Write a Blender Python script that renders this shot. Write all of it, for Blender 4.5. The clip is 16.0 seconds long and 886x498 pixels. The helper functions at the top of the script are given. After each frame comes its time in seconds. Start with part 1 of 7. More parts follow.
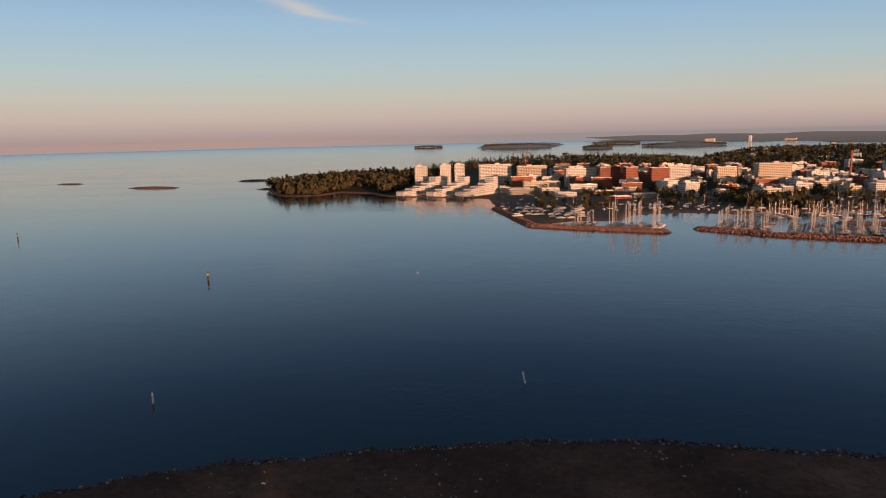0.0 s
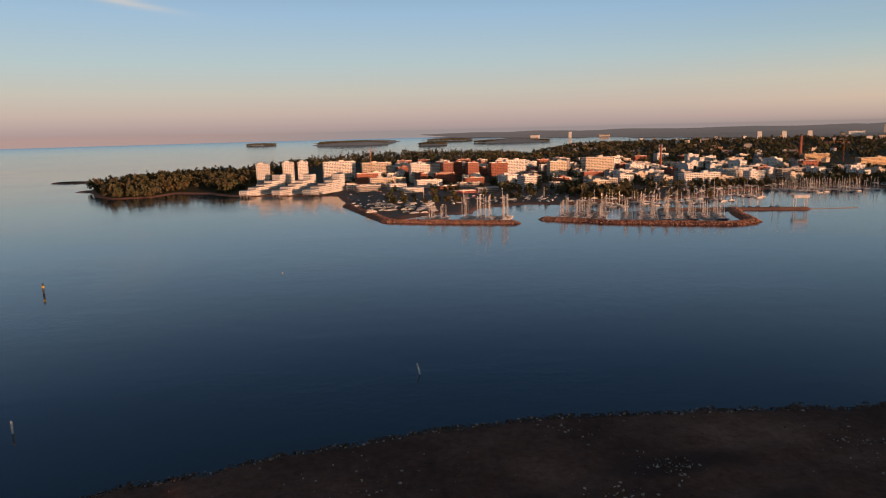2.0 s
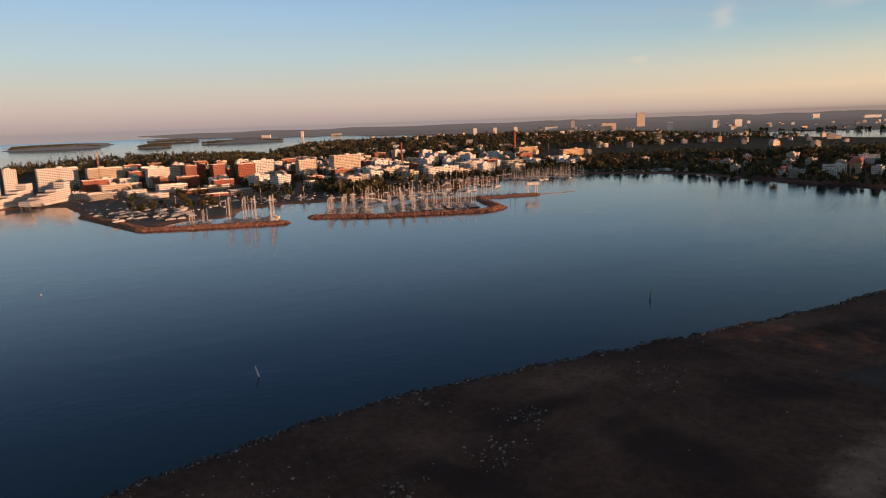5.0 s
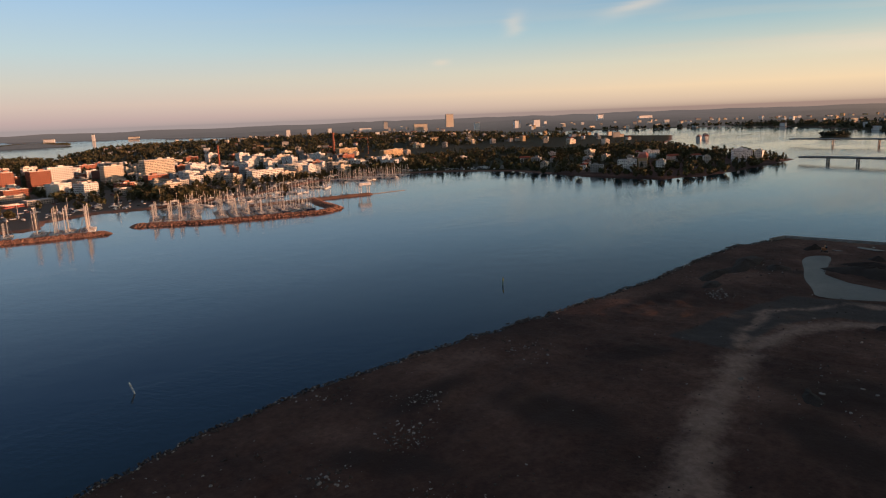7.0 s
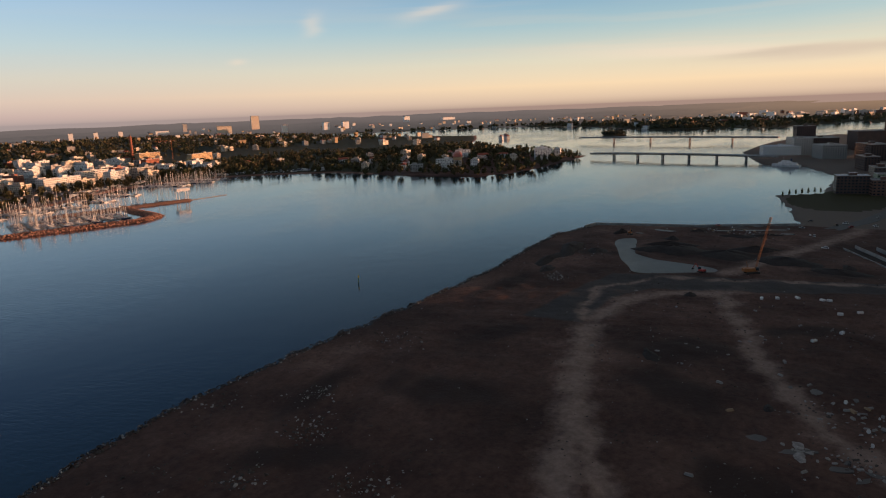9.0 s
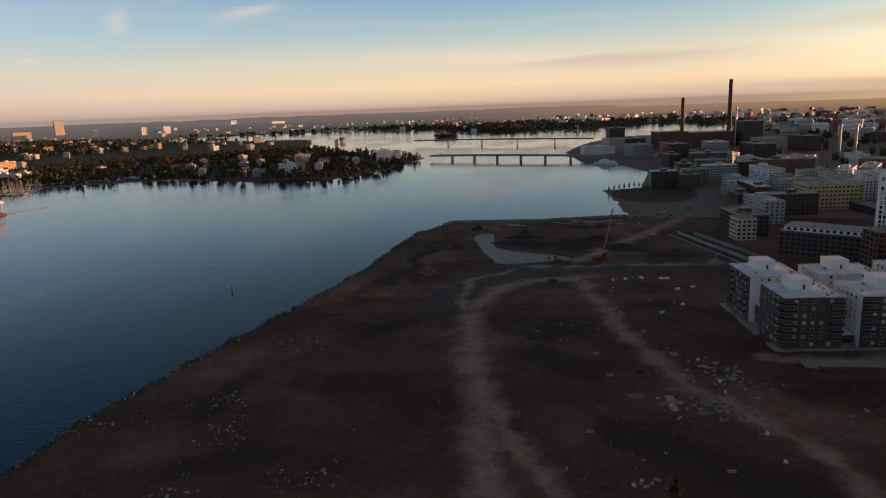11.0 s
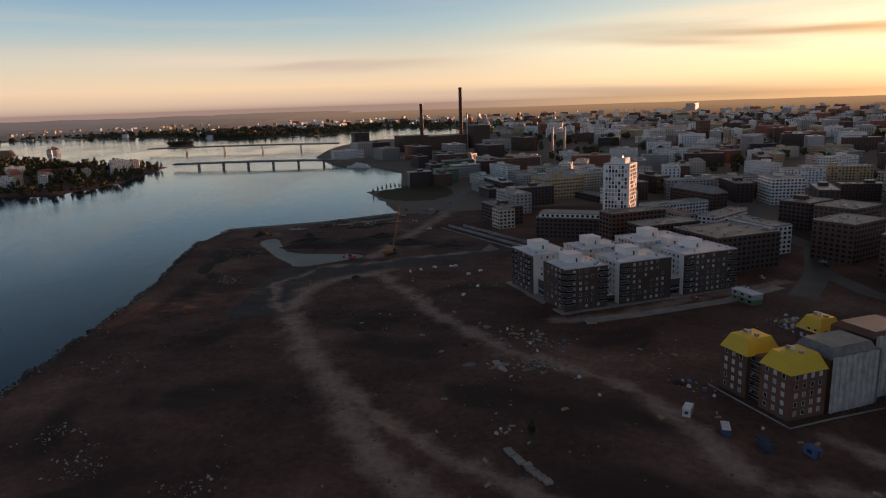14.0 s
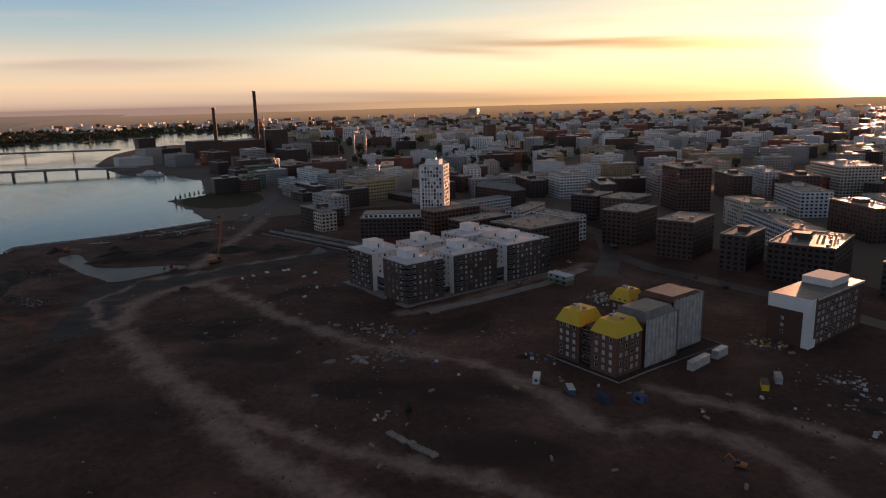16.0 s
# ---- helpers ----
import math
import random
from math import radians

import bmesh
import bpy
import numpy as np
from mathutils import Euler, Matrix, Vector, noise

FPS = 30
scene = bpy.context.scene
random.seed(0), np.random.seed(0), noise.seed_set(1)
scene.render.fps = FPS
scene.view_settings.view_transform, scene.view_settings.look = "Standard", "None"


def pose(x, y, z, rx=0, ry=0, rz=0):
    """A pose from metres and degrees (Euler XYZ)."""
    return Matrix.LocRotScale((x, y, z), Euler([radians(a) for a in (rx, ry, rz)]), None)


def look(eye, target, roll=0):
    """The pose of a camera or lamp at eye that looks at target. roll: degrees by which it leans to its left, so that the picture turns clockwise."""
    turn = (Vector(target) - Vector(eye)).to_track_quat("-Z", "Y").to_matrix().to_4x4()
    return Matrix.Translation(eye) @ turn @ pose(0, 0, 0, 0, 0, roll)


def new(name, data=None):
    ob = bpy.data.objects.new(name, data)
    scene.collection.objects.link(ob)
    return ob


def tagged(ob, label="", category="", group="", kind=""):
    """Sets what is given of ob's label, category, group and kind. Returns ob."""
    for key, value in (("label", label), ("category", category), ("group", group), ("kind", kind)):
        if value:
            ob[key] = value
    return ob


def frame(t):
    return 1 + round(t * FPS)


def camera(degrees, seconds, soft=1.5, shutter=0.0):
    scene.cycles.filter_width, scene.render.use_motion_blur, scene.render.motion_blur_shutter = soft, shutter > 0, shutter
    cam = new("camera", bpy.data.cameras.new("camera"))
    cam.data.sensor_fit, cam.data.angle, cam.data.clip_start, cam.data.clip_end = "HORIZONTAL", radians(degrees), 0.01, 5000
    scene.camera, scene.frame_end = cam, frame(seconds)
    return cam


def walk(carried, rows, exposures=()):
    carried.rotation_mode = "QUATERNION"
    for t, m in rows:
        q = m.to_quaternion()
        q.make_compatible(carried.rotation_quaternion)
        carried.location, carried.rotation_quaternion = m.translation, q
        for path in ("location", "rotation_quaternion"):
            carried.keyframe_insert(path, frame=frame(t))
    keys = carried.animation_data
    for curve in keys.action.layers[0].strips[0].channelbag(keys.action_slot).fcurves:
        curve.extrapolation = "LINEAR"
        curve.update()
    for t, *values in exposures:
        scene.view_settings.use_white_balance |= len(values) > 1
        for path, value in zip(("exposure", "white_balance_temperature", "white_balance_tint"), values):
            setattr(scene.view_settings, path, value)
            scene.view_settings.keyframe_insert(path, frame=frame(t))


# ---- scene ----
cam = camera(66.7, 16.0, soft=1.1)
METRES, EYE, TILT, LEAN, TURN = 216.5, 100.0, 0.0, 0.0, 9.8
ROWS = [
    (0.0, 0.0, 0.0, 0.0, -0.22, -9.51, 1.3),
    (0.5, -0.0206, 0.0029, -0.0005, -3.26, -9.63, 1.21),
    (1.0, -0.045, 0.0049, -0.0018, -6.75, -9.74, 1.24),
    (1.5, -0.0708, 0.0054, -0.0027, -10.16, -9.89, 1.24),
    (2.0, -0.1003, 0.0061, -0.0029, -14.21, -10.05, 1.38),
    (2.5, -0.1291, 0.0073, -0.0032, -18.08, -10.17, 1.48),
    (3.0, -0.1617, 0.0101, -0.0032, -21.9, -10.3, 1.59),
    (3.5, -0.1913, 0.014, -0.0034, -25.03, -10.4, 1.69),
    (6.0, -0.3492, 0.0527, -0.0001, -45.2, -11.01, 2.11),
    (6.5, -0.379, 0.0648, 0.0008, -48.87, -11.1, 2.14),
    (7.0, -0.4102, 0.0793, 0.0018, -52.81, -11.23, 2.15),
    (7.5, -0.4376, 0.0946, 0.0026, -56.72, -11.35, 2.17),
    (8.0, -0.4672, 0.113, 0.0034, -61.06, -11.48, 2.16),
    (8.5, -0.4931, 0.1312, 0.0046, -64.78, -11.59, 2.17),
    (9.0, -0.5199, 0.1527, 0.0054, -69.1, -11.7, 2.16),
    (11.5, -0.6258, 0.276, 0.0121, -87.11, -12.0, 2.11),
    (12.0, -0.6422, 0.3048, 0.0133, -90.97, -12.08, 2.09),
    (12.5, -0.6554, 0.3323, 0.0147, -94.46, -12.14, 2.07),
    (13.0, -0.6673, 0.3631, 0.0158, -98.3, -12.19, 2.04),
    (13.5, -0.6768, 0.3915, 0.0168, -101.67, -12.22, 2.02),
    (14.0, -0.6849, 0.4228, 0.0177, -105.78, -12.28, 1.96),
    (14.5, -0.6903, 0.452, 0.0187, -109.8, -12.33, 1.88),
    (15.0, -0.6945, 0.4843, 0.0198, -114.34, -12.4, 1.78),
    (15.5, -0.6961, 0.5137, 0.0205, -118.71, -12.43, 1.67),
    (16.0, -0.6957, 0.5462, 0.021, -123.39, -12.45, 1.52),
]
walk(cam, [(t, pose(0, 0, EYE, TILT, LEAN, TURN) @ pose(METRES * x, METRES * y, METRES * z, 90 + pitch, roll, yaw)) for t, x, y, z, yaw, pitch, roll in ROWS],
     [(0.0, -0.05, 6400, 6), (2.0, -0.03, 6400, 6), (7.0, 0.20, 6450, 6), (9.0, 0.25, 6480, 7), (12.5, 0.18, 6520, 11), (14.5, 0.15, 6570, 13), (16.0, 0.17, 6620, 14)])

# ---- world, sun, exposure ----
SUN_EL, SUN_DIR = 2.4, Vector((0.562, -0.827, 0)).normalized()
world = bpy.data.worlds.new("morning_sky")
scene.world = world
world.use_nodes = True
WT = world.node_tree
for _n in list(WT.nodes):
    WT.nodes.remove(_n)


def node(tree, kind, x=None, **sets):
    """A node with its properties set; x: its inputs by index or name, links where sockets."""
    n = tree.nodes.new(kind)
    if "operation" in sets:
        n.operation = sets["operation"]
    if "use_clamp" in sets:
        n.use_clamp = sets["use_clamp"]
    if "data_type" in sets:
        n.data_type = sets["data_type"]
    if "blend_type" in sets:
        n.blend_type = sets["blend_type"]
    if "interpolation_type" in sets:
        n.interpolation_type = sets["interpolation_type"]
    if "layer_name" in sets:
        n.layer_name = sets["layer_name"]
    for k, v in (x or {}).items():
        if isinstance(v, bpy.types.NodeSocket):
            tree.links.new(v, n.inputs[k])
        else:
            n.inputs[k].default_value = v
    return n


def math_(tree, op, a, b=0.0, clamp=False):
    return node(tree, "ShaderNodeMath", {0: a, 1: b}, operation=op, use_clamp=clamp).outputs[0]


def ramp(tree, fac, stops, smooth=True):
    n = node(tree, "ShaderNodeValToRGB", {0: fac})
    r = n.color_ramp
    r.interpolation = "EASE" if smooth == "ease" else "LINEAR"
    while len(r.elements) < len(stops):
        r.elements.new(0.5)
    for e, (p, c) in zip(r.elements, stops):
        e.position = p
        e.color = (*c, 1) if len(c) == 3 else c
    return n.outputs[0]


def mixc(tree, fac, a, b, kind="MIX"):
    n = node(tree, "ShaderNodeMix", data_type="RGBA", blend_type=kind)
    for sock, v in ((n.inputs[0], fac), (n.inputs[6], a), (n.inputs[7], b)):
        if isinstance(v, bpy.types.NodeSocket):
            tree.links.new(v, sock)
        elif isinstance(v, tuple):
            sock.default_value = (*v, 1)
        else:
            sock.default_value = v
    return n.outputs[2]


def srgb(r, g, b):
    return tuple(((c / 255 + 0.055) / 1.055) ** 2.4 if c > 10 else c / 255 / 12.92 for c in (r, g, b))


def build_sky():
    t = WT
    way = node(t, "ShaderNodeTexCoord").outputs["Generated"]
    sep = node(t, "ShaderNodeSeparateXYZ", {0: way}).outputs
    el = math_(t, "ADD", math_(t, "MULTIPLY", sep[2], 1.0), 0.0)
    up = math_(t, "POWER", math_(t, "MAXIMUM", el, 0.0), 0.5)          # 0 at the horizon, 1 overhead
    anti = ramp(t, up, [(0.0, srgb(162, 148, 148)), (0.10, srgb(188, 164, 162)), (0.17, srgb(202, 182, 174)), (0.235, srgb(196, 192, 186)),
                        (0.31, srgb(174, 193, 204)), (0.40, srgb(148, 180, 214)), (0.58, srgb(60, 94, 146)), (0.74, srgb(48, 70, 102)), (0.86, srgb(78, 76, 78)), (1.0, srgb(96, 86, 80))])
    side = ramp(t, up, [(0.0, srgb(158, 132, 122)), (0.10, srgb(212, 184, 160)), (0.17, srgb(234, 206, 172)), (0.25, srgb(208, 202, 184)),
                        (0.33, srgb(150, 178, 190)), (0.38, srgb(120, 158, 186)), (0.46, srgb(86, 116, 142)), (0.58, srgb(48, 70, 96)), (0.74, srgb(36, 48, 64)), (0.86, srgb(74, 70, 70)), (1.0, srgb(96, 86, 80))])
    near = ramp(t, up, [(0.0, srgb(222, 184, 134)), (0.10, srgb(240, 208, 162)), (0.17, srgb(255, 234, 188)), (0.26, srgb(252, 242, 212)),
                        (0.34, srgb(196, 206, 196)), (0.44, srgb(150, 178, 196)), (0.6, srgb(92, 104, 126)), (0.76, srgb(66, 72, 88)), (0.86, srgb(80, 76, 74)), (1.0, srgb(96, 86, 80))])
    flat = node(t, "ShaderNodeVectorMath", {0: node(t, "ShaderNodeVectorMath", {0: way, 1: (1, 1, 0)}, operation="MULTIPLY").outputs[0]}, operation="NORMALIZE").outputs[0]
    turn = node(t, "ShaderNodeVectorMath", {0: flat, 1: tuple(SUN_DIR)}, operation="DOT_PRODUCT").outputs[1]
    a = node(t, "ShaderNodeMapRange", {0: turn, 1: -0.8, 2: 0.35, 3: 0.0, 4: 1.0}, interpolation_type="SMOOTHSTEP").outputs[0]
    b = node(t, "ShaderNodeMapRange", {0: turn, 1: 0.58, 2: 1.0, 3: 0.0, 4: 1.0}, interpolation_type="SMOOTHSTEP").outputs[0]
    col = mixc(t, b, mixc(t, a, anti, side), near)
    # long thin cloud streaks, denser towards the sun, and a low grey bank
    warp = node(t, "ShaderNodeVectorMath", {0: way, 1: (2.4, 2.4, 46.0)}, operation="MULTIPLY").outputs[0]
    cl = node(t, "ShaderNodeTexNoise", {"Vector": warp, "Scale": 1.0, "Detail": 5.0, "Roughness": 0.52}).outputs[0]
    amount = node(t, "ShaderNodeMapRange", {0: cl, 1: 0.48, 2: 0.66, 3: 0.0, 4: 1.0}, interpolation_type="SMOOTHSTEP").outputs[0]
    band = ramp(t, math_(t, "MAXIMUM", el, 0.0), [(0.0, (0, 0, 0)), (0.035, (0.1, 0.1, 0.1)), (0.075, (1, 1, 1)), (0.16, (0.7, 0.7, 0.7)), (0.4, (0.15, 0.15, 0.15))])
    where = node(t, "ShaderNodeMapRange", {0: turn, 1: -0.75, 2: 0.5, 3: 0.0, 4: 0.2}).outputs[0]
    f = math_(t, "MULTIPLY", math_(t, "MULTIPLY", amount, band), where)
    col = mixc(t, f, col, mixc(t, b, srgb(214, 190, 172), srgb(176, 150, 118)))
    # single wisps: middle, run, half length, half width, strength
    for mid, run, L, w, k, grey in (((0.8119, -0.5792, 0.0725), (-0.5775, -0.8152, -0.0452), 0.293, 0.0105, 0.85, 1),
             ((0.9017, -0.4270, 0.0676), (-0.4221, -0.9033, -0.0762), 0.122, 0.0059, 0.50, 1),
             ((0.9985, 0.0064, 0.0542), (0.0062, -1.0000, 0.0047), 0.125, 0.0070, 0.55, 1),
             ((0.9806, 0.1853, 0.0643), (0.1884, -0.9810, -0.0465), 0.179, 0.0120, 0.40, 0),
             ((0.9375, -0.3479, 0.0060), (-0.3477, -0.9372, -0.0276), 0.30, 0.0075, 0.45, 1),
             ((0.8858, -0.4523, 0.1037), (-0.4543, -0.8908, -0.0047), 0.162, 0.0118, 0.35, 0),
             ((-0.3421, 0.9232, 0.1753), (0.8995, 0.3757, -0.2230), 0.072, 0.0076, 0.50, 0),
             ((0.7495, 0.6508, 0.1213), (0.5159, -0.6890, 0.5090), 0.018, 0.0101, 0.35, 0),
             ((0.8469, 0.5147, 0.1337), (0.4836, -0.8500, 0.2090), 0.045, 0.0084, 0.45, 0),
             ((0.6802, 0.7292, 0.0747), (0.7246, -0.6843, 0.0816), 0.013, 0.0050, 0.40, 0),
             ((0.9884, 0.1390, 0.0616), (0.1418, -0.9889, -0.0441), 0.231, 0.0101, 0.35, 0),
             ((0.9949, 0.0832, 0.0574), (0.0805, -0.9956, 0.0484), 0.089, 0.0059, 0.35, 1)):
        off = node(t, "ShaderNodeVectorMath", {0: way, 1: mid}, operation="SUBTRACT").outputs[0]
        wob = math_(t, "MULTIPLY", math_(t, "SUBTRACT", cl, 0.5), w * 3.2)
        u = math_(t, "DIVIDE", node(t, "ShaderNodeVectorMath", {0: off, 1: run}, operation="DOT_PRODUCT").outputs[1], L)
        v = math_(t, "DIVIDE", math_(t, "ADD", node(t, "ShaderNodeVectorMath", {0: off, 1: tuple(Vector(mid).cross(Vector(run)))}, operation="DOT_PRODUCT").outputs[1], wob), w)
        q = math_(t, "ADD", math_(t, "POWER", math_(t, "ABSOLUTE", u), 2.0), math_(t, "POWER", math_(t, "ABSOLUTE", v), 2.0))
        veil = math_(t, "MULTIPLY", math_(t, "POWER", 2.718, math_(t, "MULTIPLY", q, -1.3)), k)
        col = mixc(t, veil, col, mixc(t, b, srgb(160, 148, 144), srgb(124, 114, 104)) if grey else mixc(t, b, srgb(226, 204, 188), srgb(240, 214, 170)))
    # low mist out at sea, and along the far shore
    sea = node(t, "ShaderNodeMapRange", {0: node(t, "ShaderNodeVectorMath", {0: flat, 1: (-0.707, 0.707, 0)}, operation="DOT_PRODUCT").outputs[1], 1: 0.70, 2: 0.96, 3: 0.0, 4: 1.0}, interpolation_type="SMOOTHSTEP").outputs[0]
    edge = node(t, "ShaderNodeTexNoise", {"Vector": warp, "Scale": 2.2, "Detail": 4.0}).outputs[0]
    top = math_(t, "ADD", math_(t, "MULTIPLY", edge, 0.012), -0.002)
    fog = node(t, "ShaderNodeMapRange", {0: math_(t, "SUBTRACT", el, top), 1: 0.004, 2: -0.006, 3: 0.0, 4: 0.85}, interpolation_type="SMOOTHSTEP").outputs[0]
    col = mixc(t, math_(t, "MULTIPLY", fog, sea), col, srgb(190, 156, 150))
    # the glow round the sun and its disc, just over the horizon
    sun3 = Vector((SUN_DIR.x, SUN_DIR.y, math.tan(radians(SUN_EL - 0.2)))).normalized()
    close = node(t, "ShaderNodeVectorMath", {0: way, 1: tuple(sun3)}, operation="DOT_PRODUCT").outputs[1]
    close = math_(t, "MAXIMUM", close, 0.0)
    g1 = math_(t, "MULTIPLY", math_(t, "POWER", close, 700.0), 1.6)
    g2 = math_(t, "MULTIPLY", math_(t, "POWER", close, 40.0), 0.30)
    glow = mixc(t, 1.0, mixc(t, 1.0, (1.0, 0.90, 0.66), g1, "MULTIPLY"), mixc(t, 1.0, (1.0, 0.76, 0.46), g2, "MULTIPLY"), "ADD")
    col = mixc(t, 1.0, col, glow, "ADD")
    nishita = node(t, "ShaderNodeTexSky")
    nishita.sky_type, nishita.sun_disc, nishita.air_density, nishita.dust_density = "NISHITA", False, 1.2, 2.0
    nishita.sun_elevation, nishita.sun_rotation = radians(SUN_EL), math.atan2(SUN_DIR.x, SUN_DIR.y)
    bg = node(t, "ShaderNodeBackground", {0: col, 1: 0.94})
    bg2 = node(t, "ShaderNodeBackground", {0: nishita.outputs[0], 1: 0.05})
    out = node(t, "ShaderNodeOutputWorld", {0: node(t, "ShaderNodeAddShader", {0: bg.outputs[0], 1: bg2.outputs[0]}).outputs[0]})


build_sky()
lamp = bpy.data.lights.new("sun", "SUN")
lamp.energy, lamp.angle, lamp.color = 5.6, radians(0.6), (1.0, 0.47, 0.26)
sun = new("sun", lamp)
sun.matrix_world = look((0, 0, 300), Vector((0, 0, 300)) - Vector((SUN_DIR.x, SUN_DIR.y, math.tan(radians(SUN_EL)))))

# ---- materials ----


def material(name, base, rough=0.8, metal=0.0, vary=0.25, scale=0.3, fine=3.0, bump=0.0, second=None, spread=0.5, random_=0.0, spec=0.5, coords="Object"):
    """A painted, mineral or organic surface: base colour broken up at two scales, with fine relief."""
    m = bpy.data.materials.new(name)
    m.use_nodes = True
    t = m.node_tree
    bsdf = t.nodes["Principled BSDF"]
    at = node(t, "ShaderNodeNewGeometry").outputs[0] if coords == "World" else node(t, "ShaderNodeTexCoord").outputs["Object"]
    big = node(t, "ShaderNodeTexNoise", {"Vector": at, "Scale": scale, "Detail": 5.0, "Roughness": 0.6}).outputs[0]
    small = node(t, "ShaderNodeTexNoise", {"Vector": at, "Scale": fine, "Detail": 3.0, "Roughness": 0.7}).outputs[0]
    second = second or tuple(c * 0.6 for c in base)
    wide = node(t, "ShaderNodeMapRange", {0: big, 1: 0.5 - spread * 0.3, 2: 0.5 + spread * 0.3}).outputs[0]
    col = mixc(t, wide, base, second)
    k = node(t, "ShaderNodeMapRange", {0: small, 1: 0.25, 2: 0.75, 3: 1 - vary, 4: 1 + vary}).outputs[0]
    if random_:
        r = node(t, "ShaderNodeObjectInfo").outputs["Random"]
        k = math_(t, "MULTIPLY", k, node(t, "ShaderNodeMapRange", {0: r, 3: 1 - random_, 4: 1 + random_}).outputs[0])
    col = mixc(t, 1.0, col, k, "MULTIPLY")
    t.links.new(col, bsdf.inputs["Base Color"])
    bsdf.inputs["Roughness"].default_value = rough
    bsdf.inputs["Metallic"].default_value = metal
    bsdf.inputs["Specular IOR Level"].default_value = spec
    if bump:
        bn = node(t, "ShaderNodeBump", {"Height": small, "Strength": bump, "Distance": 0.3})
        t.links.new(bn.outputs[0], bsdf.inputs["Normal"])
    return m


def glass(name, tint=(0.03, 0.04, 0.05), rough=0.08):
    m = material(name, tint, rough, vary=0.5, scale=0.05, fine=0.4, random_=0.5)
    return m


def water_material():
    m = bpy.data.materials.new("sea_water")
    m.use_nodes = True
    t = m.node_tree
    b = t.nodes["Principled BSDF"]
    at = node(t, "ShaderNodeNewGeometry").outputs[0]
    slick = node(t, "ShaderNodeTexNoise", {"Vector": node(t, "ShaderNodeVectorMath", {0: at, 1: (0.6, 1.6, 1)}, operation="MULTIPLY").outputs[0], "Scale": 0.0045, "Detail": 4.0}).outputs[0]
    calm = node(t, "ShaderNodeMapRange", {0: slick, 1: 0.40, 2: 0.62}, interpolation_type="SMOOTHSTEP").outputs[0]
    rip = node(t, "ShaderNodeTexNoise", {"Vector": node(t, "ShaderNodeVectorMath", {0: at, 1: (1.0, 0.45, 1)}, operation="MULTIPLY").outputs[0], "Scale": 0.55, "Detail": 4.0, "Roughness": 0.6}).outputs[0]
    swell = node(t, "ShaderNodeTexNoise", {"Vector": at, "Scale": 0.07, "Detail": 2.0}).outputs[0]
    h = math_(t, "ADD", math_(t, "MULTIPLY", rip, math_(t, "ADD", math_(t, "MULTIPLY", calm, 0.16), 0.05)), math_(t, "MULTIPLY", swell, 0.10))
    bn = node(t, "ShaderNodeBump", {"Height": h, "Strength": 0.55, "Distance": 1.0})
    t.links.new(bn.outputs[0], b.inputs["Normal"])
    t.links.new(mixc(t, calm, (0.002, 0.022, 0.040), (0.003, 0.026, 0.046)), b.inputs["Base Color"])
    b.inputs["Roughness"].default_value = 0.09
    b.inputs["IOR"].default_value = 1.333
    return m


WATER = water_material()
SOIL = None
ROOFGREY = material("grey_sheet_roof", (0.30, 0.29, 0.28), 0.42, metal=0.2, vary=0.18, scale=0.12, fine=1.0, second=(0.21, 0.20, 0.195), random_=0.35)
WHITE = material("white_render", (0.74, 0.73, 0.70), 0.75, vary=0.06, scale=0.08, fine=0.7, second=(0.66, 0.65, 0.62), random_=0.08)
CREAM = material("cream_render", (0.62, 0.54, 0.43), 0.8, vary=0.08, scale=0.08, fine=0.7, second=(0.54, 0.46, 0.36), random_=0.12)
OCHRE = material("ochre_render", (0.55, 0.40, 0.22), 0.8, vary=0.08, scale=0.08, fine=0.7, second=(0.48, 0.34, 0.19), random_=0.12)
REDBRICK = material("red_brick", (0.33, 0.115, 0.065), 0.85, vary=0.18, scale=0.1, fine=2.5, second=(0.26, 0.09, 0.055), bump=0.2, random_=0.15)
DARKBRICK = material("dark_brown_brick", (0.085, 0.048, 0.036), 0.7, vary=0.25, scale=0.12, fine=2.5, second=(0.062, 0.037, 0.03), bump=0.2, random_=0.2)
GREYWALL = material("grey_facade", (0.38, 0.36, 0.33), 0.7, vary=0.1, scale=0.08, fine=0.8, second=(0.32, 0.30, 0.28), random_=0.15)
ROOFWHITE = material("pale_roofing", (0.70, 0.74, 0.80), 0.7, vary=0.10, scale=0.15, fine=1.2, second=(0.55, 0.60, 0.67))
ROOFDARK = material("bitumen_roof", (0.15, 0.135, 0.125), 0.5, vary=0.25, scale=0.12, fine=1.0, second=(0.085, 0.08, 0.077), random_=0.35)
ROOFRED = material("red_tin_roof", (0.30, 0.085, 0.05), 0.6, vary=0.15, scale=0.2, fine=1.0, random_=0.2)
YELLOW = material("yellow_tarpaulin", (0.66, 0.45, 0.02), 0.55, vary=0.12, scale=0.25, fine=1.6, second=(0.66, 0.44, 0.02), bump=0.3)
SHEET = material("scaffold_sheeting", (0.54, 0.51, 0.47), 0.65, vary=0.18, scale=0.35, fine=1.4, second=(0.32, 0.31, 0.30), bump=0.4)
GLASS = glass("window_glass")
FRAME = material("white_frame", (0.62, 0.61, 0.59), 0.6, vary=0.05)
DARKMETAL = material("dark_steel", (0.07, 0.068, 0.066), 0.5, metal=0.5, vary=0.15)
GALV = material("galvanised_steel", (0.40, 0.40, 0.40), 0.45, metal=0.7, vary=0.15)
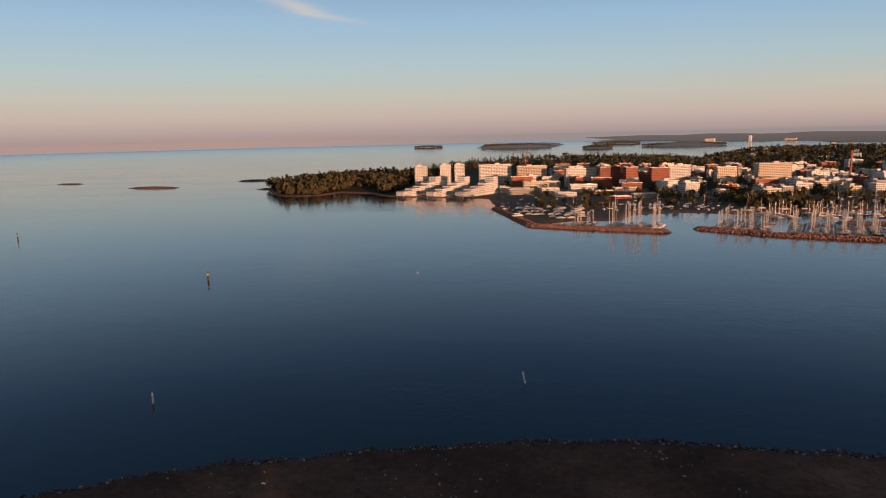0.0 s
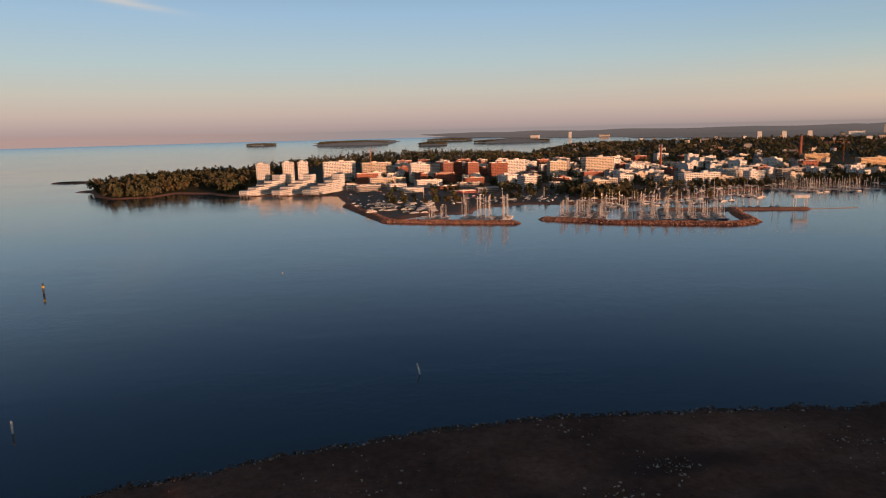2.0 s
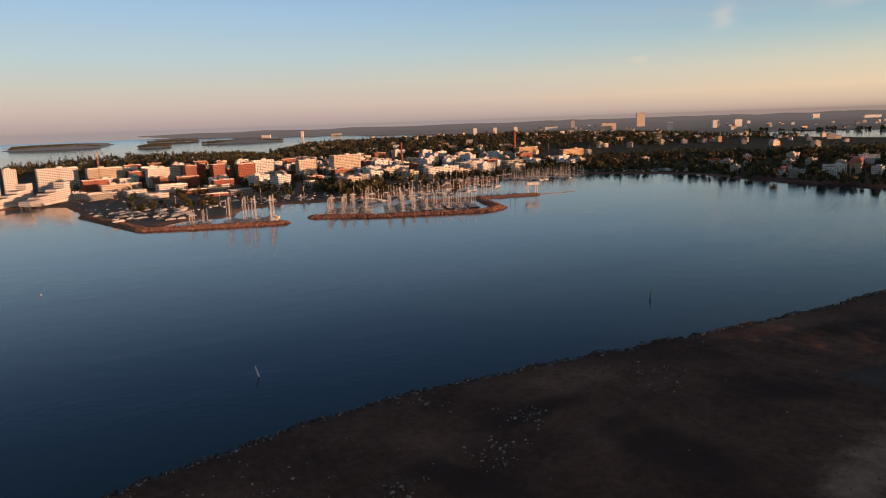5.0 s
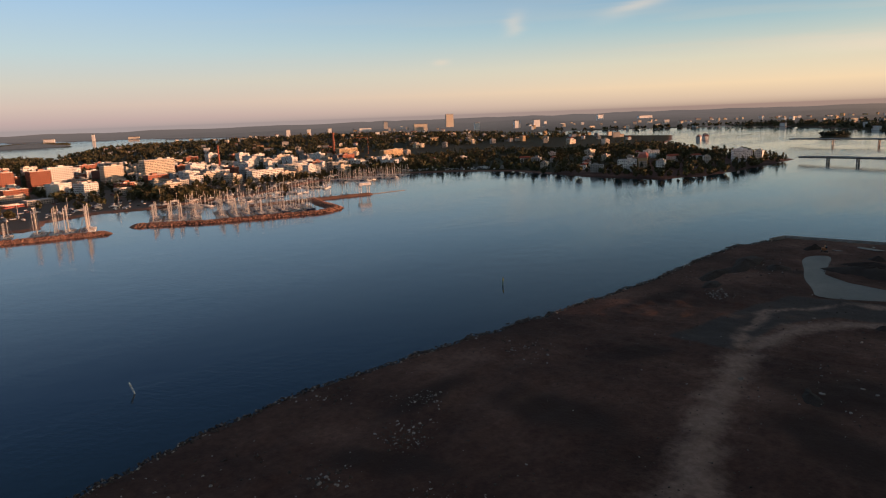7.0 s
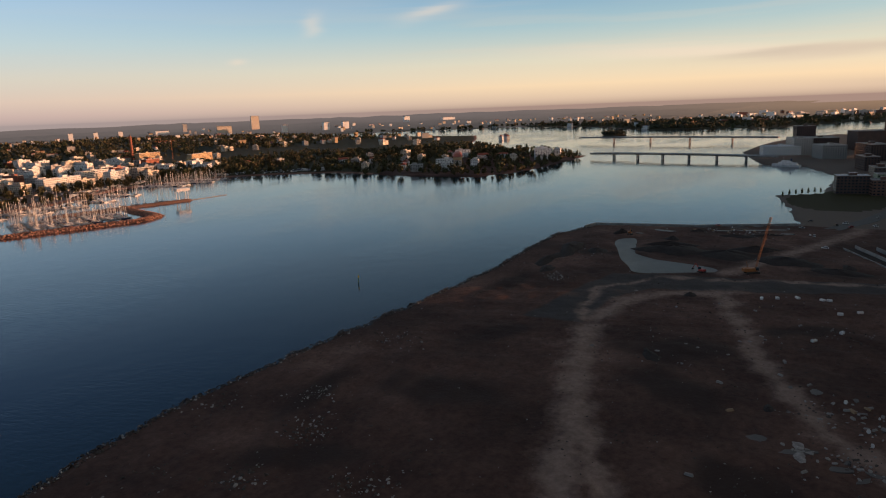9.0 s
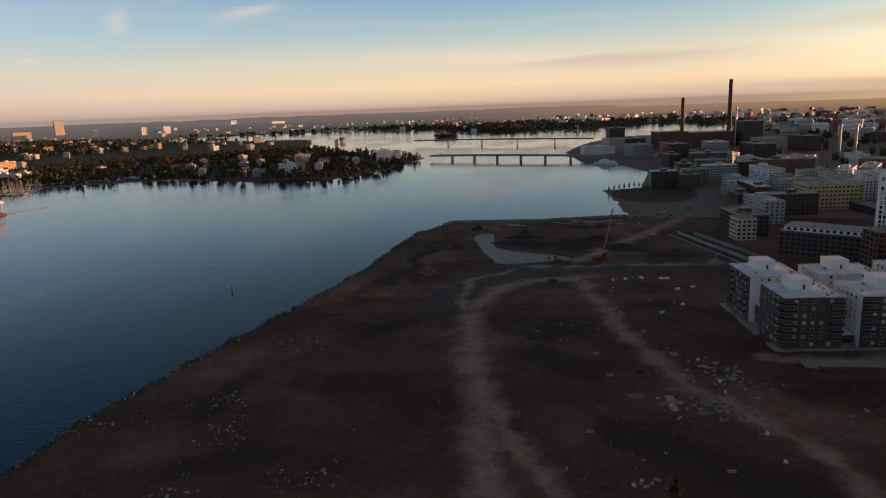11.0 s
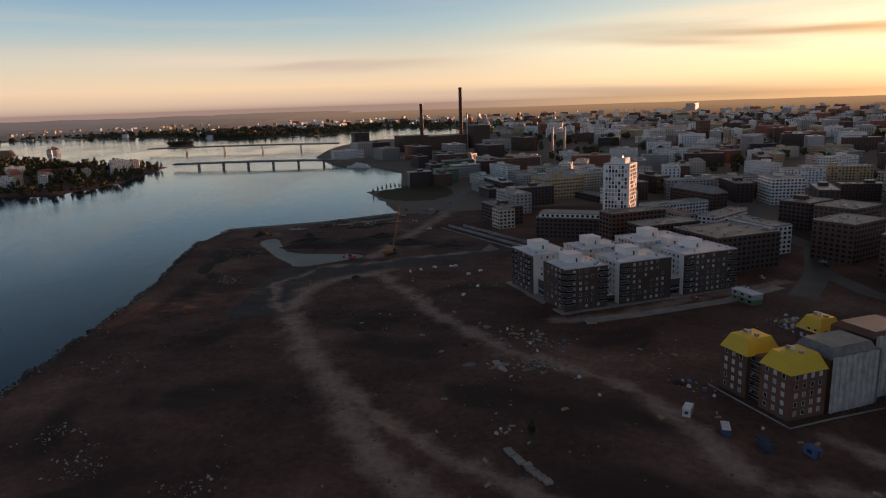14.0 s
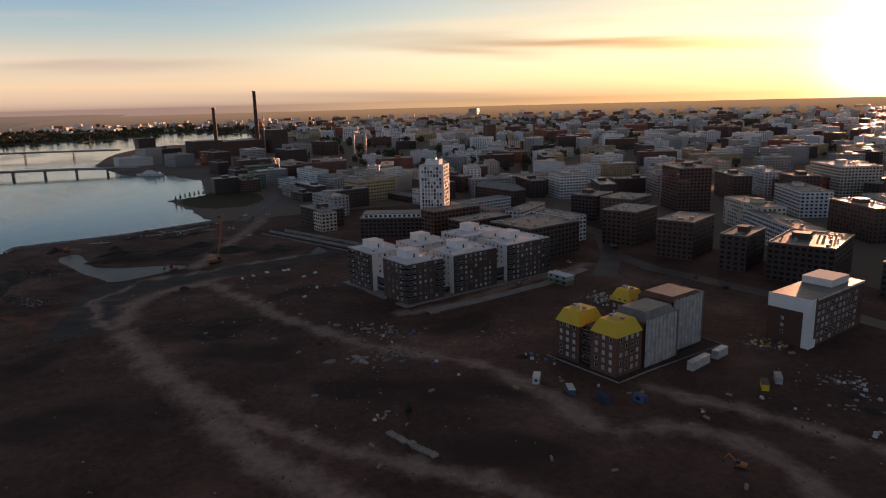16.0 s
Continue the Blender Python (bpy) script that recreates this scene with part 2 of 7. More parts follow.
CONCRETE = material("concrete", (0.30, 0.28, 0.26), 0.7, vary=0.15, scale=0.12, fine=1.2, bump=0.2)
ASPHALT = material("asphalt", (0.060, 0.056, 0.053), 0.6, vary=0.2, scale=0.06, fine=1.5)
ROCK = material("reddish_granite", (0.38, 0.20, 0.14), 0.9, vary=0.4, scale=0.25, fine=1.5, second=(0.24, 0.13, 0.095), bump=0.5, coords="World")
RUBBLE = material("pale_rubble", (0.30, 0.28, 0.265), 0.9, vary=0.4, scale=0.4, fine=2.0, bump=0.4, random_=0.3)
SPOIL = material("dark_spoil_earth", (0.035, 0.028, 0.025), 0.95, vary=0.4, scale=0.15, fine=1.2, bump=0.6, coords="World")
LEAF = material("spring_foliage", (0.105, 0.080, 0.040), 0.8, vary=0.4, scale=0.03, fine=0.35, second=(0.058, 0.068, 0.030), coords="World", spec=0.2)
PINE = material("pine_foliage", (0.052, 0.062, 0.036), 0.85, vary=0.4, scale=0.02, fine=0.3, second=(0.080, 0.070, 0.046), coords="World", spec=0.2)
BARK = material("bark", (0.12, 0.085, 0.06), 0.9, vary=0.3, fine=4.0)
HULL = material("white_gelcoat", (0.76, 0.75, 0.73), 0.3, vary=0.04, random_=0.1)
HULLBLUE = material("navy_gelcoat", (0.04, 0.06, 0.13), 0.3, vary=0.05)
MAST = material("anodised_mast", (0.85, 0.80, 0.72), 0.4, metal=0.2, vary=0.05)
TEAK = material("teak_deck", (0.36, 0.25, 0.15), 0.7, vary=0.2, fine=2.0)
CANVAS = material("blue_cover", (0.05, 0.07, 0.13), 0.8, vary=0.15, random_=0.3)
BLUE = material("blue_plastic", (0.07, 0.12, 0.24), 0.5, vary=0.1)
REDPAINT = material("red_paint", (0.42, 0.05, 0.035), 0.5, vary=0.1)
ORANGE = material("orange_machine_paint", (0.42, 0.15, 0.04), 0.5, vary=0.12)
GREENY = material("green_panels", (0.20, 0.26, 0.16), 0.7, vary=0.1, random_=0.1)


def ground_material():
    m = bpy.data.materials.new("bare_earth")
    m.use_nodes = True
    t = m.node_tree
    b = t.nodes["Principled BSDF"]
    at = node(t, "ShaderNodeNewGeometry").outputs[0]
    n1 = node(t, "ShaderNodeTexNoise", {"Vector": at, "Scale": 0.016, "Detail": 6.0, "Roughness": 0.62}).outputs[0]
    n2 = node(t, "ShaderNodeTexNoise", {"Vector": at, "Scale": 0.35, "Detail": 6.0, "Roughness": 0.7}).outputs[0]
    n3 = node(t, "ShaderNodeTexVoronoi", {"Vector": at, "Scale": 0.9}).outputs[0]
    marks = node(t, "ShaderNodeSeparateColor", {0: node(t, "ShaderNodeVertexColor", layer_name="pad").outputs[0]}).outputs
    pad = marks[0]
    soil = ramp(t, n1, [(0.32, (0.044, 0.025, 0.020)), (0.44, (0.070, 0.038, 0.030)), (0.54, (0.100, 0.056, 0.043)), (0.66, (0.165, 0.100, 0.077))])
    k = node(t, "ShaderNodeMapRange", {0: n2, 1: 0.25, 2: 0.75, 3: 0.55, 4: 1.45}).outputs[0]
    col = mixc(t, 1.0, soil, k, "MULTIPLY")
    damp = node(t, "ShaderNodeMapRange", {0: math_(t, "ADD", marks[2], math_(t, "MULTIPLY", n2, 0.5)), 1: 0.20, 2: 1.45}, interpolation_type="SMOOTHSTEP").outputs[0]
    col = mixc(t, damp, col, mixc(t, n2, (0.024, 0.015, 0.013), (0.054, 0.033, 0.027)))
    col = mixc(t, node(t, "ShaderNodeMapRange", {0: math_(t, "ADD", pad, math_(t, "MULTIPLY", n2, 0.4)), 1: 0.5, 2: 0.9}).outputs[0], col, mixc(t, n2, (0.046, 0.043, 0.042), (0.080, 0.074, 0.072)))
    use = node(t, "ShaderNodeVertexColor", layer_name="use").outputs[0]
    s = node(t, "ShaderNodeSeparateColor", {0: use}).outputs
    lane = node(t, "ShaderNodeMapRange", {0: math_(t, "ADD", s[0], math_(t, "MULTIPLY", n2, 0.55)), 1: 0.30, 2: 1.45}, interpolation_type="SMOOTHSTEP").outputs[0]
    col = mixc(t, lane, col, mixc(t, n2, (0.17, 0.120, 0.096), (0.42, 0.31, 0.255)))
    wood = node(t, "ShaderNodeMapRange", {0: s[1], 1: 0.35, 2: 0.65}).outputs[0]
    col = mixc(t, wood, col, mixc(t, n2, (0.030, 0.034, 0.014), (0.060, 0.054, 0.024)))
    town = node(t, "ShaderNodeMapRange", {0: s[2], 1: 0.35, 2: 0.65}).outputs[0]
    col = mixc(t, town, col, mixc(t, n2, (0.105, 0.088, 0.075), (0.190, 0.160, 0.135)))
    stone = node(t, "ShaderNodeMapRange", {0: math_(t, "ADD", marks[1], math_(t, "MULTIPLY", n2, 0.6)), 1: 0.5, 2: 0.9}, interpolation_type="SMOOTHSTEP").outputs[0]
    col = mixc(t, stone, col, mixc(t, n2, (0.13, 0.070, 0.050), (0.36, 0.21, 0.155)))
    t.links.new(col, b.inputs["Base Color"])
    b.inputs["Roughness"].default_value = 0.85
    b.inputs["Specular IOR Level"].default_value = 0.2
    bn = node(t, "ShaderNodeBump", {"Height": math_(t, "ADD", math_(t, "MULTIPLY", n2, 0.8), math_(t, "MULTIPLY", n3, 0.25)), "Strength": 0.6, "Distance": 0.5})
    t.links.new(bn.outputs[0], b.inputs["Normal"])
    return m


GROUND = ground_material()


def distance_material():
    """Land along the horizon, morning haze painted in as glow, warmer towards the sun."""
    m = bpy.data.materials.new("painted_haze")
    m.use_nodes = True
    t = m.node_tree
    b = t.nodes["Principled BSDF"]
    at = node(t, "ShaderNodeNewGeometry").outputs[0]
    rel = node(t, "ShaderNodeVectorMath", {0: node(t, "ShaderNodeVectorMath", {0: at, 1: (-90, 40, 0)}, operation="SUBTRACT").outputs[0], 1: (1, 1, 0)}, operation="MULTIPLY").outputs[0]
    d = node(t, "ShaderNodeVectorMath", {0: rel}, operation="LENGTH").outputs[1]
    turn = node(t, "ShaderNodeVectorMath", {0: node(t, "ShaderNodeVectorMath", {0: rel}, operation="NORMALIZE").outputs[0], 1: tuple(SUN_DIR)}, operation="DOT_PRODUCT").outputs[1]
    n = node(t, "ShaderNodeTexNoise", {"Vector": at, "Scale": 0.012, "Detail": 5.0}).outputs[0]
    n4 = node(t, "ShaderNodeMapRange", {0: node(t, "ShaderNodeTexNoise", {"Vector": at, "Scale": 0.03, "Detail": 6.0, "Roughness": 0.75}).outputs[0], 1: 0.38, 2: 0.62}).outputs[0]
    # paler with distance and warmer sunward: the haze is put into the colour
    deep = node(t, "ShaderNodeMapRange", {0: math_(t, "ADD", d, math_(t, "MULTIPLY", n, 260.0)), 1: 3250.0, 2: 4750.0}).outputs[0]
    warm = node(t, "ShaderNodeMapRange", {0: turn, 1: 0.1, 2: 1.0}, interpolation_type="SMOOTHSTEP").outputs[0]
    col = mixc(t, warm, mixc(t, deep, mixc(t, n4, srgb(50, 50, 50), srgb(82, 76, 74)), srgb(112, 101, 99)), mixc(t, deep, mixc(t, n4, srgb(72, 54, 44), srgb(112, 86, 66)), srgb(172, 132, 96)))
    # emission stands in for sunlit haze, so this land glows by itself
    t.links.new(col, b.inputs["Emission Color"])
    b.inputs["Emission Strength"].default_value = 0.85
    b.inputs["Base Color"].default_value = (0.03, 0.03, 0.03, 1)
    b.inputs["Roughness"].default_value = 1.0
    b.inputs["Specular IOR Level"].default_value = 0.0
    return m


DISTANCE = distance_material()

# ---- building blocks ----


class Geo:
    """Gathers boxes, prisms and tubes into one mesh; m is the material's index."""

    def __init__(self):
        self.v, self.f, self.i = [], [], []

    def add(self, v, f, m=0):
        n = len(self.v)
        self.v += v
        self.f += [tuple(n + k for k in q) for q in f]
        self.i += [m] * len(f)
        return self

    def box(self, x0, x1, y0, y1, z0, z1, m=0, turn=None):
        v = [Vector((x, y, z)) for z in (z0, z1) for y in (y0, y1) for x in (x0, x1)]
        if turn is not None:
            v = [turn @ p for p in v]
        return self.add([tuple(p) for p in v], [(0, 2, 3, 1), (4, 5, 7, 6), (0, 1, 5, 4), (2, 6, 7, 3), (0, 4, 6, 2), (1, 3, 7, 5)], m)

    def prism(self, ring, z0, z1, m=0, top=None, shrink=None):
        """A plan outline pulled up; shrink: the top ring's scale about its middle."""
        n = len(ring)
        cx, cy = sum(p[0] for p in ring) / n, sum(p[1] for p in ring) / n
        k = 1.0 if shrink is None else shrink
        v = [(x, y, z0) for x, y in ring] + [(cx + (x - cx) * k, cy + (y - cy) * k, z1) for x, y in ring]
        self.add(v, [(a, (a + 1) % n, n + (a + 1) % n, n + a) for a in range(n)] + [tuple(range(n - 1, -1, -1))], m)
        return self.add(v[n:], [tuple(range(n))], m if top is None else top)

    def tube(self, a, b, r0, r1=None, n=8, m=0):
        a, b = Vector(a), Vector(b)
        q = (b - a).to_track_quat("Z", "Y")
        r1 = r0 if r1 is None else r1
        v = []
        for c, r in ((a, r0), (b, r1)):
            v += [tuple(c + q @ Vector((r * math.cos(6.28318 * k / n), r * math.sin(6.28318 * k / n), 0))) for k in range(n)]
        return self.add(v, [(k, (k + 1) % n, n + (k + 1) % n, n + k) for k in range(n)] + [tuple(range(n - 1, -1, -1)), tuple(range(n, 2 * n))], m)

    def mesh(self, name, mats, smooth=False):
        me = bpy.data.meshes.new(name)
        me.from_pydata(self.v, [], self.f)
        for m in mats:
            me.materials.append(m)
        me.polygons.foreach_set("material_index", self.i)
        if smooth:
            me.polygons.foreach_set("use_smooth", [True] * len(self.f))
        me.update()
        return me


def part(name, geo, mats, parent=None, label="", smooth=False, at=None):
    """One mesh object, under its thing where there is one."""
    data = geo if isinstance(geo, bpy.types.Mesh) else geo.mesh(name, mats if isinstance(mats, (list, tuple)) else [mats], smooth)
    ob = new(name, data)
    if parent is not None:
        ob.parent = parent
        FAMILY.setdefault(parent.name, []).append(ob)
    if at is not None:
        ob.matrix_basis = at
    return tagged(ob, label)


def thing(name, m, label, category, group="", kind=""):
    e = new(name)
    e.matrix_basis = m
    return tagged(e, label, category, group, kind)


FAMILY = {}


def clone(ob, m):
    """Another of a thing with its parts, sharing meshes and tags, at the pose m."""
    c = ob.copy()
    scene.collection.objects.link(c)
    c.matrix_basis = m
    for p in FAMILY.get(ob.name, ()):
        q = p.copy()
        scene.collection.objects.link(q)
        q.parent = c
    return c


EYE_MID = Vector((-90, 40, 100))


def squeeze(D):
    """Distances past 2.3 km are drawn in, seen from the middle of the flight, so that the land up to the horizon fits in."""
    return np.where(D < 2300, D, 2300 + 2450 * (1 - np.exp(-(np.maximum(D, 2300) - 2300) / 2450)))


def far_pose(x, y, z=0.0, rz=0.0, s=1.0):
    d = math.hypot(x - EYE_MID.x, y - EYE_MID.y)
    k = float(squeeze(np.array(d))) / d
    p = EYE_MID + (Vector((x, y, z)) - EYE_MID) * k
    return pose(*p, 0, 0, rz) @ Matrix.Scale(k * s, 4)


# ---- the land and the sea ----
MAINLAND = [(-300, 60), (-155, 159), (-125, 179), (-70, 198), (-16, 212), (31, 219), (97, 216), (187, 210), (265, 207), (317, 211), (391, 213),
            (427, 199), (442, 196), (456, 117), (486, 44), (592, 60), (672, 77), (700, 35), (882, 25), (1008, 66), (1048, 126), (1101, 144), (1300, 190), (1500, 180), (1640, 165),
            (1900, 100), (2000, -60), (2200, -260), (2600, -260), (2900, 0), (2450, 200), (2400, 420), (2500, 730), (2900, 1000), (3100, 1500), (2900, 1720), (2600, 2500), (2500, 3300), (2500, 4450),
            (2200, 5600), (1500, 7000), (900, 9500), (600, 30000), (40000, 30000), (40000, -40000), (-300, -40000)]
ISLAND = [(-612, 1352), (-533, 1200), (-490, 1150), (-428, 1160), (-405, 1225), (-345, 1200), (-294, 1135), (-112, 1085), (-84, 935), (-60, 850), (-30, 762), (-5, 780), (22, 808), (72, 798), (91, 858), (155, 883), (205, 868),
          (368, 891), (522, 980), (678, 985), (765, 900), (815, 800), (805, 728), (782, 610), (790, 490), (909, 451), (1111, 450), (1215, 470), (1340, 700), (1600, 950), (1900, 1080), (2200, 1240),
          (2350, 2400), (2400, 3600), (1500, 4000), (900, 3400), (500, 2600), (100, 2280), (-300, 2080), (-520, 1760), (-610, 1530)]
SKERRIES = [(-300, 5500, 330, 110, 16), (280, 4650, 110, 60, 10), (900, 5000, 330, 120, 10), (-1250, 1575, 38, 14, 2), (-905, 1400, 66, 16, 2.5), (-1170, 6300, 150, 80, 7), (560, 6300, 240, 100, 9),
            (-4100, 5650, 110, 50, 3), (2110, 683, 50, 42, 2), (2750, 600, 300, 180, 6), (-600, 1335, 30, 12, 1), (-300, 6500, 420, 120, 8), (-760, 1620, 50, 30, 2)]
BREAKWATERS = [((-84, 930), (-58, 848)), ((-58, 848), (-28, 754)), ((-28, 754), (42, 727)), ((42, 727), (108, 707)), ((146, 730), (206, 686)), ((206, 686), (318, 645)), ((318, 645), (348, 657)),
               ((348, 657), (362, 715)), ((362, 715), (380, 762)), ((300, 775), (455, 742))]


def signed(px, py, ring):
    """Distance to an outline, positive inside."""
    best = np.full(px.shape, 1e18)
    inside = np.zeros(px.shape, bool)
    for (ax, ay), (bx, by) in zip(ring, ring[1:] + ring[:1]):
        dx, dy = bx - ax, by - ay
        t = np.clip(((px - ax) * dx + (py - ay) * dy) / (dx * dx + dy * dy), 0, 1)
        best = np.minimum(best, (px - ax - t * dx) ** 2 + (py - ay - t * dy) ** 2)
        if dy:
            inside ^= ((ay > py) != (by > py)) & (px < ax + (py - ay) * dx / dy)
    return np.where(inside, 1, -1) * np.sqrt(best)


def near_line(px, py, line):
    best = np.full(px.shape, 1e18)
    for (ax, ay), (bx, by) in zip(line, line[1:]):
        dx, dy = bx - ax, by - ay
        t = np.clip(((px - ax) * dx + (py - ay) * dy) / (dx * dx + dy * dy), 0, 1)
        best = np.minimum(best, (px - ax - t * dx) ** 2 + (py - ay - t * dy) ** 2)
    return np.sqrt(best)


def waves(px, py, size, seed=0.0):
    """A cheap smooth noise, about -1 to 1."""
    s = np.zeros(px.shape)
    rng = np.random.RandomState(int(seed * 10) + 7)
    for k in range(9):
        a, f, ph = rng.rand() * 6.283, (0.6 + 1.3 * rng.rand()) * 6.283 / size, rng.rand() * 6.283
        s += np.sin(px * f * math.cos(a) + py * f * math.sin(a) + ph)
    return s / 3.0


def hills(px, py):
    """Rises of the land above the flat shore, in metres."""
    h = 22 * np.exp(-(((px + 60) / 420) ** 2 + ((py - 2150) / 230) ** 2))
    h += 9 * np.exp(-(((px + 430) / 170) ** 2 + ((py - 1330) / 90) ** 2))
    h += 16 * np.exp(-(((px - 1500) / 700) ** 2 + ((py - 2700) / 700) ** 2))
    D = np.hypot(px + 90, py - 40)
    h += np.clip((D - 2600) / 3000, 0, 1) * (14 + 12 * waves(px, py, 1800, 1)) * (py > 900)
    return np.maximum(h, 0)


POND = [(384, 159), (394, 147), (354, 138), (336, 134), (323, 117), (314, 79), (302, 74), (295, 92), (280, 120), (300, 128), (318, 139), (345, 148), (368, 158)]
PAD = [(176, 146), (246, 138), (276, 130), (288, 78), (308, -28), (294, -32), (264, 46), (249, 104), (220, 116), (177, 116)]
# dark damp soil: middle, half sizes, turn
DAMP = [(82, 135, 26, 14, 95), (160, 68, 26, 17, 110), (120, 62, 24, 12, 60), (62, 32, 20, 11, 65), (330, 160, 26, 8, 100), (232, 180, 30, 7, 175), (348, 82, 64, 24, 84), (20, 150, 22, 8, 120), (150, 145, 20, 8, 150), (44, -2, 34, 13, 65), (-4, 0, 26, 12, 60),
        (-60, 120, 30, 10, 20), (-110, 60, 40, 16, 30), (112, -40, 26, 9, 120), (60, 178, 28, 6, 10), (205, 25, 22, 8, 120), (-20, 92, 24, 9, 140), (320, 12, 26, 12, 100)]
LANE_A = [(-60, 34), (-12, 52), (17, 66), (41, 75), (62, 81), (90, 88), (132, 101), (163, 110), (190, 112), (215, 110), (236, 101), (250, 80), (258, 60)]
LANE_B = [(248, 62), (222, 58), (187, 44), (157, 36), (132, 26), (104, 12), (86, -3), (70, -16), (53, -25), (29, -32), (4, -31), (-11, -38), (-14, -55), (-24, -63), (-36, -66), (-50, -66), (-72, -62)]
LANE_C = [(75, 80), (45, 65), (28, 53), (9, 38), (-8, 22), (-24, 10), (-60, -10)]
LANE_H = [(163, 110), (196, 122), (240, 128), (276, 104), (292, 40), (300, -20)]
LANE_F = [(12, -68), (-12, -81), (-36, -92), (-56, -101), (-90, -110)]
LANE_D = [(300, 70), (420, 20), (470, 0), (560, -20)]
LANE_E = [(140, -18), (138, -40), (150, -72), (166, -117), (178, -160)]


def land_height(px, py):
    """Height of the land, and its distance inside the shore."""
    sd = np.maximum(signed(px, py, MAINLAND), signed(px, py, ISLAND))
    for cx, cy, rx, ry, h in SKERRIES:
        sd = np.maximum(sd, (1 - np.sqrt(((px - cx) / rx) ** 2 + ((py - cy) / ry) ** 2)) * min(rx, ry))
    wob = sd + 1.6 * waves(px, py, 23, 2) + 0.8 * waves(px, py, 9, 3)
    z = np.clip(wob * 0.45 - 2.2, -6, 0)
    for a, b in BREAKWATERS:
        z = np.maximum(z, np.clip(1.3 - (near_line(px, py, [a, b]) - 3.0) * 0.62, -6, 1.2 + 0.25 * waves(px, py, 7, 4)))
    flat = (px > -260) & (px < 480) & (py > -40) & (py < 215)
    z += np.where(flat & (sd > 8), np.clip((sd - 8) / 20, 0, 1) * (0.35 * waves(px, py, 40, 5) + 0.22 * waves(px, py, 13, 6)), 0)
    z += np.where(sd > 4, hills(px, py) * np.clip((sd - 4) / 60, 0, 1), 0)
    z = np.where(signed(px, py, POND) > -3, np.clip(-0.35 - 0.2 * signed(px, py, POND), -0.9, 0.3), z)
    for cx, cy, rx, ry, h in SKERRIES:
        z += h * np.clip(1 - ((px - cx) / rx) ** 2 - ((py - cy) / ry) ** 2, 0, 1)
    return z, sd


def steps(*spans):
    out = []
    for a, b, s in spans:
        out += list(np.arange(a, b, s))
    return out


GRID = {}


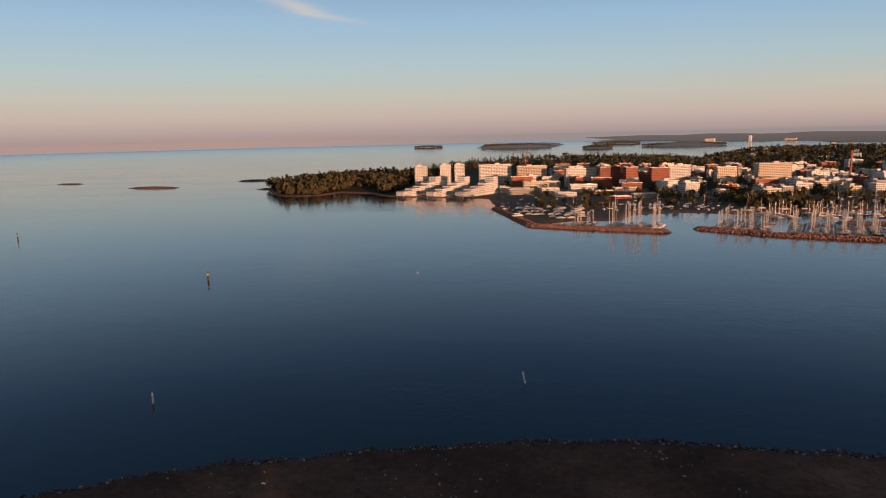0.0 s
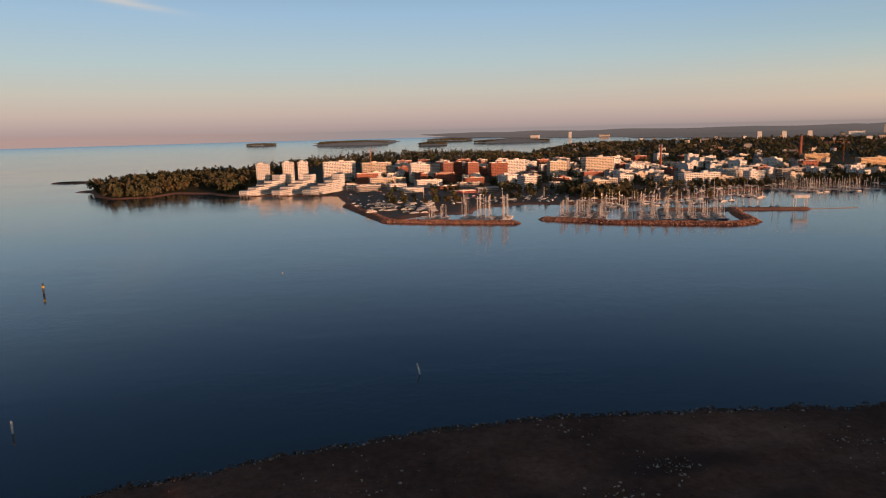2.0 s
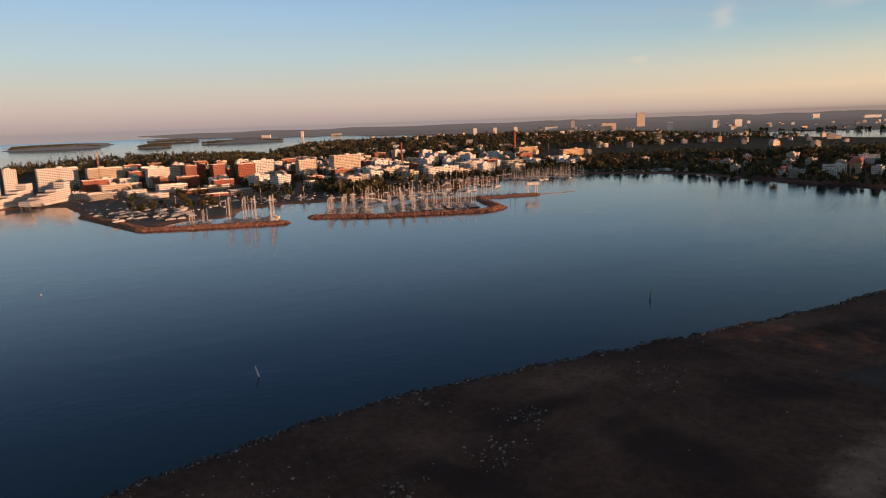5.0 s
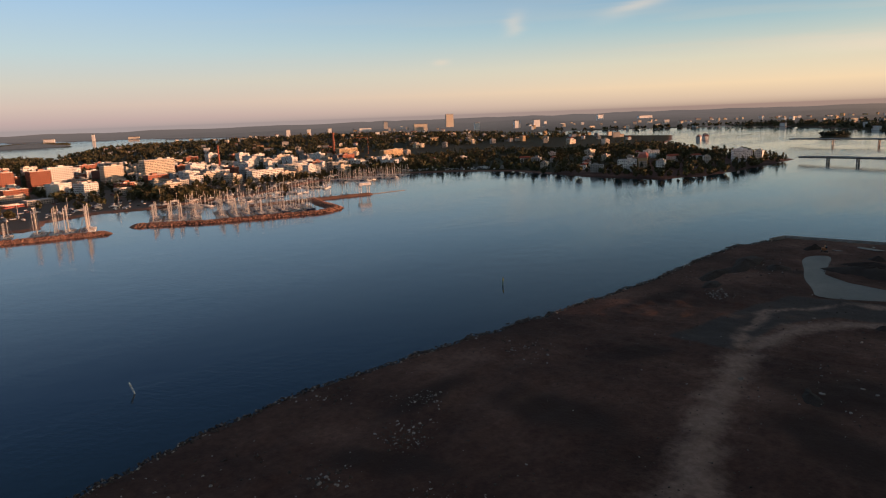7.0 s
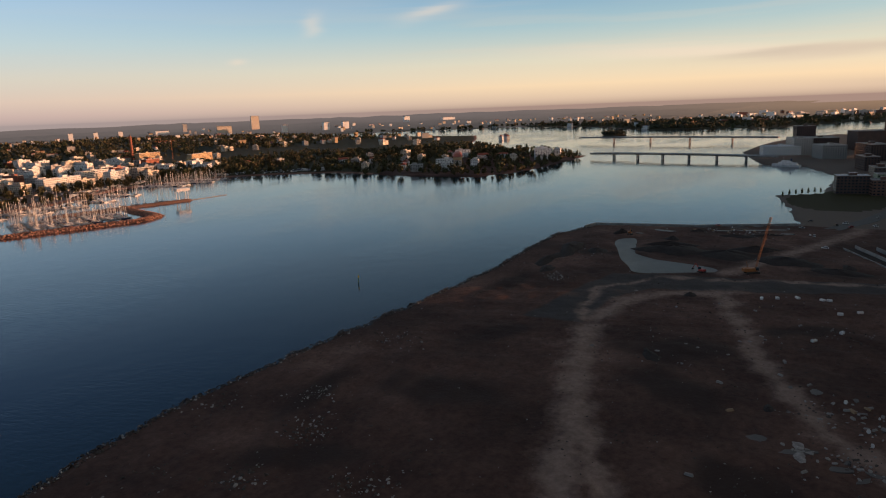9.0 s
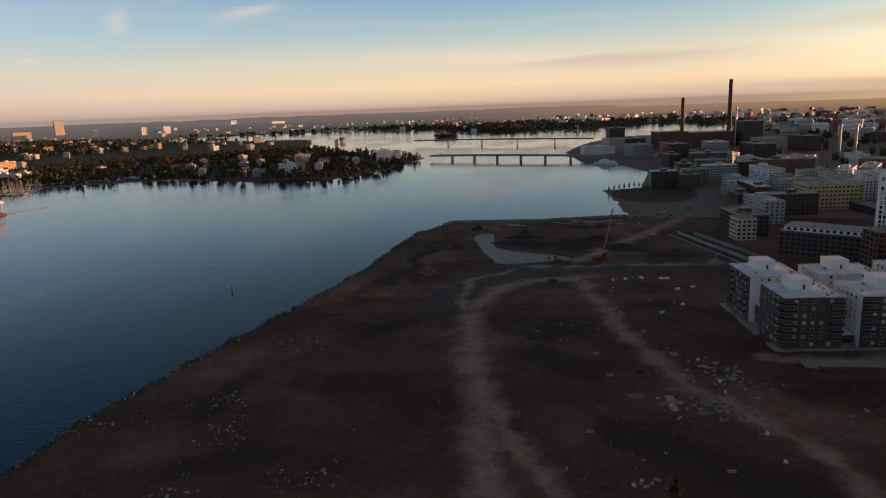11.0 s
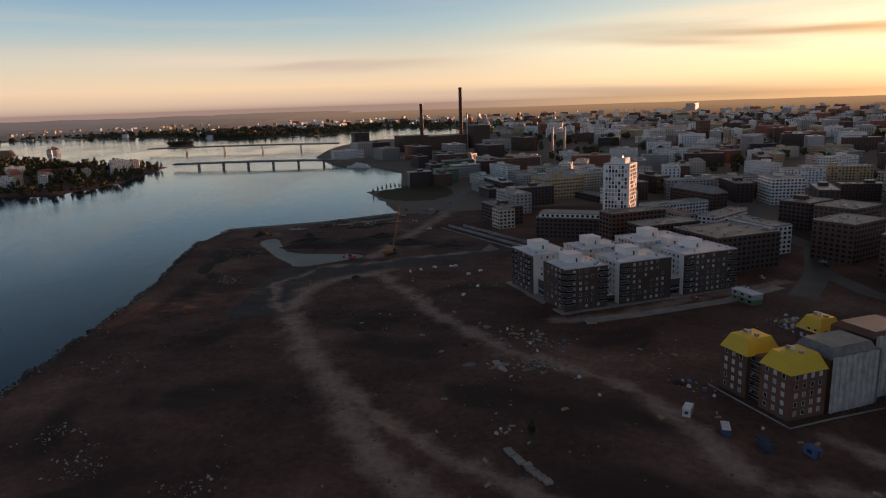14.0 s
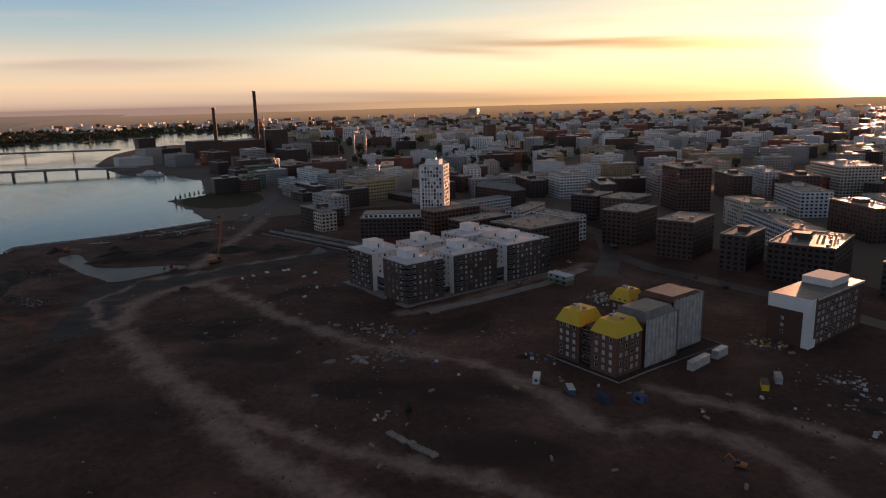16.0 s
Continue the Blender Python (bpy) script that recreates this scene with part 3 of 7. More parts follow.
def build_ground():
    grow = [12.0]
    while sum(grow) < 38000:
        grow.append(grow[-1] * 1.075)
    out = np.cumsum(grow)
    xs = np.array(list(-(out[::-1]) - 800) + steps((-800, -270, 8), (-270, 500, 2.5), (500, 1500, 9)) + [1500] + list(1500 + out))
    ys = np.array(list(-(out[::-1]) - 260) + steps((-260, 232, 2.5), (232, 620, 24), (620, 1000, 5), (1000, 1500, 10)) + [1500] + list(1500 + out))
    X, Y = np.meshgrid(xs, ys)
    Z, sd = land_height(X, Y)
    GRID.update(x=xs, y=ys, z=Z, sd=sd)
    lane = np.zeros(X.shape)
    for line, wd in ((LANE_A, 7.5), (LANE_B, 5.5), (LANE_C, 5.0), (LANE_H, 3.0), (LANE_F, 5.0), (LANE_D, 7), (LANE_E, 5)):
        d = near_line(X, Y, line) + 2.0 * waves(X, Y, 19, 8)
        lane = np.maximum(lane, np.clip(1.12 - d / (wd * 1.3), 0, 1) * (0.88 + 0.12 * np.cos(d * 2.1)))
    near_site = (X < 500) & (Y < 300) & (Y > -260)
    wood = np.where((Y > 700) | (X > 1900), 1.0, 0.0)
    quay = (X > -120) & (X < 560) & (Y > 720) & (Y < 1250) & (sd < 320)
    town = np.where(((X > 480) & (X < 2000) & (Y < 200)) | ((Y <= -260)) | (quay), 1.0, 0.0)
    wood = np.where(town > 0.5, 0, wood)
    park = ((X - 640) / 75) ** 2 + ((Y - 18) / 45) ** 2 < 1
    wood = np.where(park, 1, wood)
    town = np.where(park, 0, town)
    D = np.hypot(X - EYE_MID.x, Y - EYE_MID.y)
    k = np.where(D > 1, squeeze(D) / np.maximum(D, 1), 1.0)
    V = np.stack([EYE_MID.x + (X - EYE_MID.x) * k, EYE_MID.y + (Y - EYE_MID.y) * k, EYE_MID.z + (Z - EYE_MID.z) * k], -1).reshape(-1, 3)
    ny, nx = X.shape
    idx = np.arange(ny * nx).reshape(ny, nx)
    quad = np.stack([idx[:-1, :-1], idx[:-1, 1:], idx[1:, 1:], idx[1:, :-1]], -1).reshape(-1, 4)
    zf = Z.reshape(-1)
    far = D.reshape(-1)[quad].max(1)
    rgba = np.stack([lane, wood, town, np.ones(X.shape)], -1).reshape(-1, 4)
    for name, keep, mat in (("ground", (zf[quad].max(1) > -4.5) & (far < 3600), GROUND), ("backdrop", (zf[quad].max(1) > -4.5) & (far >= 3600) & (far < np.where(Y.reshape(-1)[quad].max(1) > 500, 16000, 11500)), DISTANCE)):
        used, inv = np.unique(quad[keep], return_inverse=True)
        face = inv.reshape(-1, 4)
        me = bpy.data.meshes.new(name)
        me.vertices.add(len(used))
        me.vertices.foreach_set("co", V[used].ravel())
        me.loops.add(face.size)
        me.loops.foreach_set("vertex_index", face.ravel().astype(np.int32))
        me.polygons.add(len(face))
        me.polygons.foreach_set("loop_start", np.arange(0, face.size, 4, dtype=np.int32))
        me.polygons.foreach_set("use_smooth", np.ones(len(face), bool))
        col = me.color_attributes.new("use", "FLOAT_COLOR", "POINT")
        col.data.foreach_set("color", rgba[used].astype(np.float32).ravel())
        col = me.color_attributes.new("pad", "FLOAT_COLOR", "POINT")
        rocky = np.clip(1.25 - (sd + 3) / 16, 0, 1) * (Y > 700)
        damp = np.zeros(X.shape)
        for cx, cy, rx, ry, a in DAMP:
            c_, s_ = math.cos(radians(a)), math.sin(radians(a))
            q = np.hypot(((X - cx) * c_ + (Y - cy) * s_) / rx, ((Y - cy) * c_ - (X - cx) * s_) / ry) + 0.14 * waves(X, Y, 26, 9)
            damp = np.maximum(damp, np.clip((1.3 - q) / 0.75, 0, 1))
        padv = np.stack([np.clip(0.5 + signed(X, Y, PAD) / 6, 0, 1), rocky, damp, np.ones(X.shape)], -1).reshape(-1, 4)[used]
        col.data.foreach_set("color", padv.astype(np.float32).ravel())
        me.materials.append(mat)
        me.update()
        me.validate()
        tagged(new(name, me), "bare dark earth, shores and wooded land" if name == "ground" else "far land along the horizon, haze painted in", name, kind="structure")


def build_sea():
    rs = [0.0] + list(np.arange(40, 2300, 40)) + list(2300 * 1.06 ** np.arange(0, 25))
    n = 180
    r = squeeze(np.array(rs))
    k = np.where(r > 0, r / np.maximum(np.array(rs), 1e-6), 1.0)
    g = Geo()
    v, f = [], []
    for i, (a, q) in enumerate(zip(r, k)):
        z = EYE_MID.z + (-1.5 - EYE_MID.z) * (q if i else 1)
        v += [(EYE_MID.x + a * math.cos(6.283185 * j / n), EYE_MID.y + a * math.sin(6.283185 * j / n), z) for j in range(n)]
        if i:
            f += [((i - 1) * n + j, i * n + j, i * n + (j + 1) % n, (i - 1) * n + (j + 1) % n) for j in range(n)]
    g.add(v, f)
    ob = new("water", g.mesh("water", [WATER], True))
    tagged(ob, "calm dark blue sea water reflecting the dawn sky", "sea", kind="structure")


build_ground()
build_sea()


def ground_at(x, y, what="z"):
    """The ground sheet's height, or its distance inside the shore, between the corners of its grid."""
    xs, ys, Z = GRID["x"], GRID["y"], GRID[what]
    i, j = min(max(int(np.searchsorted(xs, x)) - 1, 0), len(xs) - 2), min(max(int(np.searchsorted(ys, y)) - 1, 0), len(ys) - 2)
    u, v = (x - xs[i]) / (xs[i + 1] - xs[i]), (y - ys[j]) / (ys[j + 1] - ys[j])
    return float((Z[j, i] * (1 - u) + Z[j, i + 1] * u) * (1 - v) + (Z[j + 1, i] * (1 - u) + Z[j + 1, i + 1] * u) * v)


def ground_z(x, y):
    return ground_at(x, y)

# ---- houses ----
TURN_NEAR = 13.0
BANDS = {}
PALEGLASS = glass("pane_with_pale_blind", (0.48, 0.48, 0.47), 0.15)


def window_mesh(w, h, style=0):
    """A window: frame, pane set back in it, and a sill; it faces -y."""
    key = (w, h, style)
    if key not in BANDS:
        g = Geo()
        f = 0.10
        for x0, x1, z0, z1 in ((-w / 2, -w / 2 + f, 0, h), (w / 2 - f, w / 2, 0, h), (-w / 2 + f, w / 2 - f, 0, f), (-w / 2 + f, w / 2 - f, h - f, h)):
            g.box(x0, x1, -0.07, 0.02, z0, z1, 0)
        g.box(-w / 2 + f, w / 2 - f, -0.03, 0.02, f, h - f, 1)
        BANDS[key] = [g.mesh("window", [FRAME if style == 0 else DARKMETAL, q]) for q in (GLASS, PALEGLASS)]
    return BANDS[key]


def windows_on(parent, w, d, n, z0, sides, pitch=3.4, size=(1.5, 1.6), storey=3.0, skip=0.0, rng=None, style=0, margin=1.6):
    """Single windows over the faces of a box-shaped house whose middle is the origin."""
    rng = rng or random.Random(4)
    me = window_mesh(*size, style)
    for side in sides:
        run = w if side in "SN" else d
        k = max(1, int((run - 2 * margin) / pitch))
        for i in range(k):
            s = (i + 0.5) * (run - 2 * margin) / k - run / 2 + margin
            for j in range(n):
                if rng.random() < skip:
                    continue
                z = z0 + j * storey
                x, y, a = {"S": (s, -d / 2, 0), "N": (s, d / 2, 180), "W": (-w / 2, s, -90), "E": (w / 2, s, 90)}[side]
                part("window", me[rng.random() < 0.55], None, parent, at=pose(x, y, z, 0, 0, a))


def balconies_on(parent, w, d, n, z0, side, s, width=5.0, storey=3.0, depth=1.3):
    """Stacked balconies with a slab, a glass front and a rail."""
    for j in range(n):
        z = z0 + j * storey
        g = Geo()
        g.box(-width / 2, width / 2, -depth, 0, -0.12, 0.1, 0)
        g.box(-width / 2, width / 2, -depth, -depth + 0.05, 0.12, 1.05, 1)
        g.box(-width / 2, width / 2, -depth - 0.03, -depth + 0.06, 1.05, 1.13, 2)
        for x in (-width / 2, width / 2 - 0.05):
            g.box(x, x + 0.05, -depth + 0.06, 0, 0.1, 1.1, 1)
        x, y, a = {"S": (s, -d / 2, 0), "N": (s, d / 2, 180), "W": (-w / 2, s, -90), "E": (w / 2, s, 90)}[side]
        key = ("balcony", width, depth)
        if key not in BANDS:
            BANDS[key] = g.mesh("balcony", [CONCRETE, GLASS, FRAME])
        part("balcony", BANDS[key], None, parent, at=pose(x, y, z, 0, 0, a))


def house(m, w, d, n, wall, roof, label, storey=3.0, fine=1, cap=True, group="", pitched=False, rng=None, name="apartment_house", category="building", base=1.5, setback=False):
    """A block of flats: walls, a flat roof with its parapet or a pitched one, rows of windows, stair heads.
    fine 1: rows of windows as parts; 0: window strips only."""
    rng = rng or random.Random(1)
    e = thing(name, m, label, category, group)
    h = n * storey + 0.6
    g = Geo().box(-w / 2, w / 2, -d / 2, d / 2, -base, h, 0)
    if not fine:
        k = max(2, int(w / 3.4))
        k2 = max(2, int(d / 3.4))
        for j in range(n):
            z = 0.9 + j * storey
            for i in range(k):
                if rng.random() < 0.2:
                    continue
                s = (i + 0.5) * w / k - w / 2
                for y0, y1 in ((-d / 2 - 0.05, -d / 2), (d / 2, d / 2 + 0.05)):
                    g.box(s - 0.85, s + 0.85, y0, y1, z, z + 1.5, 1)
            for i in range(k2):
                s = (i + 0.5) * d / k2 - d / 2
                for x0, x1 in ((-w / 2 - 0.05, -w / 2), (w / 2, w / 2 + 0.05)):
                    g.box(x0, x1, s - 0.85, s + 0.85, z, z + 1.5, 1)
    part("wall", g, [wall, GLASS], e)
    r = Geo()
    if pitched:
        o = 0.5
        y = d / 2 + o
        r.add([(-w / 2 - o, -y, h), (w / 2 + o, -y, h), (w / 2 + o, y, h), (-w / 2 - o, y, h), (-w / 2 - o + d * 0.25, 0, h + d * 0.34), (w / 2 + o - d * 0.25, 0, h + d * 0.34)],
              [(0, 1, 5, 4), (2, 3, 4, 5), (1, 2, 5), (3, 0, 4), (3, 2, 1, 0)])
    else:
        r.box(-w / 2 + 0.35, w / 2 - 0.35, -d / 2 + 0.35, d / 2 - 0.35, h, h + 0.12, 0)
        for a in ((-w / 2 - 0.06, w / 2 + 0.06, -d / 2 - 0.06, -d / 2 + 0.35), (-w / 2 - 0.06, w / 2 + 0.06, d / 2 - 0.35, d / 2 + 0.06), (-w / 2 - 0.06, -w / 2 + 0.35, -d / 2 + 0.35, d / 2 - 0.35), (w / 2 - 0.35, w / 2 + 0.06, -d / 2 + 0.35, d / 2 - 0.35)):
            r.box(*a, h, h + 0.55, 1)
        for _ in range(max(2, int(w * d / 90))):
            x, y, s = rng.uniform(-w / 2 + 2, w / 2 - 2), rng.uniform(-d / 2 + 2, d / 2 - 2), rng.uniform(0.4, 1.3)
            r.box(x - s, x + s, y - s * 0.7, y + s * 0.7, h + 0.12, h + rng.uniform(0.6, 1.5), 1)
    part("roof", r, [roof, GALV if roof != ROOFWHITE else FRAME], e)
    if cap and not pitched:
        c = Geo()
        cw, cd = min(w * 0.35, 9), min(d * 0.45, 7)
        x = rng.uniform(-0.2, 0.2) * w
        c.box(x - cw / 2, x + cw / 2, -cd / 2, cd / 2, h + 0.13, h + 3.1, 0)
        c.box(x - cw / 2 - 0.2, x + cw / 2 + 0.2, -cd / 2 - 0.2, cd / 2 + 0.2, h + 3.1, h + 3.35, 1)
        part("stair_head", c, [wall, roof], e)
    if setback:
        c = Geo()
        c.box(-w / 2 + 2, w / 2 - 2, -d / 2 + 2, d / 2 - 2, h + 0.13, h + 3.0, 0)
        c.box(-w / 2 + 1.6, w / 2 - 1.6, -d / 2 + 1.6, d / 2 - 1.6, h + 3.0, h + 3.3, 1)
        for i in range(int(w / 4)):
            s = (i + 0.5) * (w - 6) / int(w / 4) - w / 2 + 3
            c.box(s - 1, s + 1, -d / 2 + 1.94, -d / 2 + 2.0, h + 0.6, h + 2.4, 2)
        part("penthouse_storey", c, [WHITE, ROOFDARK, GLASS], e)
    if fine == 1:
        g = Geo()
        for j in range(n):
            z = 0.9 + j * storey
            for run, off, dirx in ((w, d / 2, True), (d, w / 2, False)):
                k = max(2, int(run / 3.3))
                for i in range(k):
                    s = (i + 0.5) * run / k - run / 2
                    wd = 1.1 if (i + j) % 3 else 0.75
                    for sg in (-1, 1):
                        if dirx:
                            g.box(s - wd, s + wd, sg * off - 0.06, sg * off + 0.06, z, z + 1.55, 0)
                        else:
                            g.box(sg * off - 0.06, sg * off + 0.06, s - wd, s + wd, z, z + 1.55, 0)
        tagged(part("glazing", g, [GLASS], e), kind="stuff")
    return e


def near_xy(a, b, corner):
    """A place in a block's own plan: a metres along its north front, b metres back towards the south."""
    t = radians(TURN_NEAR)
    return corner[0] + a * math.cos(t) + b * math.sin(t), corner[1] + a * math.sin(t) - b * math.cos(t)


def pavilion(corner, a0, a1, b0, b1, h, dark, n, label, group, core=True, faces="WN", balcony=()):
    """One house of the white-roofed block: brown brick to the street, white render to the court, pale roof, a white stair head."""
    x, y = near_xy((a0 + a1) / 2, (b0 + b1) / 2, corner)
    w, d = a1 - a0, b1 - b0
    e = thing("apartment_house", pose(x, y, 0, 0, 0, TURN_NEAR), label, "apartment house", group)
    part("wall", Geo().box(-w / 2 + 0.3, w / 2, -d / 2, d / 2 - 0.3, -1, h, 0), [WHITE], e)
    brick = Geo()
    if "W" in dark:
        brick.box(-w / 2, -w / 2 + 0.3, -d / 2, d / 2, -1, h, 0)
    if "N" in dark:
        brick.box(-w / 2 + 0.3, w / 2, d / 2 - 0.3, d / 2, -1, h, 0)
    if "S" in dark:
        brick.box(-w / 2, w / 2 + 0.01, -d / 2 - 0.3, -d / 2, -1, h, 0)
    if dark:
        part("brick_front", brick, [DARKBRICK], e, "dark brown brick facing")
    r = Geo()
    r.box(-w / 2 + 0.4, w / 2 - 0.4, -d / 2 + 0.4, d / 2 - 0.4, h, h + 0.1, 0)
    part("roof", r, [ROOFWHITE], e, "pale membrane roof")
    p = Geo()
    for q in ((-w / 2 - 0.05, w / 2 + 0.05, -d / 2 - 0.05, -d / 2 + 0.4), (-w / 2 - 0.05, w / 2 + 0.05, d / 2 - 0.4, d / 2 + 0.05), (-w / 2 - 0.05, -w / 2 + 0.4, -d / 2 + 0.4, d / 2 - 0.4), (w / 2 - 0.4, w / 2 + 0.05, -d / 2 + 0.4, d / 2 - 0.4)):
        p.box(*q, h, h + 0.5)
    part("parapet", p, [FRAME], e, "white metal parapet capping")
    if core:
        c = Geo().box(w * 0.02, w * 0.02 + 9.5, -4.5, 4.0, h + 0.1, h + 4.2, 0)
        c.box(w * 0.02 - 0.15, w * 0.02 + 9.65, -4.65, 4.15, h + 4.2, h + 4.5, 1)
        c.box(w * 0.02 - 0.04, w * 0.02, -1.6, -0.6, h + 0.2, h + 2.3, 2)
        part("stair_head", c, [WHITE, ROOFWHITE, DARKMETAL], e)
    rng = random.Random(int(x * 7 + y))
    for i in range(5):
        bx, by, s = rng.uniform(-w / 2 + 2, w / 2 - 2), rng.choice([-1, 1]) * rng.uniform(6, max(6.5, d / 2 - 2)), rng.uniform(0.3, 0.9)
        by = max(-d / 2 + 1.5, min(d / 2 - 1.5, by))
        part("roof_vent", Geo().box(bx - s, bx + s, by - s * 0.6, by + s * 0.6, h + 0.1, h + rng.uniform(0.5, 1.3)), [GALV], e)
    for s_ in faces:
        windows_on(e, w, d, n, 1.3, s_, pitch=3.3, size=(1.35, 1.5), rng=rng, skip=0.12, margin=3.4 if s_ in "WN" else 1.5)
    for side, s in balcony:
        balconies_on(e, w, d, n - 1, 3.9, side, s, 5.0)
    return e


P0 = (150, -25)


def white_block():
    L = "seven-storey brown brick flats with a pale roof and white stair head"
    G = "flats of the white-roofed block"
    pavilion(P0, 0, 23, 0, 24, 21.6, "WN", 7, L, G, balcony=(("W", 9.6), ("W", -9.4), ("N", -9.0)))
    pavilion(P0, 35, 62, 0, 24, 21.2, "N", 7, L, G, faces="NW", balcony=(("N", 9.0), ("N", -8.0)))
    pavilion(P0, 0, 24, 31, 62, 21.6, "W", 7, L, G, faces="WN", balcony=(("W", 12.8),))
    pavilion(P0, 0, 24, 70, 104, 21.6, "W", 7, L, G, faces="WN", balcony=(("W", 14.0), ("W", -14.0)))
    W = "white-rendered courtyard flats with a pale flat roof"
    pavilion(P0, 38, 60, 32, 60, 20.5, "", 7, W, G, faces="WN")
    pavilion(P0, 38, 62, 68, 104, 21.2, "", 7, W, G, faces="WN")
    pavilion(P0, 25, 37.5, 76, 98, 19.5, "", 6, W, G, faces="N")
    for a0, a1, b0, b1, f in ((23.05, 34.95, 3, 20, "N"), (3, 20, 62.05, 69.95, "W"), (4, 20, 24.05, 30.95, "W")):
        x, y = near_xy((a0 + a1) / 2, (b0 + b1) / 2, P0)
        e = thing("link_building", pose(x, y, 0, 0, 0, TURN_NEAR), "low brown brick link between two blocks of flats", "building", G)
        w, d = a1 - a0, b1 - b0
        hh = 8.8 if f == "N" or b0 > 60 else 4.2
        part("wall", Geo().box(-w / 2, w / 2, -d / 2, d / 2, -1, hh), [DARKBRICK], e)
        part("roof", Geo().box(-w / 2, w / 2, -d / 2, d / 2, hh, hh + 0.3), [ROOFWHITE], e)
        for j in range(int(hh / 3)):
            z = 1.0 + 3 * j
            if f == "N":
                part("window_row", Geo().box(-w / 2 + 1, w / 2 - 1, d / 2, d / 2 + 0.06, z, z + 1.5), [GLASS], e)
                part("ledge", Geo().box(-w / 2, w / 2, d / 2, d / 2 + 0.14, z - 0.4, z - 0.15), [FRAME], e)
            else:
                part("window_row", Geo().box(-w / 2 - 0.06, -w / 2, -d / 2 + 1, d / 2 - 1, z, z + 1.5), [GLASS], e)
                part("ledge", Geo().box(-w / 2 - 0.14, -w / 2, -d / 2, d / 2, z - 0.4, z - 0.15), [FRAME], e)
    part("plinth_paving", Geo().box(-3, 65, -107, 3, -1, 0.25), [CONCRETE], at=pose(*P0, 0, 0, 0, TURN_NEAR))


white_block()
tagged(bpy.data.objects["plinth_paving"], "pale concrete paving round the flats", "paving", kind="structure")


def mansard(e, w, d, h, rise, inset, mat, top=None):
    """A mansard: steep slopes up to a small flat top."""
    g = Geo()
    o = 0.35
    lo = [(-w / 2 - o, -d / 2 - o), (w / 2 + o, -d / 2 - o), (w / 2 + o, d / 2 + o), (-w / 2 - o, d / 2 + o)]
    v = [(x, y, h) for x, y in lo] + [(x - math.copysign(inset, x), y - math.copysign(inset, y), h + rise) for x, y in lo]
    g.add(v, [(0, 1, 5, 4), (1, 2, 6, 5), (2, 3, 7, 6), (3, 0, 4, 7), (3, 2, 1, 0)], 0)
    g.add(v[4:], [(0, 1, 2, 3)], 1)
    return part("roof", g, [mat, top or mat], e, "steep mansard roof")


Q0 = (25, -62)


def yellow_house(a0, a1, b0, b1, eave, label):
    x, y = near_xy((a0 + a1) / 2, (b0 + b1) / 2, Q0)
    w, d = a1 - a0, b1 - b0
    e = thing("apartment_house", pose(x, y, 0, 0, 0, TURN_NEAR), label, "apartment house", "houses under construction")
    part("wall", Geo().box(-w / 2, w / 2, -d / 2, d / 2, -1, eave), [BROWNBRICK], e)
    mansard(e, w, d, eave, 5.2, 2.4, YELLOW)
    part("eaves_trim", Geo().box(-w / 2 - 0.2, w / 2 + 0.2, -d / 2 - 0.2, d / 2 + 0.2, eave - 0.25, eave - 0.02), [DARKMETAL], e)
    windows_on(e, w, d, 5, 1.6, "WN", pitch=3.0, size=(1.35, 1.7), storey=3.05, margin=1.0)
    for i, (fx, s) in enumerate(((-0.2, 0.7), (0.05, 0.5), (0.2, 0.8), (0.12, 0.35))):
        part("chimney", Geo().box(fx * w - s, fx * w + s, -s * 0.8, s * 0.8, eave + 5.2, eave + 6.1 + 0.3 * (i % 2)), [FRAME if i % 2 else GALV], e)
    return e


BROWNBRICK = material("brown_brick", (0.13, 0.062, 0.040), 0.7, vary=0.2, scale=0.12, fine=2.5, second=(0.10, 0.050, 0.034), bump=0.2, random_=0.2)


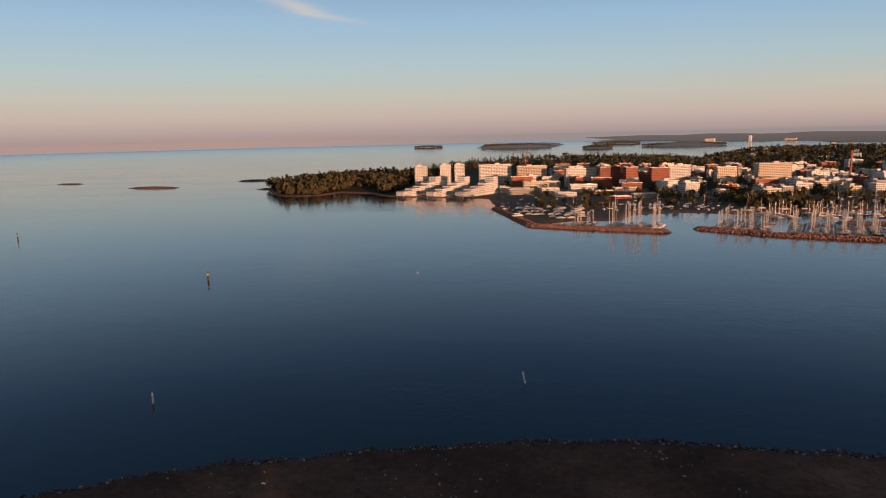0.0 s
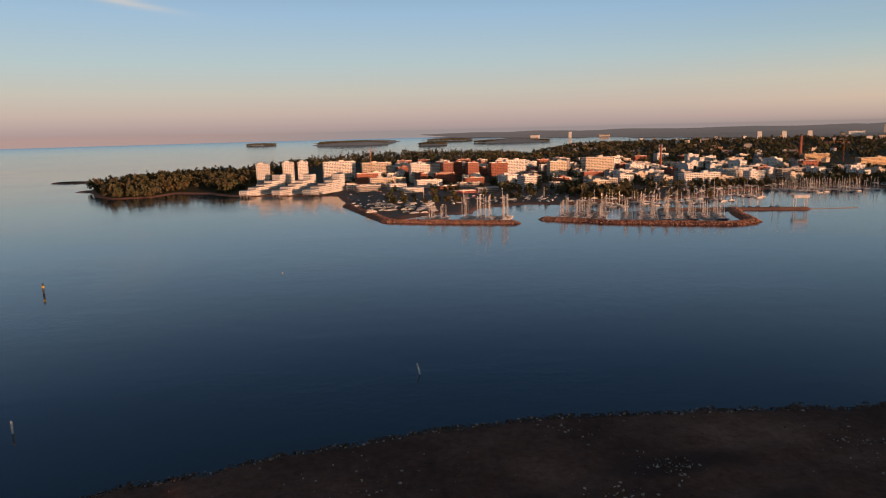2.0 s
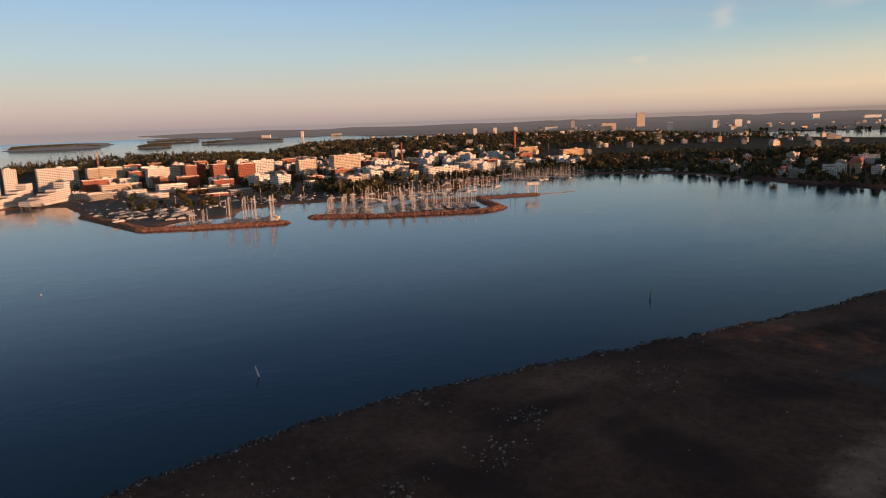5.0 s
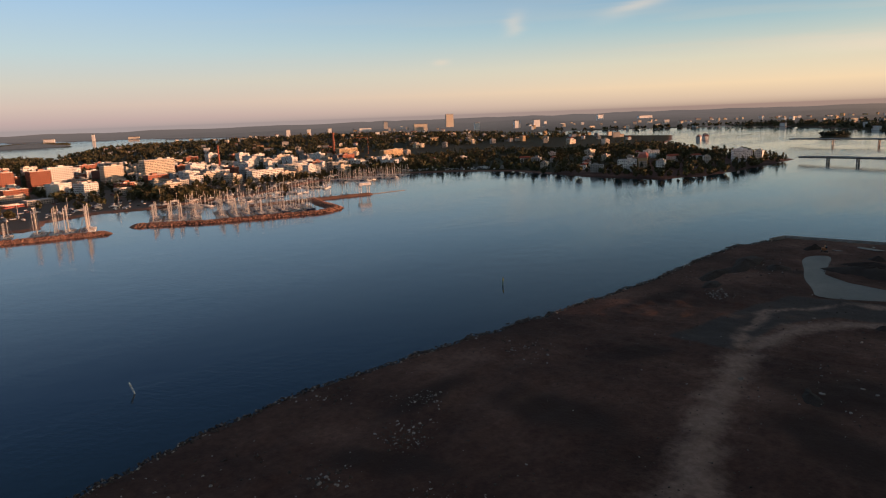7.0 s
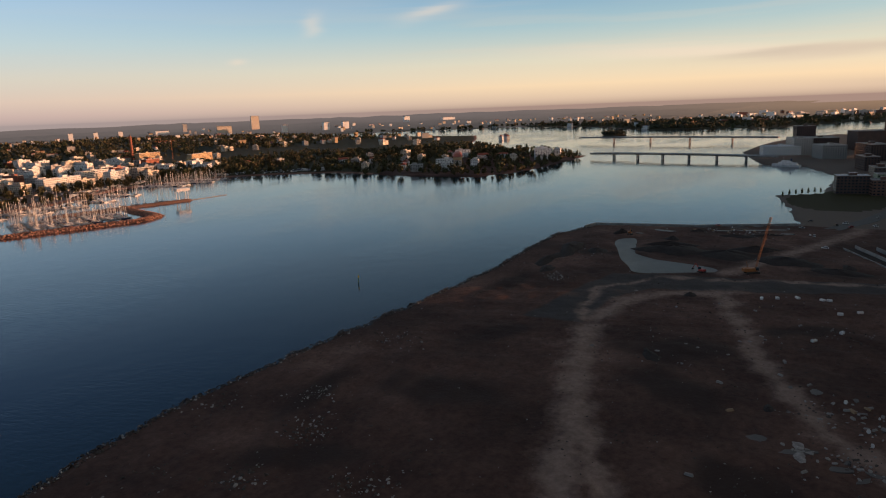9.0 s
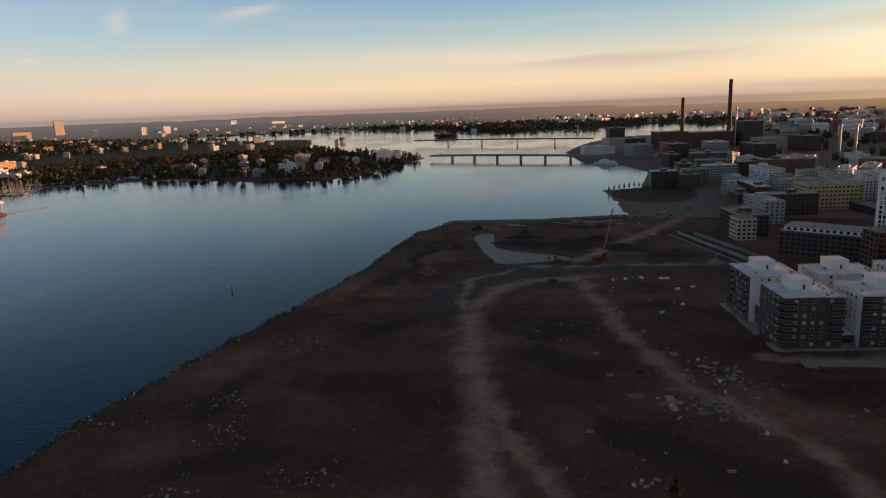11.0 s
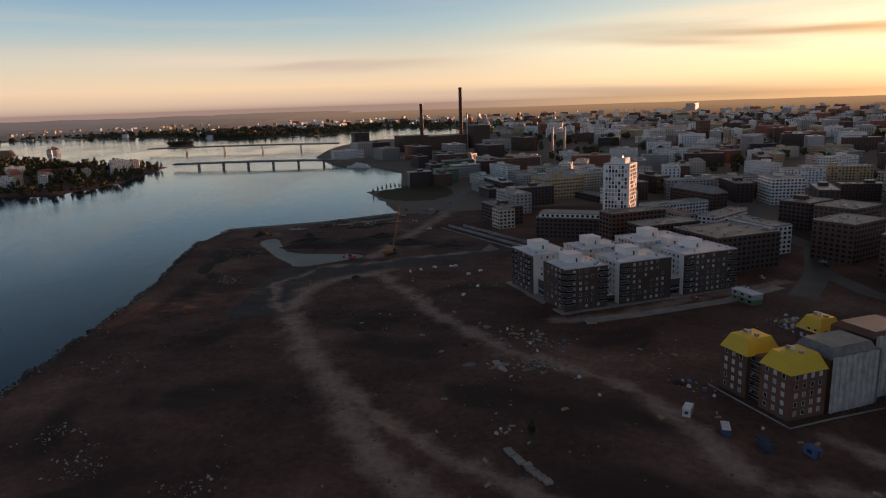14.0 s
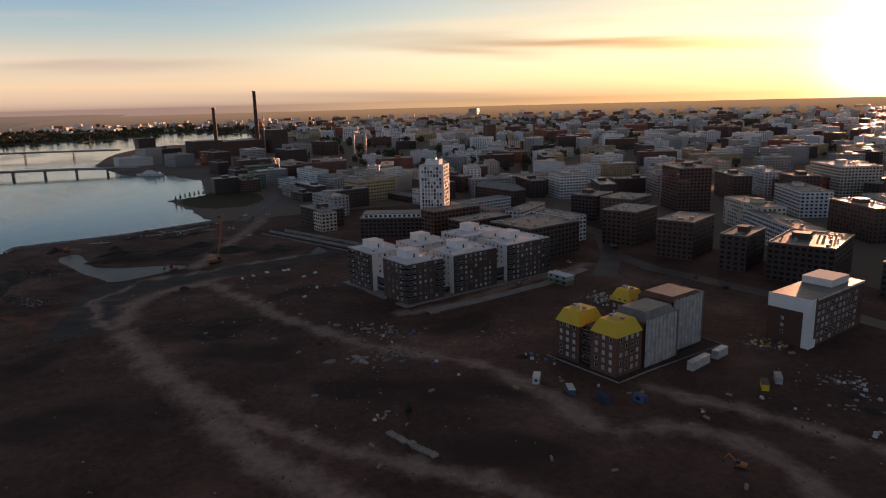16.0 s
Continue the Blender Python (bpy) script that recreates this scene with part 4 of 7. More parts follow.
def sheeted(a0, a1, b0, b1, h, roof_rise, roof_mat, label):
    """A house wrapped in scaffolding and pale sheeting."""
    x, y = near_xy((a0 + a1) / 2, (b0 + b1) / 2, Q0)
    w, d = a1 - a0, b1 - b0
    e = thing("scaffolded_house", pose(x, y, 0, 0, 0, TURN_NEAR), label, "building", "houses under construction")
    part("wall", Geo().box(-w / 2 + 1.2, w / 2, -d / 2, d / 2 - 0.2, -1, h), [BROWNBRICK], e)
    mansard(e, w - 1, d - 0.5, h, roof_rise, 2.0, roof_mat, ROOFDARK)
    for side, run in (("W", d), ("S", w)):
        k = int(run / 2.4)
        for i in range(k):
            s0, s1 = -run / 2 + i * run / k, -run / 2 + (i + 1) * run / k
            bow = 0.12 + 0.1 * (i % 3)
            g = Geo()
            top = h + 0.9 + 0.25 * (i % 2)
            if side == "W":
                v = [(-w / 2, s0, 0.3), (-w / 2 - bow, (s0 + s1) / 2, 0.3), (-w / 2, s1, 0.3), (-w / 2, s0, top), (-w / 2 - bow, (s0 + s1) / 2, top), (-w / 2, s1, top)]
                v += [(q[0] + 0.05, q[1], q[2]) for q in v]
            else:
                v = [(s0, -d / 2 - 1, 0.3), ((s0 + s1) / 2, -d / 2 - 1 - bow, 0.3), (s1, -d / 2 - 1, 0.3), (s0, -d / 2 - 1, top), ((s0 + s1) / 2, -d / 2 - 1 - bow, top), (s1, -d / 2 - 1, top)]
                v += [(q[0], q[1] + 0.05, q[2]) for q in v]
            g.add(v, [(0, 1, 4, 3), (1, 2, 5, 4), (9, 10, 7, 6), (10, 11, 8, 7), (3, 4, 10, 9), (4, 5, 11, 10), (0, 6, 7, 1), (1, 7, 8, 2)])
            part("sheet", g, [SHEET], e)
    for i in range(int(d / 2.4) + 1):
        s = -d / 2 + i * 2.4
        part("scaffold_pole", Geo().tube((-w / 2 - 0.42, s, -0.3), (-w / 2 - 0.42, s, h + 1.6), 0.07, n=6), [GALV], e)
    return e


yellow_house(0, 12.5, 0, 15, 15.8, "brown brick house under a bright yellow roof covering")
yellow_house(18.5, 31, 0, 14, 15.6, "brown brick house under a bright yellow roof covering")
e = thing("link_building", pose(*near_xy(15.5, 6, Q0), 0, 0, 0, TURN_NEAR), "stair link with white balconies between two brick houses", "building", "houses under construction")
part("wall", Geo().box(-2.95, 2.95, -5, 3, -1, 16), [BROWNBRICK], e)
balconies_on(e, 5.9, 6.0, 5, 1.5, "N", 0, 5.4, 3.0, 1.6)
sheeted(-1, 15, 16, 36, 18.6, 3.6, material("zinc_roof", (0.20, 0.19, 0.19), 0.5, metal=0.4, vary=0.1), "scaffolded house wrapped in pale sheeting, roof half built")
sheeted(2, 20, 38, 58, 21.5, 1.8, BROWNBRICK, "tall scaffolded house wrapped in pale sheeting")
yellow_house(28, 39, 43, 54, 14.0, "brick house behind, under a yellow roof covering")


def white_cornered():
    """A dark house whose street front is framed in white render."""
    e = thing("apartment_house", pose(*near_xy(9, 24, (13, -150)), 0, 0, 0, TURN_NEAR), "brown brick house with a white angular frame round its fronts", "apartment house")
    w, d = 18.0, 48.0
    part("wall", Geo().box(-w / 2, w / 2, -d / 2, d / 2, -1, 20.4), [BROWNBRICK], e)
    part("white_front", Geo().box(-w / 2 - 0.3, w / 2, d / 2, d / 2 + 0.3, 15.2, 21.2, 0).box(-w / 2 - 0.3, -w / 2 + 3, d / 2, d / 2 + 0.3, 0, 15.2, 0).box(-w / 2 - 0.3, -w / 2, d / 2 - 5, d / 2, 0, 3.6, 0).box(-w / 2 - 0.3, -w / 2, d / 2 - 3, d / 2, 3.6, 21.2, 0), [WHITE], e, "white rendered frame")
    part("roof", Geo().box(-w / 2 + 0.3, w / 2 - 0.3, -d / 2, d / 2 - 0.3, 20.4, 20.8), [ROOFDARK], e)
    part("penthouse_storey", Geo().box(-5, 8, -18, -2, 20.8, 24), [WHITE], e, "white set-back storey")
    part("ledge", Geo().box(-w / 2 - 0.2, -w / 2, -d / 2, d / 2 - 5.2, 20.0, 20.9), [FRAME], e)
    windows_on(e, w, d, 6, 1.2, "W", pitch=3.6, size=(2.0, 1.6), margin=5)
    windows_on(e, w, d, 5, 1.2, "N", pitch=5.0, size=(1.2, 1.5), skip=0.5, margin=4)


white_cornered()


def tower():
    e = thing("residential_tower", pose(362, -131, 0, 0, 0, -37), "white residential tower with a checkered window grid", "tower block")
    w = d = 21.0
    part("wall", Geo().box(-w / 2, w / 2, -d / 2, d / 2, -1, 51), [WHITE], e)
    part("roof", Geo().box(-w / 2 - 0.1, w / 2 + 0.1, -d / 2 - 0.1, d / 2 + 0.1, 51, 51.8), [FRAME], e)
    part("stair_head", Geo().box(-7, 6, -6, 6, 51.8, 56, 0).box(-2, 2, -2, 2, 56, 57.4, 1), [WHITE, GALV], e)
    rng = random.Random(5)
    for side in "WS":
        windows_on(e, w, d, 16, 1.6, side, pitch=2.25, size=(1.65, 2.35), storey=3.1, skip=0.14, rng=rng, style=1)


tower()
# ---- city blocks in the middle distance ----


def block(x, y, w, d, n, wall, roof, label, rz=TURN_NEAR, fine=1, **k):
    return house(far_pose(x, y, 0, rz), w, d, n, wall, roof, label, fine=fine, rng=random.Random(int(x * 3 + y * 7)), **k)


BR = "dark brown brick block of flats with a flat roof"
block(331, -90, 66, 22, 5, DARKBRICK, ROOFDARK, "dark brown brick flats with a white set-back top storey", rz=-116, cap=False, setback=True)
block(414, -44, 40, 22, 5, DARKBRICK, ROOFDARK, BR)
block(386, -40, 15, 14, 5, CREAM, ROOFDARK, "cream-rendered bay house among brown brick flats", cap=False)
block(545, -130, 32, 46, 6, OCHRE, ROOFDARK, "office house with a pale yellow grid facade", storey=3.6)
block(545, -150, 110, 14, 2, DARKBRICK, ROOFDARK, "low dark wing below the yellow grid office", cap=False)
block(395, -192, 16, 60, 4, WHITE, ROOFDARK, "white courtyard flats with a dark roof", cap=False)
block(352, -172, 46, 12, 4, GREYWALL, ROOFRED, "grey courtyard flats with reddish roof", cap=False)
block(335, -205, 14, 52, 4, WHITE, ROOFDARK, "white courtyard flats with a dark roof", cap=False, rz=35)
block(440, -236, 60, 16, 5, BROWNBRICK, ROOFGREY, "long brown brick house with a sloping grey roof", pitched=True)
block(226, -148, 40, 46, 7, DARKBRICK, ROOFDARK, "dark red-brown courtyard flats with roof gravel", cap=False)
block(262, -190, 44, 15, 6, WHITE, ROOFDARK, "white-rendered courtyard wing of the brick flats", cap=False)
# heightened and added to keep the low sun off the bare ground
block(262, -124, 18, 44, 7, DARKBRICK, ROOFDARK, BR, cap=False)
block(296, -116, 16, 44, 8, BROWNBRICK, ROOFDARK, BR, cap=False)
for x, y, w, d, n in ((222, -226, 26, 34, 8), (172, -232, 24, 36, 8), (130, -238, 16, 34, 7), (94, -252, 34, 46, 7), (272, -262, 28, 34, 8), (318, -262, 24, 30, 7)):
    block(x, y, w, d, n, BROWNBRICK if n == 8 else DARKBRICK, ROOFDARK, BR, rz=TURN_NEAR + 12, cap=n == 7)
block(150, -300, 100, 16, 6, WHITE, ROOFDARK, "long white-rendered flats behind brick houses", rz=-25, cap=False)
block(312, -362, 40, 30, 13, BROWNBRICK, ROOFDARK, "tall dark brick house above the roofs", rz=-20)
block(440, -318, 34, 30, 8, WHITE, ROOFDARK, "white flats with dark balconies and flat roof", rz=-10)
block(245, -432, 60, 26, 7, WHITE, ROOFDARK, "pale office house with rounded corners", rz=-30)
block(175, -452, 60, 26, 6, WHITE, ROOFDARK, "pale office house with long window bands", rz=-30)
block(300, -560, 60, 40, 10, CREAM, ROOFWHITE, "tall pale block with a bright roof edge", rz=-25)
block(60, -330, 50, 20, 6, BROWNBRICK, ROOFDARK, BR, rz=-10)
block(20, -260, 60, 18, 6, DARKBRICK, ROOFDARK, BR, rz=TURN_NEAR)
# more streets behind; the southern ones are added, mostly unseen, to shade the site
for i, (x, y, w, d, n, rz) in enumerate(((210, -335, 60, 18, 7, -20), (150, -375, 50, 18, 8, -20), (100, -410, 50, 18, 8, -20), (40, -440, 60, 18, 8, -20), (20, -380, 50, 18, 7, -20), (-20, -330, 44, 18, 7, 10), (-60, -300, 40, 18, 7, 13), (-40, -430, 60, 18, 8, -10)) + ((340, -450, 50, 18, 8, -25), (390, -400, 44, 18, 8, -25), (380, -320, 46, 16, 7, -25), (350, -500, 60, 18, 8, -25), (200, -520, 70, 20, 8, -25), (110, -500, 60, 20, 8, -25), (30, -520, 60, 20, 8, -25), (280, -470, 30, 24, 9, -25),
                                         (470, -66, 46, 16, 6, 13), (500, -92, 16, 40, 6, 13), (470, -170, 40, 16, 5, 13)) + ((520, -195, 60, 16, 6, 13), (600, -170, 18, 60, 6, 13), (650, -165, 60, 16, 6, 13), (560, -235, 60, 16, 6, 13), (500, -255, 16, 46, 6, -10), (470, -290, 50, 16, 6, -10)) + ((740, -110, 60, 18, 6, 13), (820, -110, 18, 50, 6, 13), (700, -160, 18, 50, 6, 13), (880, -110, 50, 18, 6, 13), (930, -60, 18, 50, 7, 13), (620, -60, 40, 12, 3, 13), (575, -60, 30, 12, 3, 13), (690, -70, 46, 14, 4, 13))):
    block(x, y, w, d, n, (CREAM, BROWNBRICK, GREYWALL, DARKBRICK, WHITE, BROWNBRICK, CREAM)[i % 7], ROOFGREY if i % 3 else ROOFDARK, ("cream-rendered", "brown brick", "grey-faced", "dark brick", "white-rendered", "brown brick", "cream-rendered")[i % 7] + " courtyard flats added along a street", rz=rz, fine=0, name="street_house")
# waterfront flats by the park and the harbour-side rows
for i, (x, y, w, d, n) in enumerate(((700, 8, 16, 30, 6), (722, -28, 18, 30, 6), (690, -20, 15, 22, 5), (770, -60, 18, 40, 6), (800, -20, 30, 18, 6), (850, -60, 18, 46, 6), (620, -80, 60, 14, 4), (660, -118, 60, 14, 5))):
    block(x, y, w, d, n, (DARKBRICK, GREENY, BROWNBRICK, GREYWALL)[i % 4], ROOFDARK if i % 3 else ROOFWHITE, "waterfront flats with balconies and a flat roof", rz=10)


def city():
    """Street after street of flats towards the city centre, up to the painted haze."""
    rng = random.Random(11)
    protos = {}
    kinds = [(46, 16, 6, DARKBRICK, ROOFGREY), (60, 16, 7, BROWNBRICK, ROOFDARK), (40, 18, 6, GREYWALL, ROOFGREY), (54, 15, 5, CREAM, ROOFRED), (44, 16, 7, WHITE, ROOFGREY), (30, 24, 8, GREYWALL, ROOFWHITE), (70, 18, 5, OCHRE, ROOFGREY), (60, 30, 6, REDBRICK, ROOFDARK)]
    names = {0: "dark brick", 1: "brown brick", 2: "grey-faced", 3: "cream-rendered", 4: "white-rendered", 5: "grey slab-like", 6: "ochre-rendered", 7: "red brick"}
    mats = [DARKBRICK, BROWNBRICK, GREYWALL, CREAM, WHITE, OCHRE, REDBRICK, ROOFDARK, ROOFRED, GLASS, ROOFGREY, ROOFWHITE]
    rest = Geo()
    ring = 560.0
    while ring < 4700:
        step = 62 + ring * 0.012
        a = radians(-66)
        while a < radians(1.5 if ring < 2200 else 8):
            D = ring + rng.uniform(-18, 18)
            x, y = EYE_MID.x + D * math.cos(a), EYE_MID.y + D * math.sin(a)
            a += step / D * rng.uniform(0.9, 1.35)
            if y > -330 and x < 480 or (x < 960 and y > -110) or (480 < x < 620 and y > -175) or (x > 1000 and y > -420 and x < 1900) or (y > -60 and x < 2600) or (1900 < x < 3000 and y > -330) or (x < 420 and y > -480 and x > 100):
                continue
            if ring > 2500 and rng.random() < 0.12:
                continue
            k = rng.choice([0, 1, 2, 2, 3, 3, 4, 4, 4, 5, 6, 7])
            w, d, n, wall, roof = kinds[k]
            m = far_pose(x, y, 0, rng.choice([-20, 70, -20, 70, 13, 103]) + rng.uniform(-4, 4), rng.uniform(0.85, 1.1) )
            if ring < 1250:
                if k not in protos:
                    protos[k] = house(m, w, d, n, wall, roof, names[k] + " city flats with a flat roof", fine=0, name="city_house", group="city flats", rng=random.Random(k))
                else:
                    clone(protos[k], m)
                continue
            h = n * (3 if ring < 2300 else 2.3) + rng.choice([0, 0, 3, 5])
            rest.box(-w / 2, w / 2, -d / 2, d / 2, -1, h, mats.index(wall), m)
            rest.box(-w / 2 + 0.5, w / 2 - 0.5, -d / 2 + 0.5, d / 2 - 0.5, h, h + 0.5, mats.index(roof), m)
            for _ in range(2):
                c = rng.uniform(-0.35, 0.35) * w
                rest.box(c - 3, c + 3, -2.5, 2.5, h + 0.5, h + rng.uniform(2, 3.5), mats.index(wall), m)
            if ring < 2600:
                for j in range(n):
                    for i in range(int(w / 4.5)):
                        s = (i + 0.5) * 4.5 - w / 2
                        for sg in (-1, 1):
                            rest.box(s - 1, s + 1, sg * d / 2 - 0.08, sg * d / 2 + 0.08, 1 + 3 * j, 2.6 + 3 * j, 9, m)
        ring *= 1.0 + 78 / max(ring, 780) if ring < 2600 else 1.05
    tagged(new("city_blocks", rest.mesh("city_blocks", mats)), "rows of city flats fading towards the horizon", "city", kind="stuff")


city()


def power_plant():
    e = thing("power_plant", pose(1430, -120, 0, 0, 0, 20), "dark red brick power plant halls with two tall chimneys", "power plant")
    P = lambda x, y: tuple((Matrix.Rotation(radians(-20), 3, "Z") @ Vector((x - 1430, y + 120, 0)))[:2])
    for (x, y), w, d, h, m in (((1395, -175), 46, 40, 50, DARKBRICK), ((1385, -70), 60, 150, 30, BROWNBRICK), ((1360, -20), 50, 60, 34, DARKBRICK), ((1450, -60), 80, 120, 26, BROWNBRICK)):
        cx, cy = P(x, y)
        part("hall", Geo().box(cx - w / 2, cx + w / 2, cy - d / 2, cy + d / 2, -1, h, 0).box(cx - w / 2 - 0.5, cx + w / 2 + 0.5, cy - d / 2 - 0.5, cy + d / 2 + 0.5, h, h + 1, 1), [m, ROOFDARK], e)
    for x, y, h, r in ((1427, -142, 134, 5.2), (1345, -44, 100, 4.6)):
        cx, cy = P(x, y)
        part("chimney", Geo().tube((cx, cy, 0), (cx, cy, h), r, r * 0.72, 20, 0).tube((cx, cy, h), (cx, cy, h + 2.5), r * 0.8, r * 0.8, 20, 1), [BROWNBRICK, DARKMETAL], e, "tall tapering brick chimney")
    cx, cy = P(1380, -150)
    part("flue", Geo().tube((cx, cy, 0), (cx, cy, 80), 1.6, 1.4, 12), [GALV], e, "slender steel flue")
    for x, y in ((1106, -275), (1098, -296)):
        t = thing("steel_flue", pose(x, y, 0), "slender pale steel flue above the rooftops", "chimney", "twin flues")
        part("pipe", Geo().tube((0, 0, 0), (0, 0, 50), 2.2, 2.2, 14), [GALV], t)
        part("rim", Geo().tube((0, 0, 50), (0, 0, 50.6), 2.5, 2.5, 14), [GALV], t)


power_plant()
for x, y, w, d, n, wl, rf, lb, rz in ((1230, 118, 40, 60, 5, WHITE, ROOFWHITE, "white waterside hall by the bridge", 15), (1260, 90, 70, 30, 9, GREYWALL, ROOFDARK, "large pale office by the bridge", 15), (1500, 95, 36, 36, 13, DARKBRICK, ROOFDARK, "dark cubic tower by the water", 15),
                                      (1160, 40, 50, 36, 7, GREYWALL, ROOFDARK, "layered grey office on the shore", 20), (1130, -20, 60, 30, 8, DARKBRICK, ROOFDARK, "dark office house with glassy fronts", 20), (1150, -90, 50, 34, 8, GREYWALL, ROOFWHITE, "pale office house with a flat roof", 10), (1090, -150, 60, 34, 8, DARKBRICK, ROOFDARK, "dark office house with glassy fronts", 15),
                                      (1180, -180, 50, 40, 9, GREYWALL, ROOFDARK, "office with stacked terraces", 15), (1240, -250, 60, 30, 9, BROWNBRICK, ROOFDARK, "brown brick office with a flat roof", 15), (1010, -60, 50, 26, 6, DARKBRICK, ROOFDARK, "dark brick flats on the waterfront", 15), (960, -10, 40, 18, 6, DARKBRICK, ROOFDARK, "dark brick flats on the waterfront", 15),
                                      (1330, 60, 60, 50, 8, DARKBRICK, ROOFDARK, "dark industrial hall beside the plant", 15), (1282, -662, 22, 22, 15, BROWNBRICK, ROOFDARK, "slim dark tower block over the city", 0)):
    block(x, y, w, d, n, wl, rf, lb, rz=rz, fine=0)


def bridge(p, q, deck, piers, label, width=14):
    """A beam bridge: deck, edge beams, railings and piers in pairs."""
    a, b = Vector((*p, 0)), Vector((*q, 0))
    L = (b - a).length
    e = thing("bridge", pose(a.x, a.y, 0, 0, 0, math.degrees(math.atan2(b.y - a.y, b.x - a.x))), label, "bridge", "bridges over the strait")
    n = 24
    top = lambda s: deck + 1.6 * math.sin(math.pi * s / L)
    run = [L * i / n for i in range(n + 1)]

    def swept(section):
        v = [(q, y, top(q) + z) for q in run for y, z in section]
        f = [(4 * i + k, 4 * i + 4 + k, 4 * i + 4 + (k + 1) % 4, 4 * i + (k + 1) % 4) for i in range(n) for k in range(4)]
        return Geo().add(v, f + [(3, 2, 1, 0), tuple(4 * n + k for k in range(4))])

    part("deck", swept(((-width / 2, 0), (width / 2, 0), (width / 2 - 2, -2.2), (-width / 2 + 2, -2.2))), [CONCRETE], e)
    for y in (-width / 2, width / 2 - 0.2):
        part("railing", swept(((y, 0.02), (y + 0.2, 0.02), (y + 0.2, 1.1), (y, 1.1))), [GALV], e)
    for i in range(1, piers + 1):
        s = L * i / (piers + 1)
        for y in (-3.2, 3.2):
            part("pier", Geo().box(s - 0.9, s + 0.9, y - 1.1, y + 1.1, -6, top(s) - 2.2), [CONCRETE], e)
    return e


bridge((1160, 440), (1092, 110), 7.5, 6, "low concrete beam bridge on paired piers")
bridge((1690, 650), (1600, 150), 11.5, 4, "long concrete road bridge farther up the strait", 18)

# ---- the island town across the water ----
TERRACE = "white stepped terrace house on piles over the water"


def terrace(x, y, steps_, rz):
    """A white house that climbs in steps away from the water, its low front standing on piles."""
    e = thing("terrace_house", pose(x, y, 0, 0, 0, rz), TERRACE, "terrace house", "stepped waterside houses")
    y0 = 0.0
    for i, (L, h) in enumerate(steps_):
        g = Geo().box(-8, 8, y0, y0 + L, 3.0 if i == 0 else 0, h, 0)
        part("wall", g, [WHITE], e)
        part("roof", Geo().box(-8.3, 8.3, y0 - 0.3, y0 + L, h, h + 0.45), [ROOFDARK if i else GALV], e)
        w = Geo()
        for j in range(int((h - 3.2) / 3)):
            z = 4.0 + 3 * j
            for c in (-5.4, -1.8, 1.8, 5.4):
                w.box(c - 0.9, c + 0.9, y0 - 0.08, y0 + 0.02, z, z + 1.4)
            for c in range(int(L / 4)):
                s = y0 + 2 + c * 4
                w.box(-8.08, -7.95, s - 0.8, s + 0.8, z, z + 1.4)
                w.box(7.95, 8.08, s - 0.8, s + 0.8, z, z + 1.4)
        tagged(part("glazing", w, [GLASS], e), kind="stuff")
        y0 += L
    for px in (-6.5, 0, 6.5):
        for py in (1.5, 9, 16):
            part("pile", Geo().tube((px, py, -5), (px, py, 3.0), 0.5, n=8), [CONCRETE], e)


for tx, ty in ((-262, 1104), (-208, 1092), (-158, 1084)):
    terrace(tx, ty, ((24, 9.5), (22, 13), (22, 16), (24, 20), (16, 29)), -26)


def tower_house(x, y, w, n, label="white eleven-storey tower house with a roof mast"):
    e = house(far_pose(x, y, 0, 12), w, w * 0.9, n, WHITE, ROOFDARK, label, fine=1, name="tower_house", category="tower block", rng=random.Random(n))
    part("mast", Geo().tube((0, 0, n * 3 + 3), (0, 0, n * 3 + 13), 0.3, 0.15, n=6), [GALV], e)


